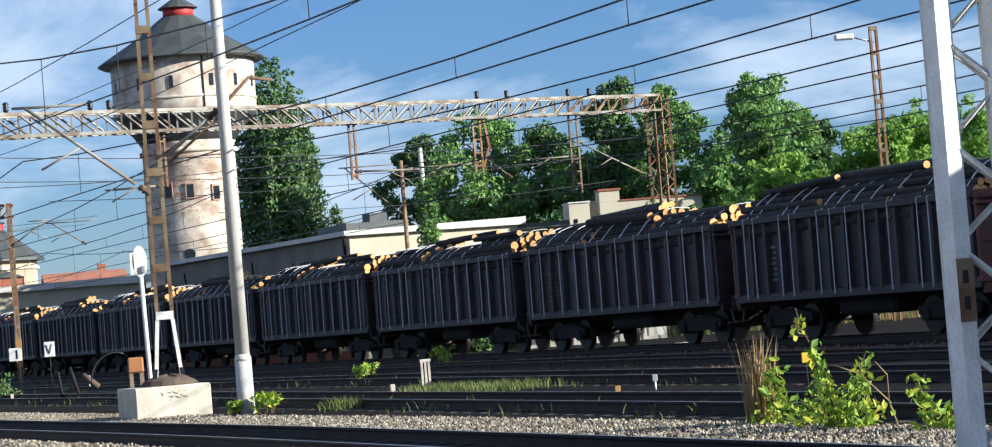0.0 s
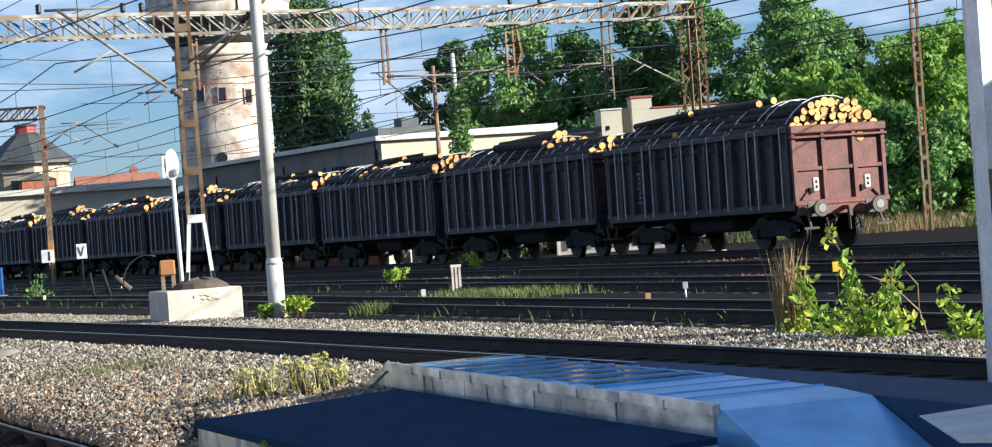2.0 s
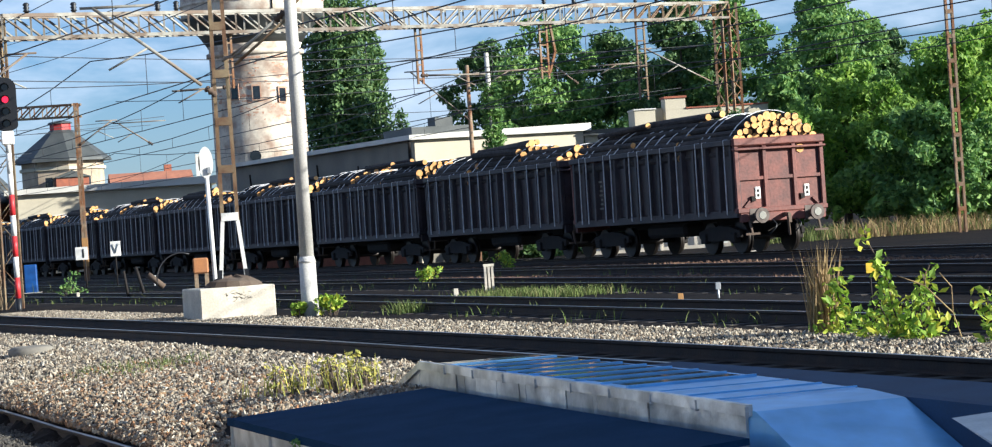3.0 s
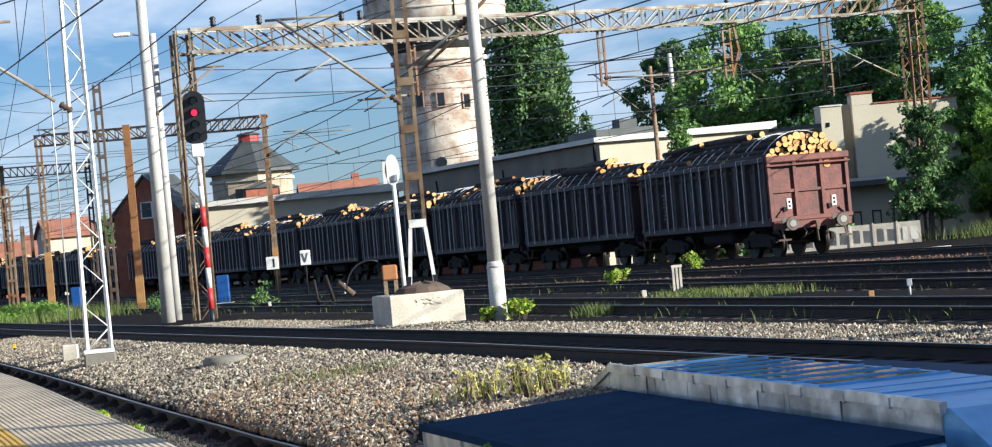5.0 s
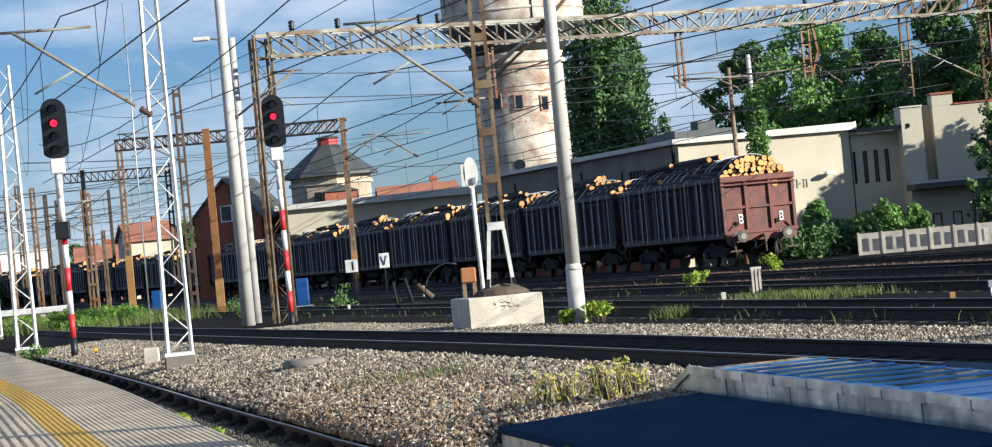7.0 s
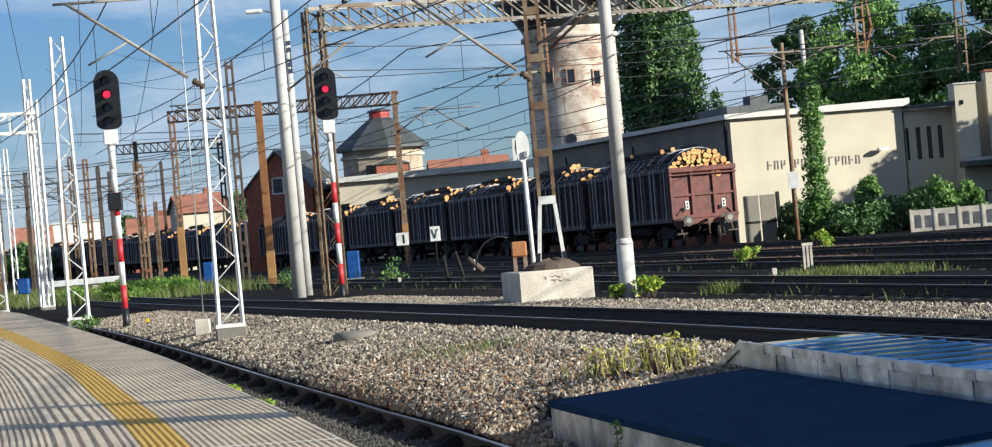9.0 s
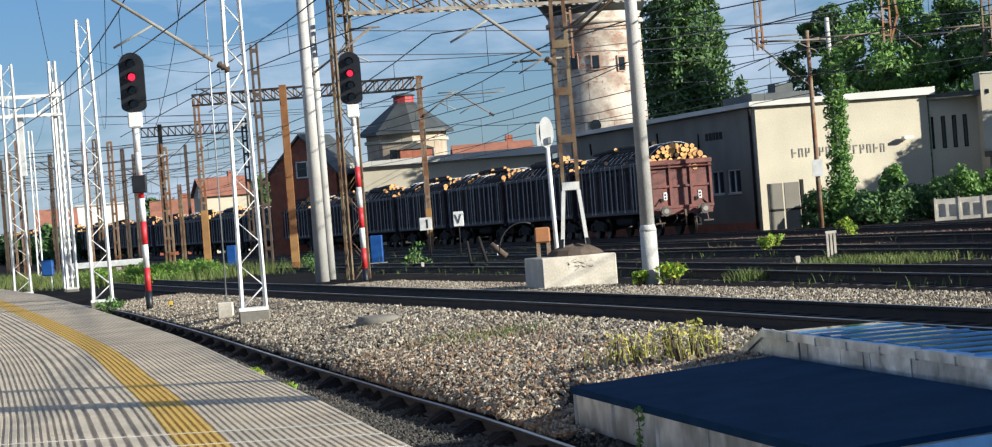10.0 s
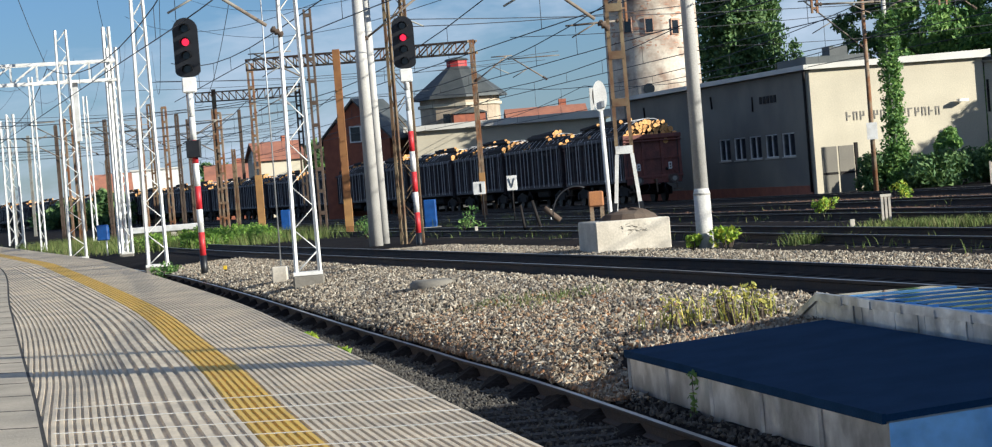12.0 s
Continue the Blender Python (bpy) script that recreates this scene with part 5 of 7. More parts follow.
# workshop: origin at the corner, x along the lit gable, y away along the tracks
shed = thing("workshop", "long flat cream-plastered workshop with white roof edge", "building", m=pose(8.15, 110.7, -0.55, 0, 0, TURN))
bm = bmesh.new()
box(bm, 0, 8.5, 0, 0.4, 0, 5.75)
part("gable_wall", bm, M_PLASTER, shed, "sunlit cream plaster wall")
holes = []
for i in range(5):
    a = 2.1 + i * 2.35
    holes.append((a, a + 1.75, 1.9, 3.0))
bm = wall_with_holes(bmesh.new(), 0.4, 30.4, 0, 5.72, 0, 0.4, [(a + 0.4, b + 0.4, c, d) for a, b, c, d in holes])
for v in bm.verts:
    v.co = Vector((v.co.y, v.co.x, v.co.z))
bmesh.ops.reverse_faces(bm, faces=bm.faces[:])
part("side_wall", bm, M_GREYSHADE, shed, "plaster wall with shade in its grey colour and a window row")
for a, b, za, zb in holes:
    w = window_part(shed, 0, za, b - a - 0.02, zb - za, 0.0, M_WHITE, 1)
    w.matrix_basis = Matrix.Translation((0.06, (a + b) / 2 + 0.4, 0)) @ pose(0, 0, 0, 0, 0, -90)
part("far_wall", box(bmesh.new(), 8.1, 8.5, 0.41, 30, 0, 5.7), M_GREYSHADE, shed)
part("back_wall", box(bmesh.new(), 0.41, 8.09, 29.6, 30, 0, 5.7), M_GREYSHADE, shed)
roof = bmesh.new()
prism(roof, [(-0.35, -0.3, 5.76), (8.8, -0.3, 5.76), (8.8, 30.6, 5.76), (-0.35, 30.6, 5.76)], [(-0.35, -0.3, 5.98), (8.8, -0.3, 6.12), (8.8, 30.6, 6.12), (-0.35, 30.6, 5.98)])
part("roof", roof, M_ROOFWHITE, shed, "white edged flat roof")
part("plinth", box(bmesh.new(), -0.06, -0.004, 0.5, 30, 0, 0.5), M_BRICK, shed)
bm = bmesh.new()
rod(bm, (-0.14, 0.35, 0.2), (-0.14, 0.35, 5.2), 0.07)
rod(bm, (-0.14, 0.35, 5.2), (-0.3, -0.1, 5.7), 0.07)
part("downpipe", bm, M_UNDER, shed)
for y in (14.0, 26.0):
    bm = bmesh.new()
    rod(bm, (-0.12, y, 4.6), (-0.25, y - 0.3, 5.2), 0.05)
    part("lamp_bracket", bm, M_UNDER, shed)
bm = bmesh.new()
rod(bm, (7.2, -0.02, 3.75), (7.2, -0.35, 3.85), 0.03)
box(bm, 7.0, 7.45, -0.55, -0.2, 3.80, 3.92)
part("wall_lamp", bm, M_WHITE, shed)
for k in range(14):
    if k == 3:
        continue
    x0 = 1.65 + k * 0.335
    zc = 3.32 - 0.003 * k
    bm = bmesh.new()
    box(bm, x0, x0 + 0.055, -0.03, -0.004, zc, zc + 0.40)
    box(bm, x0 + 0.056, x0 + 0.21, -0.03, -0.004, zc + (0.34 if k % 2 else 0.17), zc + (0.40 if k % 2 else 0.23))
    if k % 3:
        box(bm, x0 + 0.16, x0 + 0.21, -0.03, -0.004, zc + (0.0 if k % 2 else 0.235), zc + (0.335 if k % 2 else 0.40))
    part("sign_mark", bm, M_LETTER, shed, "worn grey sign marks")
for i in range(5):
    part("sign_mark", box(bmesh.new(), -0.03, -0.006, 6.6 - i * 0.5, 6.95 - i * 0.5, 4.5, 4.85), M_UNDER, shed, "faded dark sign marks")
part("sign_mark", rod(bmesh.new(), (-0.03, 8.0, 4.2), (-0.006, 8.0, 4.9), 0.05), M_UNDER, shed, "faded dark sign marks")
vent = bmesh.new()
box(vent, 1.4, 4.6, 4.0, 8.0, 6.0, 6.5)
box(vent, 3.0, 3.9, 5.0, 6.0, 6.5, 6.95)
part("roof_box", vent, M_SLATE, shed, "dark roof box")

annex = thing("annex", "cream annex with narrow windows and a taller stair block", "building", m=pose(16.34, 113.2, -0.6))
# a plain wing set back at an angle, four slit windows high up
slots = [(0.0 + i * 0.50, 0.20 + i * 0.50, 3.28, 4.78) for i in range(1, 4)]
slots = [(0.04, 0.16, 3.28, 4.78)] + slots
wing_wall = part("wing_wall", wall_with_holes(bmesh.new(), 0.0, 2.6, 0, 5.62, 0, 0.35, slots), M_PLASTER, annex, "dull plaster wall with slit windows")
wing_wall.matrix_basis = pose(0.05, 0.0, 0, 0, 0, -8)
for a, b, za, zb in slots:
    o = window_part(annex, (a + b) / 2, za, b - a - 0.01, zb - za, 0.1, M_UNDER, 0)
    o.matrix_basis = pose(0.05, 0.0, 0, 0, 0, -8)
part("wing_roof", prism(bmesh.new(), [(-0.2, 0.0, 5.63), (2.6, -1.6, 5.63), (2.6, 9, 5.63), (-0.2, 9, 5.63)], [(-0.2, 0.0, 5.82), (2.6, -1.6, 5.82), (2.6, 9, 5.98), (-0.2, 9, 5.98)]), M_SLATE, annex, "dark felted roof with a metal edge")
part("wing_gutter", rod(bmesh.new(), (-0.1, -0.05, 5.62), (2.4, -1.25, 5.62), 0.06), M_GALV, annex)
part("stair_wall", box(bmesh.new(), 2.24, 3.22, -1.5, 0.3, 0, 6.55), M_PLASTER, annex, "sunlit cream wall")
part("recess_wall", box(bmesh.new(), 3.221, 3.719, -0.75, 0.3, 0, 6.62), M_PLASTER, annex, "recessed shaded strip")
part("stair_wall", box(bmesh.new(), 3.72, 8.6, -1.5, 0.3, 0, 6.50), M_PLASTER, annex, "sunlit cream wall")
part("upper_block", box(bmesh.new(), 3.72, 4.68, -1.5, -0.4, 6.505, 7.02), M_PLASTER, annex)
part("coping", box(bmesh.new(), 3.66, 4.74, -1.56, -0.34, 7.024, 7.12), M_BRICK, annex, "thin brick coping")
part("coping", box(bmesh.new(), 2.2, 3.26, -1.56, 0.35, 6.554, 6.62), M_ROOFWHITE, annex)
part("coping", box(bmesh.new(), 4.69, 8.66, -1.56, 0.35, 6.504, 6.57), M_BRICK, annex)
part("front_wall", box(bmesh.new(), 2.24, 9.4, -2.6, -1.51, 0, 2.72), M_PLASTER, annex, "cream ground floor wall")
part("canopy", box(bmesh.new(), 2.2, 6.6, -3.7, -1.52, 2.73, 2.98, bevel=0.02), M_SLATE, annex, "dark canopy slab over the entrance")
part("canopy_sheet", prism(bmesh.new(), [(2.2, -3.7, 2.985), (6.6, -3.7, 2.985), (6.6, -1.52, 2.985), (2.2, -1.52, 2.985)], [(2.2, -3.7, 3.0), (6.6, -3.7, 3.0), (6.6, -1.52, 3.16), (2.2, -1.52, 3.16)]), M_GALV, annex)
for x in (3.30, 4.22, 5.2):
    window_part(annex, x, 0.78, 0.42, 0.82, -2.62, M_UNDER, 0)
part("vent_pipe", rod(bmesh.new(), (0.75, 3.0, 5.8), (0.75, 3.0, 6.3), 0.07), M_WHITE, annex, "white roof vent")

# low roofs and blocks seen over the train
wing = thing("low_workshop", "small cream flat-roofed block among trees", "building", m=pose(38.6, 125, -0.6))
part("body", box(bmesh.new(), 0, 4.6, 0, 5, 0, 4.9), M_PLASTER, wing)
part("roof", box(bmesh.new(), -0.2, 4.8, -0.2, 5.2, 4.91, 5.1), M_SLATE, wing)
fence = thing("concrete_fence", "white painted concrete fence with oval openings", "fence", m=pose(14.1, 97.7, -0.45, 0, 0, -9))
for i in range(6):
    bm = wall_with_holes(bmesh.new(), i * 0.95, i * 0.95 + 0.93, 0, 0.95, 0, 0.09, [(i * 0.95 + 0.12, i * 0.95 + 0.40, 0.22, 0.75), (i * 0.95 + 0.53, i * 0.95 + 0.81, 0.22, 0.75)])
    part("panel", bm, M_CONC, fence)
    part("post", box(bmesh.new(), i * 0.95 - 0.04, i * 0.95 + 0.04, -0.03, 0.12, -0.2, 1.0), M_CONC, fence)
part("infill", box(bmesh.new(), 0.1, 5.6, 0.30, 0.36, 0, 0.85), M_WHITE, fence)
gate = thing("old_doors", "weathered cream double doors leaning by the corner", "door", m=pose(8.3, 108.6, -0.55, 0, 0, TURN))
for i in range(2):
    part("door_leaf", box(bmesh.new(), i * 0.8, i * 0.8 + 0.72, 0, 0.06, 0, 2.2, bevel=0.01), M_GREYSHADE, gate)
    part("rail", box(bmesh.new(), i * 0.8, i * 0.8 + 0.72, -0.03, -0.004, 0.95, 1.05), M_UNDER, gate)
part("frame", box(bmesh.new(), 1.58, 1.72, -0.03, 0.12, 0, 2.3), M_UNDER, gate)


def build_tower():
    t = thing("water_tower", "old round water tower, peeling plaster, dark conical roof", "water tower", m=pose(1.68, 158, -0.9))
    part("shaft", lathe(bmesh.new(), [(3.08, 0), (3.02, 9.0), (2.98, 14.3), (3.08, 14.45)], 40), M_TOWER, t)
    part("ring", lathe(bmesh.new(), [(3.02, 13.7), (3.16, 13.75), (3.16, 14.0), (3.02, 14.05)], 40), M_TOWER, t)
    part("corbel", lathe(bmesh.new(), [(3.06, 14.46), (3.5, 15.1), (4.3, 15.95), (4.55, 16.15), (4.55, 16.3)], 40), M_SLATE, t)
    part("drum", lathe(bmesh.new(), [(4.58, 16.3), (4.62, 16.5), (4.62, 20.0), (4.5, 20.05)], 40), M_TOWER, t)
    part("drum_band", lathe(bmesh.new(), [(4.64, 17.05), (4.69, 17.08), (4.69, 17.2), (4.64, 17.23)], 40), M_TOWER, t)
    part("roof", lathe(bmesh.new(), [(5.35, 19.65), (5.42, 19.72), (5.35, 19.85), (3.0, 21.3), (1.15, 22.7), (1.0, 22.72)], 16, smooth=False), M_SLATE, t, "dark conical sheet roof")
    part("lantern", lathe(bmesh.new(), [(1.0, 22.7), (0.98, 23.25)], 12), M_RED, t, "red lantern band")
    part("cap", lathe(bmesh.new(), [(1.3, 23.25), (1.28, 23.32), (0.3, 23.95), (0.05, 24.1), (0.04, 24.6)], 12, smooth=False), M_SLATE, t)
    for a in (-128, -100, -68, -45, -20, 200, 170):
        b = radians(a)
        o = part("slit_window", box(bmesh.new(), -0.12, 0.12, -0.06, 0.06, 0, 0.75), M_GLASS, t)
        o.matrix_basis = Matrix.Translation((4.61 * math.cos(b), 4.61 * math.sin(b), 17.75)) @ pose(0, 0, 0, 0, 0, a + 90)
    for a, z in ((-119, 10.9), (-92, 10.8), (-60, 10.6)):
        b = radians(a)
        o = part("window", box(bmesh.new(), -0.22, 0.22, -0.07, 0.05, 0, 0.85), M_GLASS, t)
        o.matrix_basis = Matrix.Translation((3.03 * math.cos(b), 3.03 * math.sin(b), z)) @ pose(0, 0, 0, 0, 0, a + 90)
        o = part("brick_surround", wall_with_holes(bmesh.new(), -0.30, 0.30, -0.06, 0.98, -0.05, 0.06, [(-0.22, 0.22, 0.0, 0.85)]), M_BRICKPALE, t)
        o.matrix_basis = Matrix.Translation((3.04 * math.cos(b), 3.04 * math.sin(b), z)) @ pose(0, 0, 0, 0, 0, a + 90)
    b = radians(-98)
    o = part("round_hole", rod(bmesh.new(), (0, -0.06, 0), (0, 0.06, 0), 0.36, n=20), M_GLASS, t)
    o.matrix_basis = Matrix.Translation((3.05 * math.cos(b), 3.05 * math.sin(b), 7.2)) @ pose(0, 0, 0, 0, 0, -8)
    # patches where the plaster has come off
    rnd = random.Random(4)
    for i in range(210):
        a = radians(rnd.uniform(-150, -30))
        z = min(13.5, max(7.6, rnd.gauss(11.4, 1.7)))
        bm = bmesh.new()
        n = 9
        sx, sz = rnd.uniform(0.05, 0.38), rnd.uniform(0.025, 0.12)
        ring = [(sx * math.cos(2 * math.pi * k / n) * rnd.uniform(0.5, 1), sz * math.sin(2 * math.pi * k / n) * rnd.uniform(0.5, 1)) for k in range(n)]
        prism(bm, [(px, 0.0, pz) for px, pz in ring], [(px, -0.03, pz) for px, pz in ring])
        for v in bm.verts:
            aa = a + v.co.x / 3.01
            r = 2.995 - v.co.y * 0.5
            v.co = Vector((r * math.cos(aa), r * math.sin(aa), z + v.co.z))
        part("bare_brick_patch", bm, M_BRICKPALE, t)
    bm = bmesh.new()
    bb = radians(-75)
    rod(bm, (4.66 * math.cos(bb), 4.66 * math.sin(bb), 16.4), (4.66 * math.cos(bb), 4.66 * math.sin(bb), 20), 0.04)
    part("downpipe", bm, M_UNDER, t)


build_tower()


def gable_house(name, x, y, z, w, d, h, rise, rz, wall, roof, label, windows=2):
    t = thing(name, label, "house", "houses by the line", m=pose(x, y, z, 0, 0, rz))
    holes = [(-w / 2 + w * (i + 0.5) / windows - 0.45, -w / 2 + w * (i + 0.5) / windows + 0.45, h * 0.45, h * 0.45 + 1.2) for i in range(windows)]
    part("front_wall", wall_with_holes(bmesh.new(), -w / 2, w / 2, 0, h, -d / 2, 0.3, holes), wall, t)
    for a, b, za, zb in holes:
        window_part(t, (a + b) / 2, za, b - a - 0.02, zb - za, -d / 2 + 0.08, M_WHITE, 1)
    part("body", box(bmesh.new(), -w / 2, w / 2, -d / 2 + 0.31, d / 2, 0, h), wall, t)
    part("gable", prism(bmesh.new(), [(-w / 2, -d / 2, h), (-w / 2, d / 2, h), (-w / 2, 0, h + rise - 0.1)], [(w / 2, -d / 2, h), (w / 2, d / 2, h), (w / 2, 0, h + rise - 0.1)]), wall, t)
    for sg in (-1, 1):
        e = Vector((0, sg * (d / 2 + 0.45), h - 0.45 * rise / (d / 2)))
        r = Vector((0, 0, h + rise))
        up = Vector((0, 0, 0.16))
        lo = [Vector((sx * (w / 2 + 0.35), 0, 0)) + v for sx, v in ((-1, e), (1, e), (1, r), (-1, r))]
        part("roof", prism(bmesh.new(), lo, [v + up for v in lo]), roof, t)
    for sx in (-1, 1):
        window_end = part("gable_window", box(bmesh.new(), sx * w / 2 - 0.04, sx * w / 2 + 0.04, -0.4, 0.4, h - 0.3, h + 0.8), M_PANE, t)
        part("gable_frame", wall_with_holes(bmesh.new(), -0.5, 0.5, h - 0.4, h + 0.9, 0, 0.1, [(-0.4, 0.4, h - 0.3, h + 0.8)]), M_WHITE, window_end).matrix_basis = Matrix.Translation((sx * w / 2 + 0.05, 0, 0)) @ pose(0, 0, 0, 0, 0, 90)
    part("chimney", box(bmesh.new(), w * 0.2, w * 0.2 + 0.6, 0.2, 0.8, h + rise * 0.5, h + rise + 0.7), M_BRICK, t)
    return t


octa = thing("roundhouse_villa", "cream house with a dark hipped roof and red lantern", "house", m=pose(-15.6, 222, -1.2, 0, 0, 12))
part("body", lathe(bmesh.new(), [(3.7, 0), (3.7, 10.2)], 8, smooth=False), material("weathered_plaster", (0.50, 0.41, 0.30), 0.9, other=(0.36, 0.28, 0.20), scale=0.7, bump=0.3, bump_scale=8), octa)
part("cornice", lathe(bmesh.new(), [(3.75, 9.3), (3.9, 9.35), (3.9, 9.6), (3.75, 9.65)], 8, smooth=False), M_PLASTER, octa)
part("roof", lathe(bmesh.new(), [(4.5, 10.1), (4.4, 10.35), (1.0, 13.0), (0.9, 13.05)], 8, smooth=False), M_SLATE, octa)
part("lantern", lathe(bmesh.new(), [(0.95, 13.0), (0.95, 13.6)], 8, smooth=False), M_RED, octa)
part("cap", lathe(bmesh.new(), [(1.15, 13.6), (1.0, 13.75), (0.2, 13.9)], 8, smooth=False), M_SLATE, octa)
part("dormer", box(bmesh.new(), -1.3, 1.6, -4.6, -3.2, 6.4, 8.6), M_BRICK, octa, "red brick bay")
part("dormer_roof", prism(bmesh.new(), [(-1.5, -4.8, 8.6), (1.8, -4.8, 8.6), (0.15, -4.8, 9.2)], [(-1.5, -3.2, 8.6), (1.8, -3.2, 8.6), (0.15, -3.2, 9.2)]), M_SLATE, octa)
for a in (-120, -60):
    b = radians(a)
    o = part("window", box(bmesh.new(), -0.35, 0.35, -0.05, 0.06, 0, 1.3), M_PANE, octa)
    o.matrix_basis = Matrix.Translation((3.44 * math.cos(b), 3.44 * math.sin(b), 7.4)) @ pose(0, 0, 0, 0, 0, a + 90)
gable_house("brick_house", -20.7, 191, -1.0, 6.0, 5.6, 6.4, 2.9, 74, M_BRICK, M_SLATE, "red brick house with a steep dark roof", 3)
gable_house("red_roof_house", -7.2, 204, -1.0, 6.2, 5, 6.4, 1.5, 8, M_PLASTER, M_TILE, "house with a red tiled roof", 3)
gable_house("cream_house", -37.2, 250, -1.2, 4.6, 6, 6.4, 1.6, 20, M_PLASTER, M_TILE, "cream plastered house among green trees", 2)
gable_house("small_red_house", -72.0, 330, -1.3, 5, 5, 4.4, 2.8, 15, M_WHITE, M_TILE, "distant white house with a red roof", 2)
gable_house("brown_house", -44.2, 262, -1.2, 4.6, 5, 4.0, 2.2, 10, M_BRICK, M_TILE, "distant brown brick house with tiled roof", 2)
lowroof = thing("low_white_roof", "long low shed with a pale flat roof", "building", m=pose(-16.6, 181, -0.6, 0, 0, 4))
part("body", box(bmesh.new(), 0, 14.7, 0, 26, 0, 5.9), M_PLASTER, lowroof)
part("roof", prism(bmesh.new(), [(-0.5, -0.5, 5.92), (15.2, -0.5, 5.92), (15.2, 26.5, 5.92), (-0.5, 26.5, 5.92)], [(-0.5, -0.5, 6.3), (15.2, -0.5, 6.5), (15.2, 26.5, 6.5), (-0.5, 26.5, 6.3)]), M_ROOFWHITE, lowroof)
white = thing("white_hall", "distant white halls on the skyline", "building", m=pose(-90, 430, -1.5, 0, 0, 12))
part("hall", box(bmesh.new(), 0, 9, 0, 10, 0, 9.0), M_WHITE, white)
part("hall_roof", box(bmesh.new(), -0.3, 9.3, -0.3, 10.3, 9.01, 9.3), M_ROOFWHITE, white)
silo = thing("white_silo", "distant white tower building", "building", m=pose(-76, 390, -1.5, 0, 0, 12))
part("tower", box(bmesh.new(), 0, 2, 0, 3, 0, 8.3), M_WHITE, silo)


# ---- plants ----
def leaf_part(name, rng, centres, count, size, mat, parent, label=""):
    v, f = leaf_cloud(rng, centres, count, size)
    return stuff(name, v.tolist(), f.tolist(), mat, label, "", parent=parent)


def tree(x, y, z, height, width, seed, mat, label, leaves=9000, size=0.22, shape="round", trunk=0.3, group="trees"):
    rng = np.random.default_rng(seed)
    rnd = random.Random(seed)
    t = thing("tree", label, "tree", group, m=pose(x, y, z, 0, 0, rnd.uniform(0, 360)))
    bm = bmesh.new()
    base = height * (0.12 if shape == "poplar" else 0.25)
    rod(bm, (0, 0, -0.3), (0.1, 0, base), trunk, trunk * 0.8, 10)
    rod(bm, (0.1, 0, base), (0, 0.1, height * 0.8), trunk * 0.8, trunk * 0.15, 8)
    part("trunk", bm, M_BARKTREE, t)
    centres = []
    if shape == "poplar":
        # upright plumes that close into a column with a ragged top
        for k in range(22):
            a, q = k * 2.4, math.sqrt((k + 0.5) / 22)
            x0, y0 = width * 0.42 * q * math.cos(a), width * 0.42 * q * math.sin(a)
            top = height * (1.0 - 0.17 * q ** 2.4 - rnd.uniform(0, 0.13) * q)
            low = height * rnd.uniform(0.05, 0.16)
            for m in range(16):
                f = m / 15
                cr = width * (0.045 + 0.07 * math.sin(math.pi * min(1, 0.12 + 0.80 * f)) ** 0.7) * rnd.uniform(0.7, 1.2)
                swell = 0.72 + 0.42 * math.sin(math.pi * f * 0.8)
                centres.append((x0 * swell + rnd.uniform(-0.1, 0.1), y0 * swell + rnd.uniform(-0.1, 0.1), low + (top - low) * f, cr))
            if k % 3 == 0:
                part("limb", rod(bmesh.new(), (0, 0, height * 0.1), (x0 * 0.8, y0 * 0.8, top * 0.7), trunk * 0.25, trunk * 0.06, 5), M_BARKTREE, t)
    else:
        # limbs, each with a spray of clumps of its own, some reaching out of the crown
        limbs = 26
        for k in range(limbs):
            f = (k + rnd.random()) / limbs
            a = k * 2.4 + rnd.uniform(-0.4, 0.4)
            if shape == "spire":
                reach = width / 2 * (1.05 - f) ** 0.8 * rnd.uniform(0.7, 1.15)
            else:
                reach = width / 2 * math.sqrt(max(0.06, 1 - (2 * f - 0.75) ** 2 * 0.72)) * rnd.uniform(0.62, 1.18)
            zc = height * (0.16 + 0.80 * f)
            zb = max(base, zc - reach * (0.25 if shape == "spire" else 0.75))
            tip = Vector((reach * math.cos(a), reach * math.sin(a), zc))
            root = Vector((0, 0, zb))
            for m in range(9):
                g = 0.22 + 0.78 * m / 8
                c = root.lerp(tip, g) + Vector((rnd.gauss(0, 1), rnd.gauss(0, 1), rnd.gauss(0, 0.8))) * width * 0.055
                centres.append((*c, width * rnd.uniform(0.035, 0.085)))
            if k % 2 == 0:
                part("limb", rod(bmesh.new(), root, root.lerp(tip, 0.9), trunk * 0.28, trunk * 0.06, 5), M_BARKTREE, t)
    leaf_part("crown", rng, centres, leaves, size, mat, t)
    return t


tree(8.2, 175, -1.0, 21.6, 6.3, 11, M_LEAFDARK, "tall dark columnar poplar beside the water tower", 26000, 0.21, "poplar", 0.4)
far_trees = [(17.8, 168, 15.0, 8.5), (21.8, 162, 15.6, 11.0), (26.2, 166, 14.6, 10.5), (29.6, 158, 16.8, 8.0), (33.6, 160, 16.6, 8.5), (38.0, 152, 15.8, 9.5), (42.2, 156, 13.2, 8.5), (46.0, 152, 12.6, 8.0), (50.5, 155, 12.6, 8.0),
             (55, 150, 13.0, 9.0), (32.0, 172, 13.5, 10), (24.0, 176, 11.8, 9.5), (40.5, 146, 9.5, 8), (35, 150, 10.5, 7), (47, 145, 8.5, 8)]
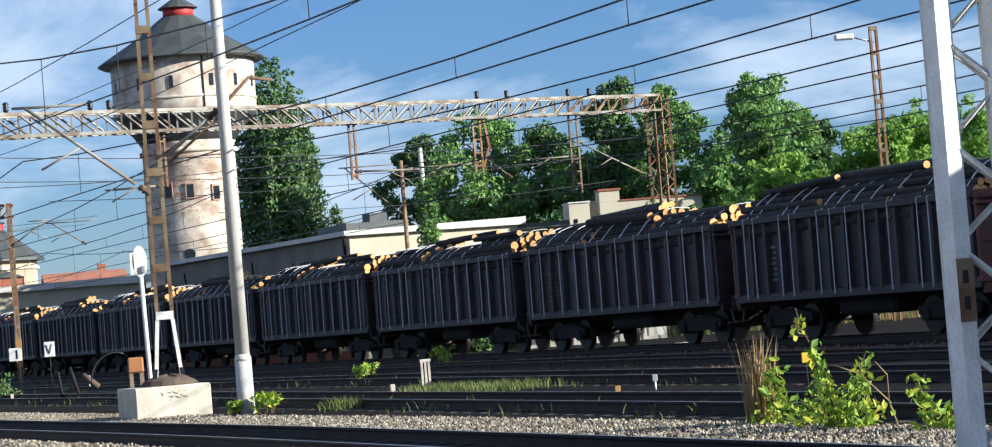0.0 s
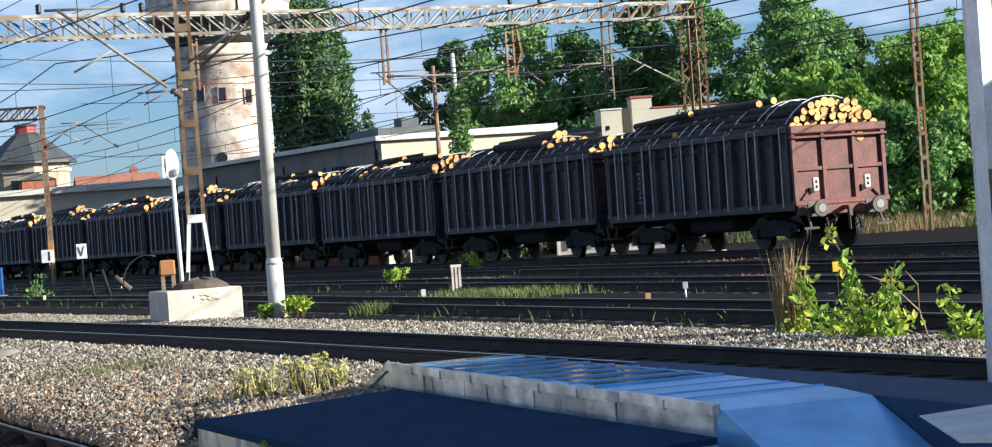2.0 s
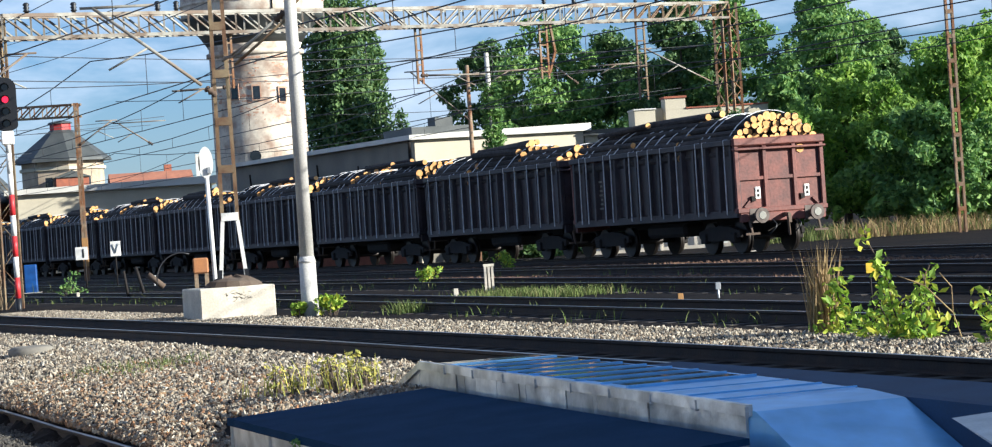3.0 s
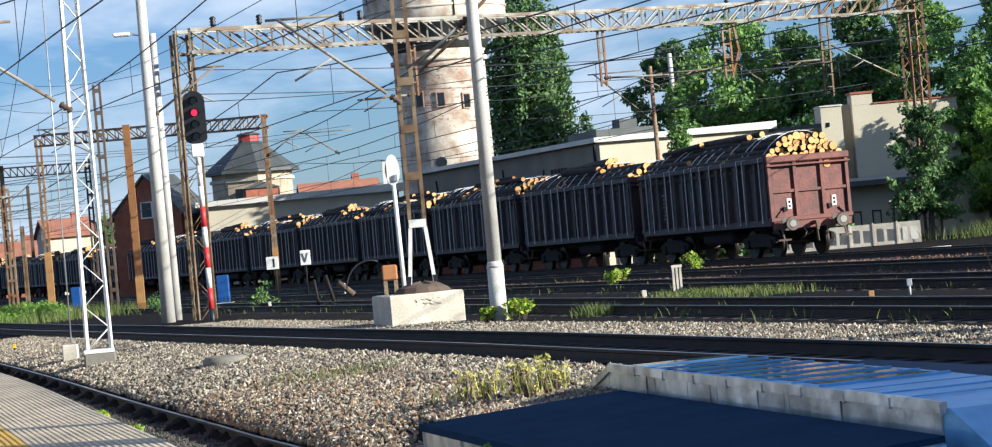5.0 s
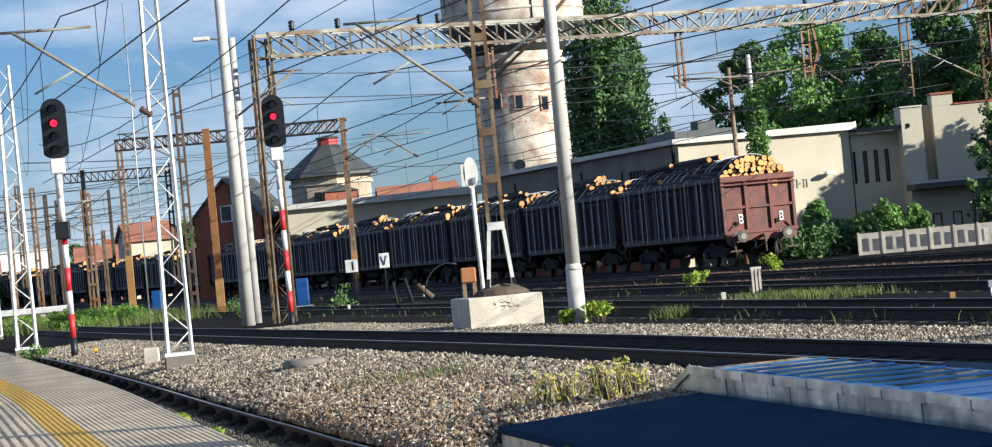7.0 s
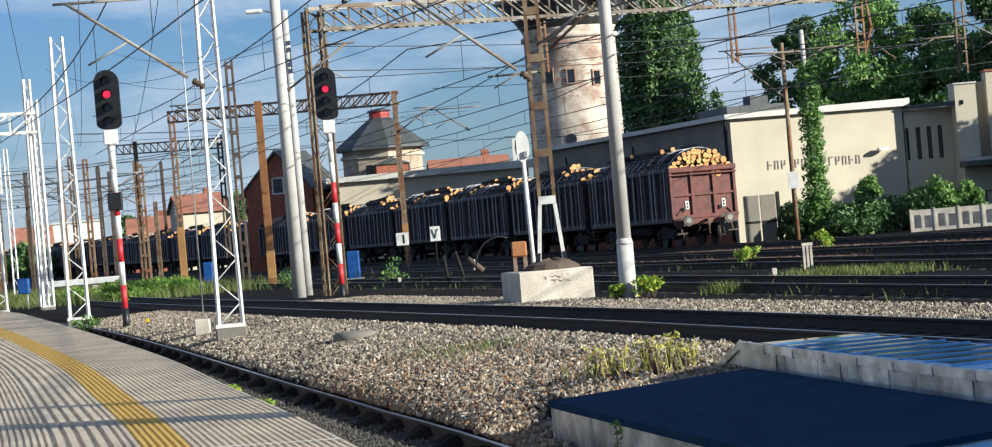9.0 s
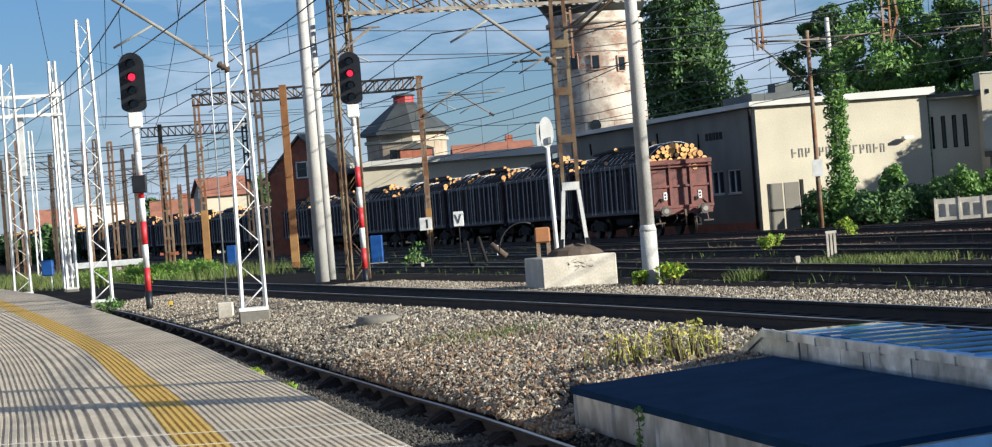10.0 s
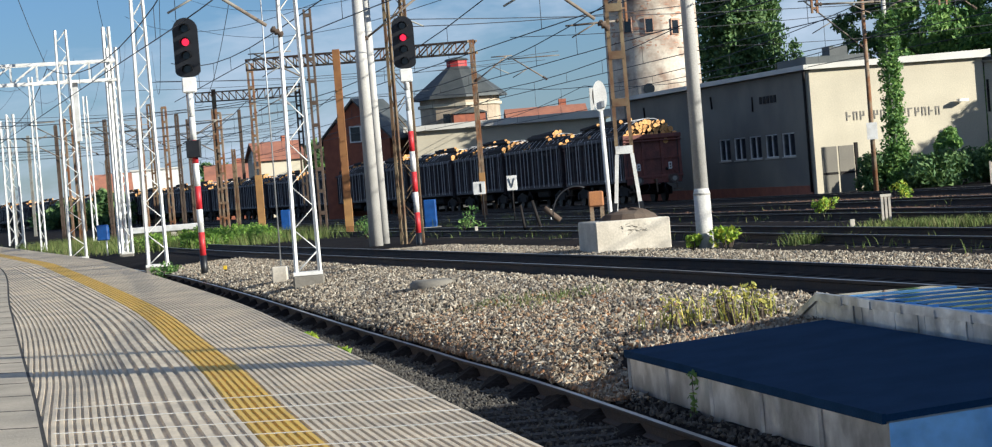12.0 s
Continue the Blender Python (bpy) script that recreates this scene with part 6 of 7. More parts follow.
for i, (x, y, hgt, wd) in enumerate(far_trees):
    tree(x, y, -0.9, hgt, wd, 30 + i, M_LEAFDARK if i % 3 == 0 or i == 2 else M_LEAF, "broad green tree behind the station buildings", 20000, 0.20, "spire" if i in (6, 8, 12) else "round")
for i, (x, y, hgt, wd) in enumerate([(27.6, 108, 8.0, 7.0), (31.5, 104, 8.4, 7.0), (29.0, 98.5, 5.6, 6.0), (35.5, 112, 10.0, 8.0), (40, 118, 10.4, 8.5), (25.6, 112, 7.6, 5.0), (33.5, 99, 5.0, 5.5), (38, 106, 7.0, 6.5)]):
    tree(x, y, -0.6, hgt, wd, 60 + i, (M_LEAFMAPLE, M_LEAFMAPLE, M_LEAF)[i % 3], "dense green maple by the freight track", 21000, 0.16, trunk=0.16)
for i, (x, y, hgt, wd) in enumerate([(-58, 290, 3.6, 8), (-50, 285, 7, 7), (-66, 310, 3.8, 9), (-34.5, 262, 8.0, 6), (-30, 240, 6.5, 5), (-76, 320, 3.8, 9), (-24.5, 212, 9.0, 4), (-62, 280, 4.5, 7)]):
    tree(x, y, -1.2, hgt, wd, 90 + i, M_LEAFDARK if i % 2 else M_LEAF, "distant tree behind the tracks", 3500, 0.38, trunk=0.25)
tree(10.3, 150, -0.8, 9.6, 3.0, 120, M_LEAFDARK, "small slender dark green conifer", 1800, 0.15, "spire", 0.12)
tree(20.9, 100.5, -0.5, 5.9, 3.4, 121, M_LEAFDARK, "dark leaning tree before the annex", 7000, 0.12, "round", 0.14)
tree(38.9, 140, -0.8, 12.2, 4.2, 122, M_LEAFDARK, "tall pointed conifer behind the maples", 9000, 0.17, "spire", 0.2)
tree(34.6, 138, -0.8, 14.0, 7.0, 123, M_LEAF, "tall green tree behind the maples", 18000, 0.19, "round", 0.25)
tree(31.0, 122, -0.8, 11.6, 6.5, 124, M_LEAF, "tall green tree behind the maples", 18000, 0.18, "round", 0.22)


def bush(x, y, z, height, width, seed, mat, label, leaves, size, name="bush", cat="bush", group="bushes"):
    rng = np.random.default_rng(seed)
    rnd = random.Random(seed)
    t = thing(name, label, cat, group, m=pose(x, y, z))
    centres = []
    for i in range(14):
        a, f = rnd.uniform(0, 6.28), rnd.random()
        p = (width / 2 * math.cos(a) * rnd.uniform(0, 0.85), width / 3 * math.sin(a) * rnd.uniform(0, 0.85), height * (0.2 + 0.65 * f))
        centres.append((*p, width * 0.16))
        if i % 2 == 0:
            part("stem", rod(bmesh.new(), (p[0] * 0.3, p[1] * 0.3, -0.1), p, 0.02, 0.008, 5), M_BARKTREE, t)
    leaf_part("leaves", rng, centres, leaves, size, mat, t)
    return t


for i, (x, y, hh, ww) in enumerate([(10.0, 104, 1.7, 2.6), (11.8, 104.5, 1.7, 3.2), (13.4, 104, 1.6, 3.0), (15.0, 104.8, 1.7, 3.0), (12.5, 103.0, 1.4, 3.0), (16.6, 105.5, 2.3, 2.6), (17.7, 106, 2.1, 1.9), (13.9, 106.8, 2.9, 1.6)]):
    bush(x, y, -0.5, hh, ww, 200 + i, M_LEAFDARK if i in (0, 1, 2, 3, 4) else M_LEAF, "dense leafy shrub before the workshop wall", 2600, 0.12)

bank = random.Random(9)
for i in range(13):
    y = bank.uniform(92, 108)
    bush(-(0.155 + 0.062 * bank.random()) * y, y, -0.55, bank.uniform(0.55, 0.95), bank.uniform(1.4, 2.4), 230 + i, M_LEAFMAPLE, "low leafy green plants on the bank", 700, 0.10, name="bank_plant", cat="plant", group="bank plants")

# ivy-grown pole
ip = round_pole(9.9, 101.6, -0.5, 8.4, 0.11, 0.08, M_RUST, "slim brown wooden pole by the hedge", collar=False)
ip2 = thing("ivy_pole", "leaning pole thickly overgrown with green ivy", "pole", m=pose(10.95, 103.5, -0.5))
part("shaft", rod(bmesh.new(), (0.15, 0, -0.2), (0, 0, 9.0), 0.13, 0.1), M_POLE, ip2)
rng_ = np.random.default_rng(5)
leaf_part("ivy", rng_, [(0.12 + 0.16 * math.sin(k * 2.1), 0.1 * math.cos(k), k * 0.19, 0.48 if k < 12 else 0.36) for k in range(40)], 7500, 0.10, M_LEAF, ip2, "green ivy leaves")
part("meter_plate", box(bmesh.new(), -0.22, 0.22, -0.16, -0.12, 2.3, 3.0), M_WHITE, ip, "white plate on the pole")


# young maple shoots beside the curved track
def shoot(x, y, z, height, seed, lean, leaves, parent):
    rng = np.random.default_rng(seed)
    pts = [Vector((lean * (k / 6) ** 1.5 + 0.03 * math.sin(k * 2 + seed), 0.03 * math.cos(k * 1.7), height * k / 6)) + Vector((x, y, z)) for k in range(7)]
    part("stem", tube(bmesh.new(), pts, 0.010, 5), M_BARKTREE, parent)
    cs = []
    for k in range(leaves):
        f = k / leaves
        i = min(5, int(f * 6))
        p = pts[i].lerp(pts[i + 1], f * 6 - i)
        r = 0.115 * (1.3 - 0.7 * f) * (0.9 if height > 1.2 else 1.1)
        cs.append((p.x + rng.normal() * r * 0.5, p.y + rng.normal() * r * 0.5, p.z, r))
    leaf_part("leaves", rng, cs, leaves * 11, 0.062, M_LEAFFRESH, parent)


sap = thing("maple_saplings", "sunlit young maple shoots with yellowing leaves", "sapling", m=pose(0, 0, 0))
shoot(7.20, 26.2, -0.3, 1.50, 1, -0.42, 15, sap)
shoot(6.98, 27.8, -0.3, 0.85, 2, -0.12, 14, sap)
shoot(6.90, 28.1, -0.3, 0.95, 3, 0.0, 12, sap)
shoot(7.08, 27.0, -0.3, 0.7, 4, 0.10, 14, sap)
shoot(7.40, 26.0, -0.3, 0.95, 14, 0.06, 15, sap)
shoot(7.22, 26.3, -0.3, 0.6, 15, 0.04, 13, sap)
shoot(7.30, 25.9, -0.3, 0.85, 5, 0.10, 13, sap)
shoot(7.18, 26.6, -0.3, 0.50, 6, -0.1, 9, sap)
bare = thing("bare_twig", "bare dry branching twig among the maple shoots", "twig", m=pose(7.72, 25.6, -0.3))
bm = bmesh.new()
for a, b in (((0, 0, 0), (-0.12, 0, 0.42)), ((-0.12, 0, 0.42), (-0.42, 0, 0.74)), ((-0.42, 0, 0.74), (-0.70, 0.05, 0.86)), ((-0.12, 0, 0.42), (-0.10, 0.06, 0.70)), ((-0.42, 0, 0.74), (-0.40, -0.05, 0.90)), ((-0.10, 0.06, 0.70), (-0.22, 0.08, 0.86))):
    rod(bm, a, b, 0.009, 0.006, 5)
part("twig", bm, M_DRY, bare)
sap2 = thing("maple_saplings", "sunlit young maple shoots beside the white mast", "sapling", m=pose(0, 0, 0))
shoot(7.75, 24.6, -0.3, 0.72, 8, -0.08, 15, sap2)
shoot(7.88, 24.3, -0.3, 0.45, 9, 0.1, 12, sap2)


def tuft(name, places, count, height, spread, mat, label, seed, cat="grass", lean=0.35):
    """Grass blades round several places."""
    rng = np.random.default_rng(seed)
    verts, faces = [], []
    for k in range(count):
        x, y = places[rng.integers(len(places))]
        px, py = x + rng.normal() * spread, y + rng.normal() * spread
        hgt = height * rng.uniform(0.4, 1.15)
        a = rng.uniform(0, 6.28)
        w = 0.008 + 0.007 * height
        dx, dy = math.cos(a) * w, math.sin(a) * w
        lx, ly = rng.normal() * hgt * lean, rng.normal() * hgt * lean
        z = land(px, py) - 0.02
        o = len(verts)
        verts += [(px - dx, py - dy, z), (px + dx, py + dy, z), (px + lx * 0.4 + dx * 0.7, py + ly * 0.4 + dy * 0.7, z + hgt * 0.6), (px + lx * 0.4 - dx * 0.7, py + ly * 0.4 - dy * 0.7, z + hgt * 0.6), (px + lx, py + ly, z + hgt)]
        faces += [(o, o + 1, o + 2, o + 3), (o + 3, o + 2, o + 4)]
    return stuff(name, verts, faces, mat, label, cat)


def track_line(x, y, a, b, n):
    return [(x + SLOPE * k, y + k) for k in np.linspace(a, b, n)]


tuft("dry_weeds", [(6.80, 28.4), (6.86, 28.3)], 150, 1.0, 0.06, M_DRY, "tall dry brown weed stalks", 1, lean=0.12)
tuft("trackside_grass", [(5.2, 48.6), (5.6, 48.4), (5.0, 49.5), (6.0, 47.6), (6.4, 46.9)], 2000, 0.22, 0.45, M_GRASS, "green grass growing between the yard tracks", 2)
tuft("grass_clump", [(3.0, 44.0), (2.85, 44.3)], 220, 0.26, 0.14, M_GRASS, "clump of dry green grass by the rail", 3)
tuft("ballast_weeds", [(-1.2, 33.5), (-1.6, 34.3), (-1.0, 34.0), (-2.2, 35.0)], 700, 0.12, 0.35, M_GRASS, "low weeds in the ballast", 4)
tuft("yellow_weeds", [(0.55, 27.0), (0.95, 26.7), (1.15, 26.3), (0.2, 27.5), (0.75, 27.3)], 90, 0.36, 0.2, M_YELLOWWEED, "yellow-green flowering weeds beside the zinc canopy", 5, lean=0.3)
tuft("far_meadow", [(-16 - k * 1.7, 100 + k * 6.3) for k in range(9)] + [(-20 - k * 1.9, 98 + k * 6.3) for k in range(9)] + [(-15, 92), (-18, 95), (-14, 98)], 16000, 0.5, 1.7, M_GRASS, "sunlit long grass between the far tracks", 6)
tuft("yard_weeds", [(x, y) for s in (0, 1, 2) for x, y in track_line(2.7 + s * 1.5, 46.5 + s * 13.5, -18, 42, 16)], 2600, 0.2, 0.5, M_GRASS, "scattered weeds between the yard tracks", 7)
tuft("bank_grass", [(22 + k * 0.8, 96 + (k % 3)) for k in range(16)], 2600, 0.7, 1.1, M_GRASS, "tall dry green grass under the trees", 8)
tuft("dry_bank_grass", [(24.5 + k * 0.8, 95 + (k % 2)) for k in range(7)], 900, 0.8, 0.7, M_DRY, "dry pale grass by the freight track", 18)
for i, (x, y, hh, ww) in enumerate([(1.55, 45.4, 0.42, 0.6), (1.0, 45.6, 0.3, 0.35), (-4.35, 33.2, 0.25, 0.4), (4.75, 62.5, 0.5, 0.7), (8.2, 76, 0.7, 0.9), (-12.4, 62.3, 0.5, 0.9), (-5.2, 37.0, 0.2, 0.3), (-5.6, 80, 0.9, 1.2), (-9.4, 84, 0.8, 1.4)]):
    bush(x, y, land(x, y) - 0.02, hh, ww, 300 + i, M_LEAFFRESH if i in (0, 1, 2, 3, 4, 6) else M_LEAF, "small bright green weed by the track", 260, 0.055, name="weed", cat="weed", group="weeds")

for i, (x, y) in enumerate(((0.50, 27.0), (0.82, 26.8), (1.08, 26.5), (1.22, 26.2), (0.28, 27.3), (0.95, 26.2), (1.3, 26.6))):
    bush(x, y, land(x, y) - 0.02, 0.36 + 0.07 * (i % 3), 0.34, 340 + i, M_YELLOWWEED, "leafy yellow-flowering weed beside the canopy", 75, 0.028, name="weed", cat="weed", group="weeds")

# ---- small trackside things ----
tyre = thing("stone_disc", "flat grey round concrete lid on the ballast", "lid", m=pose(-3.56, 40.5, land(-3.56, 40.5)))
part("disc", lathe(bmesh.new(), [(0.36, -0.05), (0.38, 0.0), (0.37, 0.10), (0.30, 0.14)], 18), M_GREYSHADE, tyre)
slab = thing("concrete_slab", "long pale concrete slab lying between the tracks", "slab", m=pose(14.9, 76.9, -0.32, 0, 0, -64))
part("slab", box(bmesh.new(), -0.28, 0.28, -1.9, 1.9, -0.1, 0.12, bevel=0.02), M_CONC, slab)
mk = thing("marker_post", "short white striped marker post between tracks", "post", m=pose(5.44, 54.0, -0.25))
for i in range(3):
    part("slat", box(bmesh.new(), -0.10 + i * 0.08, -0.05 + i * 0.08, -0.04, 0.04, 0, 0.62), M_CONC, mk)
part("cap", box(bmesh.new(), -0.11, 0.13, -0.05, 0.05, 0.62, 0.68), M_CONC, mk)
for x, y, hh, mat, nm in ((4.1, 47.3, 0.3, M_CONC, "grey"), (6.9, 38.2, 0.24, M_FADED, "ochre"), (8.05, 40.9, 0.28, M_GALV, "grey"), (-4.9, 72.5, 0.3, M_CONC, "grey"), (-9.95, 57.4, 0.18, M_SIGNYELLOW, "yellow"), (-13.5, 64.0, 0.2, M_SIGNYELLOW, "yellow"), (-3.2, 88, 0.5, M_WHITE, "white")):
    t = thing("track_peg", f"small {nm} marker peg by the rails", "marker", "marker pegs", m=pose(x, y, land(x, y) - 0.05))
    part("stem", rod(bmesh.new(), (0, 0, -0.1), (0, 0, hh), 0.02, n=8), M_UNDER if mat is M_SIGNYELLOW else mat, t)
    part("head", box(bmesh.new(), -0.045, 0.045, -0.02, 0.02, hh * 0.7, hh + 0.04, bevel=0.008), mat, t)
yt = thing("yellow_marker", "small bright yellow plate on a thin stake", "marker", m=pose(8.66, 33.0, land(8.66, 33.0)))
part("stake", rod(bmesh.new(), (0, 0.02, -0.1), (0, 0.02, 0.59), 0.012, n=6), M_UNDER, yt)
part("plate", box(bmesh.new(), -0.065, 0.065, -0.012, 0.006, 0.52, 0.66, bevel=0.004), M_SIGNYELLOW, yt)
ck = thing("cable_block", "small concrete block with a stay wire", "block", m=pose(-7.48, 49.75, -0.28))
part("block", box(bmesh.new(), -0.16, 0.16, -0.16, 0.16, -0.1, 0.28, bevel=0.02), M_CONC, ck)
part("stay", rod(bmesh.new(), (0.02, 0, 0.3), (0.05, 0, 7.4), 0.016, n=6), M_GALV, ck)
bluebox = thing("blue_bin", "blue plastic bin on a post at the platform end", "bin", m=pose(-18.9, 84.6, -0.2))
part("bin", box(bmesh.new(), -0.2, 0.2, -0.15, 0.15, 0.55, 1.1, bevel=0.03), M_BLUE, bluebox)
part("post", rod(bmesh.new(), (0.1, 0, 0), (0.1, 0, 0.56), 0.03), M_GALV, bluebox)
for x, y in ((-8.6, 100.0), (-19.6, 134)):
    t = thing("relay_cabinet", "blue metal trackside relay cabinet", "cabinet", "blue cabinets", m=pose(x, y, land(x, y)))
    part("body", box(bmesh.new(), -0.25, 0.25, -0.25, 0.25, 0, 1.15, bevel=0.03), M_BLUE, t)
    part("plinth", box(bmesh.new(), -0.4, 0.4, -0.3, 0.3, -0.2, 0.02), M_CONC, t)
sv = thing("v_board", "white square trackside board with a black V", "sign", m=pose(-4.88, 95.0, -0.45))
part("board", box(bmesh.new(), -0.20, 0.20, -0.02, 0.02, 1.36, 1.94, bevel=0.01), M_WHITE, sv)
bm = bmesh.new()
bar(bm, (-0.11, -0.026, 1.84), (0.0, -0.026, 1.48), 0.06, 0.01)
bar(bm, (0.11, -0.026, 1.84), (0.0, -0.026, 1.48), 0.06, 0.01)
part("letter", bm, M_BLACK, sv)
part("post", rod(bmesh.new(), (0, 0.045, 0), (0, 0.045, 1.8), 0.025), M_UNDER, sv)
si = thing("bar_board", "white board with a black bar on a short dark post", "sign", m=pose(-6.15, 94.85, -0.45))
part("board", box(bmesh.new(), -0.26, 0.22, -0.02, 0.02, 1.30, 1.80, bevel=0.01), M_WHITE, si)
part("post", rod(bmesh.new(), (0.1, 0.045, 0), (0.1, 0.045, 1.7), 0.03), M_UNDER, si)
part("bar_mark", box(bmesh.new(), 0.0, 0.07, -0.03, -0.021, 1.38, 1.72), M_BLACK, si)
pt = thing("points_lever", "dark points lever with a white weight", "lever", m=pose(-2.9, 72, -0.3))
for a, b, r in (((0, 0, 0), (-0.25, 0, 1.0), 0.05), ((-0.5, 0, 0), (-0.6, 0, 0.9), 0.04), ((0.1, 0, 0.75), (0.55, 0, 0.35), 0.09)):
    part("bar", rod(bmesh.new(), a, b, r), M_UNDER if r < 0.09 else M_RUSTDARK, pt)


# ---- overhead wires ----
def wire(points, r, name="overhead_wire", label="thin dark overhead power wire", group="overhead wires", parent=None):
    bm = tube(bmesh.new(), points, r)
    if parent is None:
        t = thing(name, label, "wire", group)
        part("strand", bm, M_WIRE, t)
        return t
    return part(name, bm, M_WIRE, parent)


def catenary(cx, zoff, spans, r=0.016, sys_h=1.45):
    t = thing("overhead_line", "dark contact wire with messenger wire and droppers", "wire", "overhead lines")
    for y0, y1 in zip(spans, spans[1:]):
        n = 10
        top, low = [], []
        for i in range(n + 1):
            f = i / n
            y = y0 + (y1 - y0) * f
            z = yard_level(y) + zoff
            low.append(Vector((cx(y), y, z)))
            top.append(Vector((cx(y), y, z + sys_h - (sys_h - 0.35) * 4 * f * (1 - f))))
        wire(low, r, "contact_wire", parent=t)
        wire(top, r * 1.1, "messenger_wire", parent=t)
        for a, b in list(zip(low, top))[1:-1]:
            part("dropper", rod(bmesh.new(), a, b, r * 0.55, n=4), M_WIRE, t)
    return t


def cross_y(cx):
    """Where the gantry stands over a track."""
    best = min(np.linspace(0, 1, 200), key=lambda f: abs(GA.lerp(GB, f).x - cx(GA.lerp(GB, f).y)))
    return GA.lerp(GB, best).y


for cx, zo in ((straight(4.0, 44.2), 5.4), (straight(5.27, 58.2), 5.5), (straight(6.5, 72.0), 5.5), (TRAIN, 5.6), (straight(13.5, 92.0), 5.6)):
    yg = cross_y(cx)
    catenary(cx, zo, [yg - 62, yg, yg + 55, yg + 112, yg + 170])
catenary(MIDDLE, 5.4, [8, 47, 90], 0.014)
catenary(lambda y: RAIL1(y) - 0.77, 5.2, [-2, 47, 84, 120], 0.014)
for off, z in ((2.0, 7.8), (-1.5, 8.4), (3.5, 9.2)):
    wire([(straight(4.0 + off, 44.2)(y), y, z + 0.0006 * (y - 70) ** 2) for y in np.linspace(15, 180, 24)], 0.013)
for z in (6.2, 6.9):
    wire([Vector((-6.5, 69, z)).lerp(Vector((21, 102, z + 1.3)), k / 10) - Vector((0, 0, 0.35 * 4 * k / 10 * (1 - k / 10))) for k in range(11)], 0.013, label="cross-span wire under the gantry")
for root, tip, back in (((-6.60, 46.7, 4.55), (-9.08, 46.3, 6.35), 1.5), ((-0.30, 48.35, 4.24), (-2.61, 48.2, 6.10), 1.2), ((9.85, 101.6, 5.60), (7.51, 101.7, 7.77), 2.0),
                        ((-4.0, 119.9, 6.08), (-5.62, 119.9, 7.24), 2.3), ((20.6, 101.5, 6.40), (17.34, 100.5, 8.08), 0.3), ((14.5, 101.0, 6.8), (12.7, 101.2, 8.36), 0.3),
                        ((-7.5, 119.7, 6.3), (-5.9, 119.8, 7.4), 0.8), ((-13.6, 104.1, 6.2), (-16.0, 103.8, 7.6), 1.6),
                        ((-22.2, 142, 6.3), (-19.4, 141.8, 7.6), 1.0), ((-7.53, 68.8, 5.6), (-5.6, 68.8, 6.9), 0.6), ((1.1, 45.8, 5.6), (0.1, 46.4, 4.85), 0.2), ((-34.5, 189, 6.5), (-31.0, 188, 8.0), 1.5)):
    cantilever(root, tip, back=back)
for f, dx in ((0.235, -1.0), (0.475, 1.3), (0.665, -1.6), (0.835, -1.2)):
    p = GA.lerp(GB, f) + Vector((0, 0, -1.7))
    cantilever(p, p + Vector((dx * 1.6, dx * 0.3, -0.05)), back=0.1, label="level tubular arm under the gantry hanger")
arms = random.Random(31)
for x, y, h in ((-28.6, 140, 6.0), (-28.3, 150, 6.2), (-33.0, 142, 6.6), (-34.6, 158, 6.2), (-40, 200, 8.4), (-44, 215, 8.6), (-37, 172, 7.4), (-31, 160, 6.6), (-35.5, 150, 6.0), (-26, 152, 5.6), (-42, 189, 7.0), (-52, 240, 9.0)):
    side = arms.choice((-1, 1))
    cantilever((x, y - 0.2, h - 1.3), (x + side * 2.6, y - 0.3, h + 0.2), back=1.6)
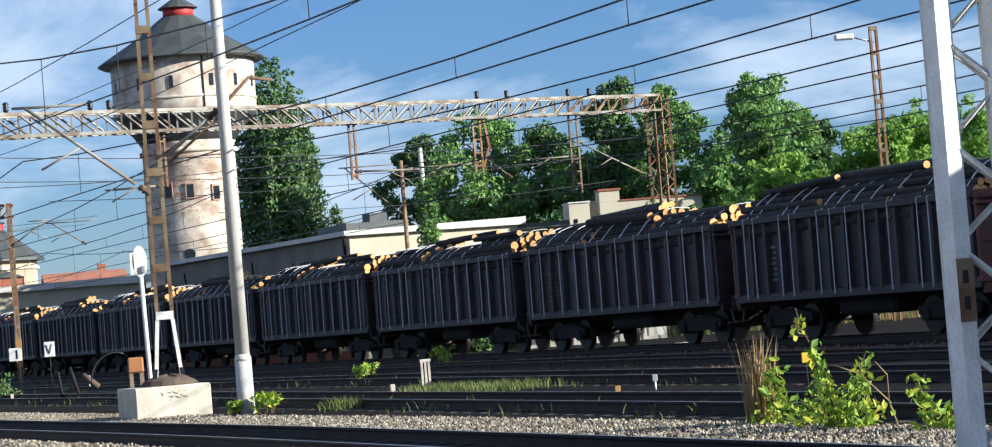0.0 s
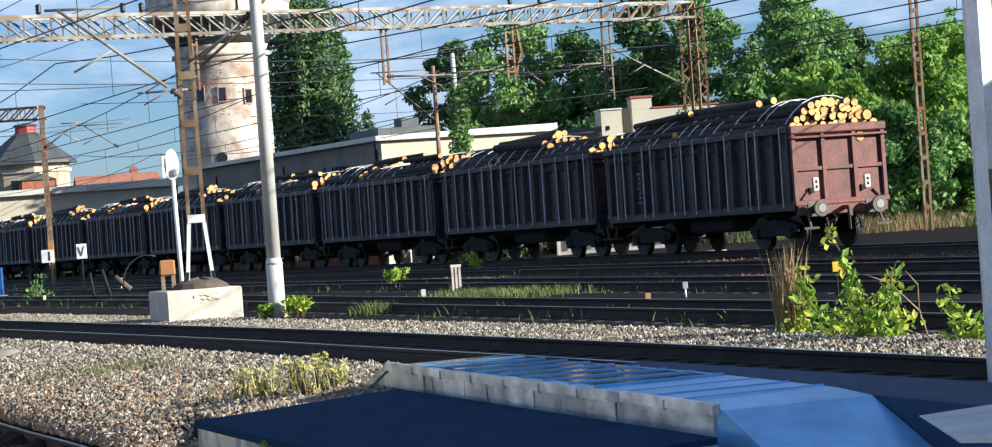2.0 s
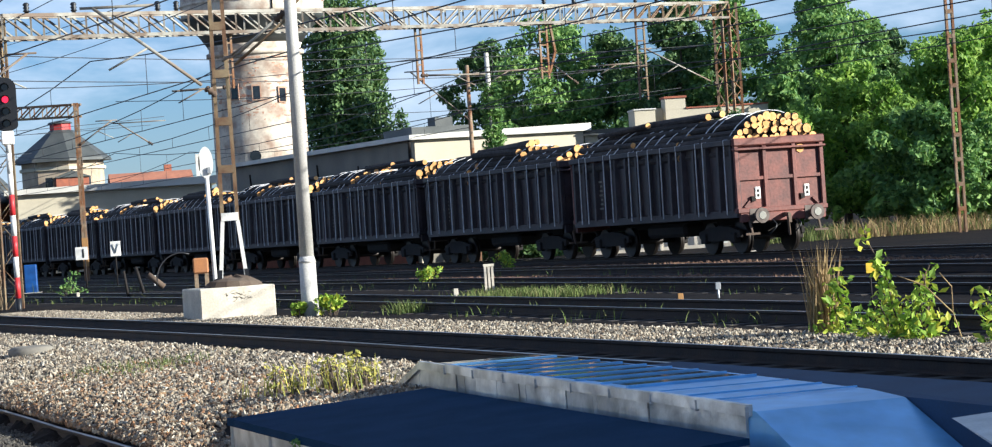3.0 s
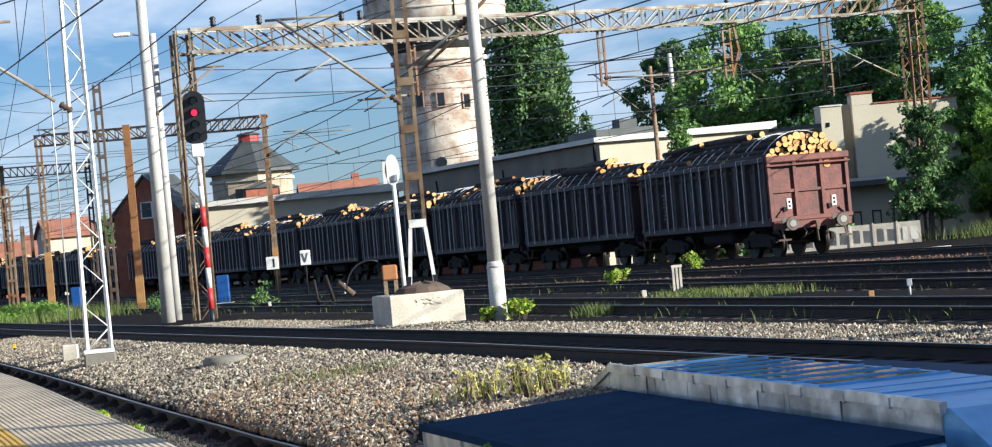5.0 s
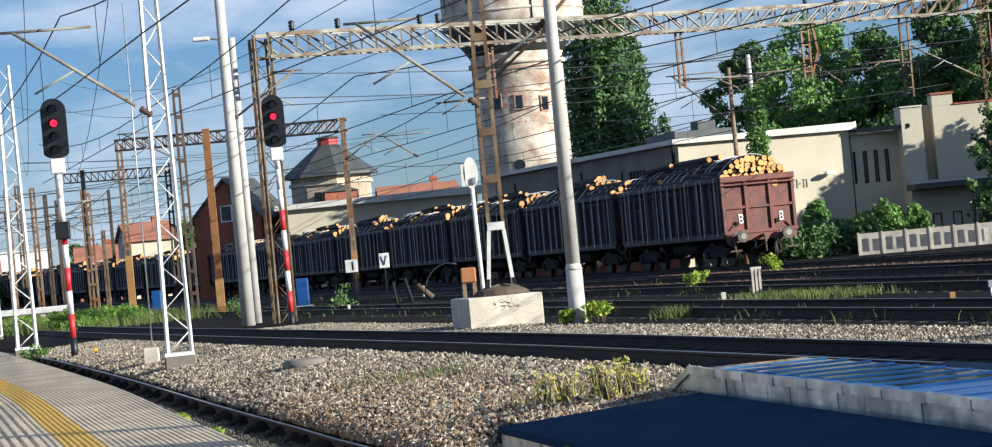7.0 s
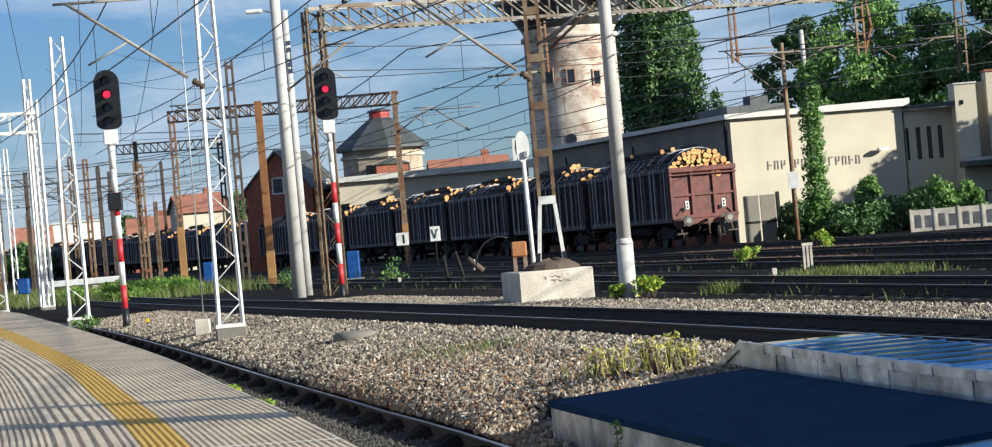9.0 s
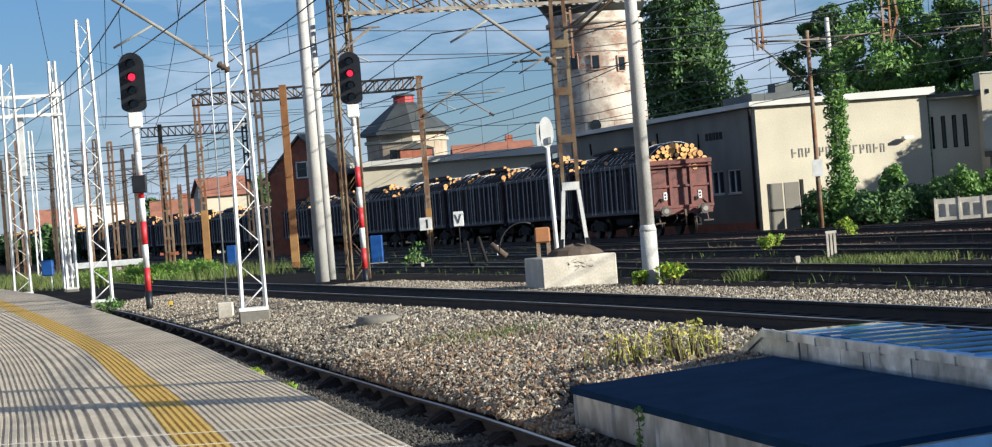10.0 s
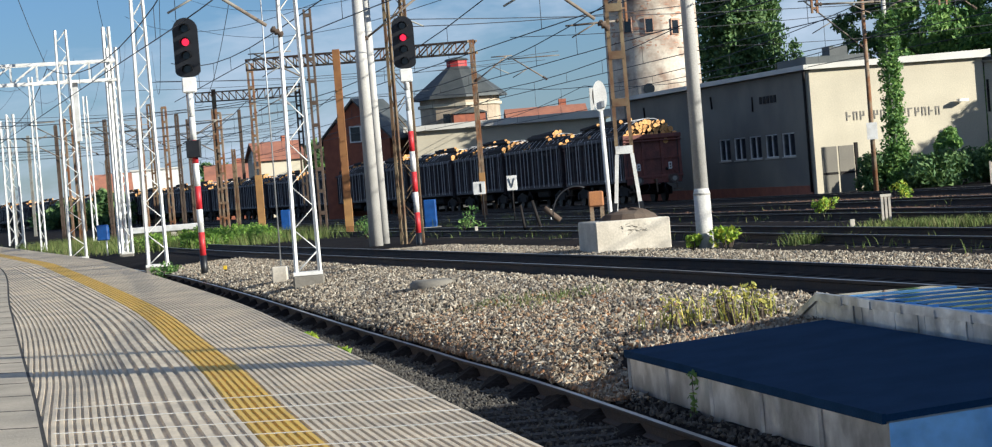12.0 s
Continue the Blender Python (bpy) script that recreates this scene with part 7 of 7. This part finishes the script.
for k in range(14):
    y = 112 + 11 * k
    x0 = -0.30 * y
    wire([(x0 + 0.16 * y * m / 6, y + 2 * math.sin(k), 6.0 + 0.012 * (y - 110) + 0.5 * math.sin(k * 1.7) - 0.5 * 4 * m / 6 * (1 - m / 6)) for m in range(7)], 0.018, label="thin dark cross-span wire")
for y, za, zb, x0, x1 in ((70, 5.9, 6.6, -6.5, 8), (86, 6.3, 6.9, -4, 16), (95, 6.0, 6.4, 2, 19), (120, 7.2, 7.0, -22, -4), (132, 7.4, 7.6, -26, -6), (108, 6.6, 6.8, -20, -3), (150, 7.2, 7.0, -40, -12), (170, 7.6, 7.8, -50, -14)):
    wire([(x0 + (x1 - x0) * k / 8, y + 0.35 * (x0 + (x1 - x0) * k / 8), za + (zb - za) * k / 8 - 0.3 * 4 * k / 8 * (1 - k / 8)) for k in range(9)], 0.012, label="thin dark cross-span wire")
for k in range(8):
    wire([(-9 - k * 2.3 - 0.20 * (y - 60), y, 6.6 + (k % 3) * 0.9 + 0.0009 * (y - 120) ** 2) for y in np.linspace(30, 210, 18)], 0.012)


# ---- what moves ----
def rear_y(t):
    return 52.9 + 4.53 * t + 0.0605 * t * t


def place_on_track(y):
    x = TRAIN(y)
    dx = (TRAIN(y + 0.5) - TRAIN(y - 0.5))
    dz = yard_level(y + 2) - yard_level(y - 2)
    return pose(x, y, yard_level(y), math.degrees(math.atan2(dz, 4)), 0, math.degrees(math.atan2(-dx, 1)))


def motions():
    for i, w in enumerate(WAGONS):
        rows = []
        for k in range(25):
            t = k * 0.5
            y = rear_y(t) + (LAST_HALF if i == 0 else 2 * LAST_HALF + GAP + HALF + (2 * HALF + GAP) * (i - 1)) * ALONG.y
            rows.append((t, place_on_track(y)))
        walk(w, rows)
    for i in (0, 1, 2, 3, 4):
        sets = [o for o in WAGONS[i].children_recursive if o.name.startswith("wheelset")]
        for o in sets:
            base = o.matrix_basis.translation.copy()
            rows = []
            for k in range(121):
                t = k * 0.1
                a = -(rear_y(t) - rear_y(0)) / ALONG.y / 0.46
                rows.append((t, pose(base.x, base.y, base.z, math.degrees(a), 0, 0)))
            walk(o, rows)


motions()
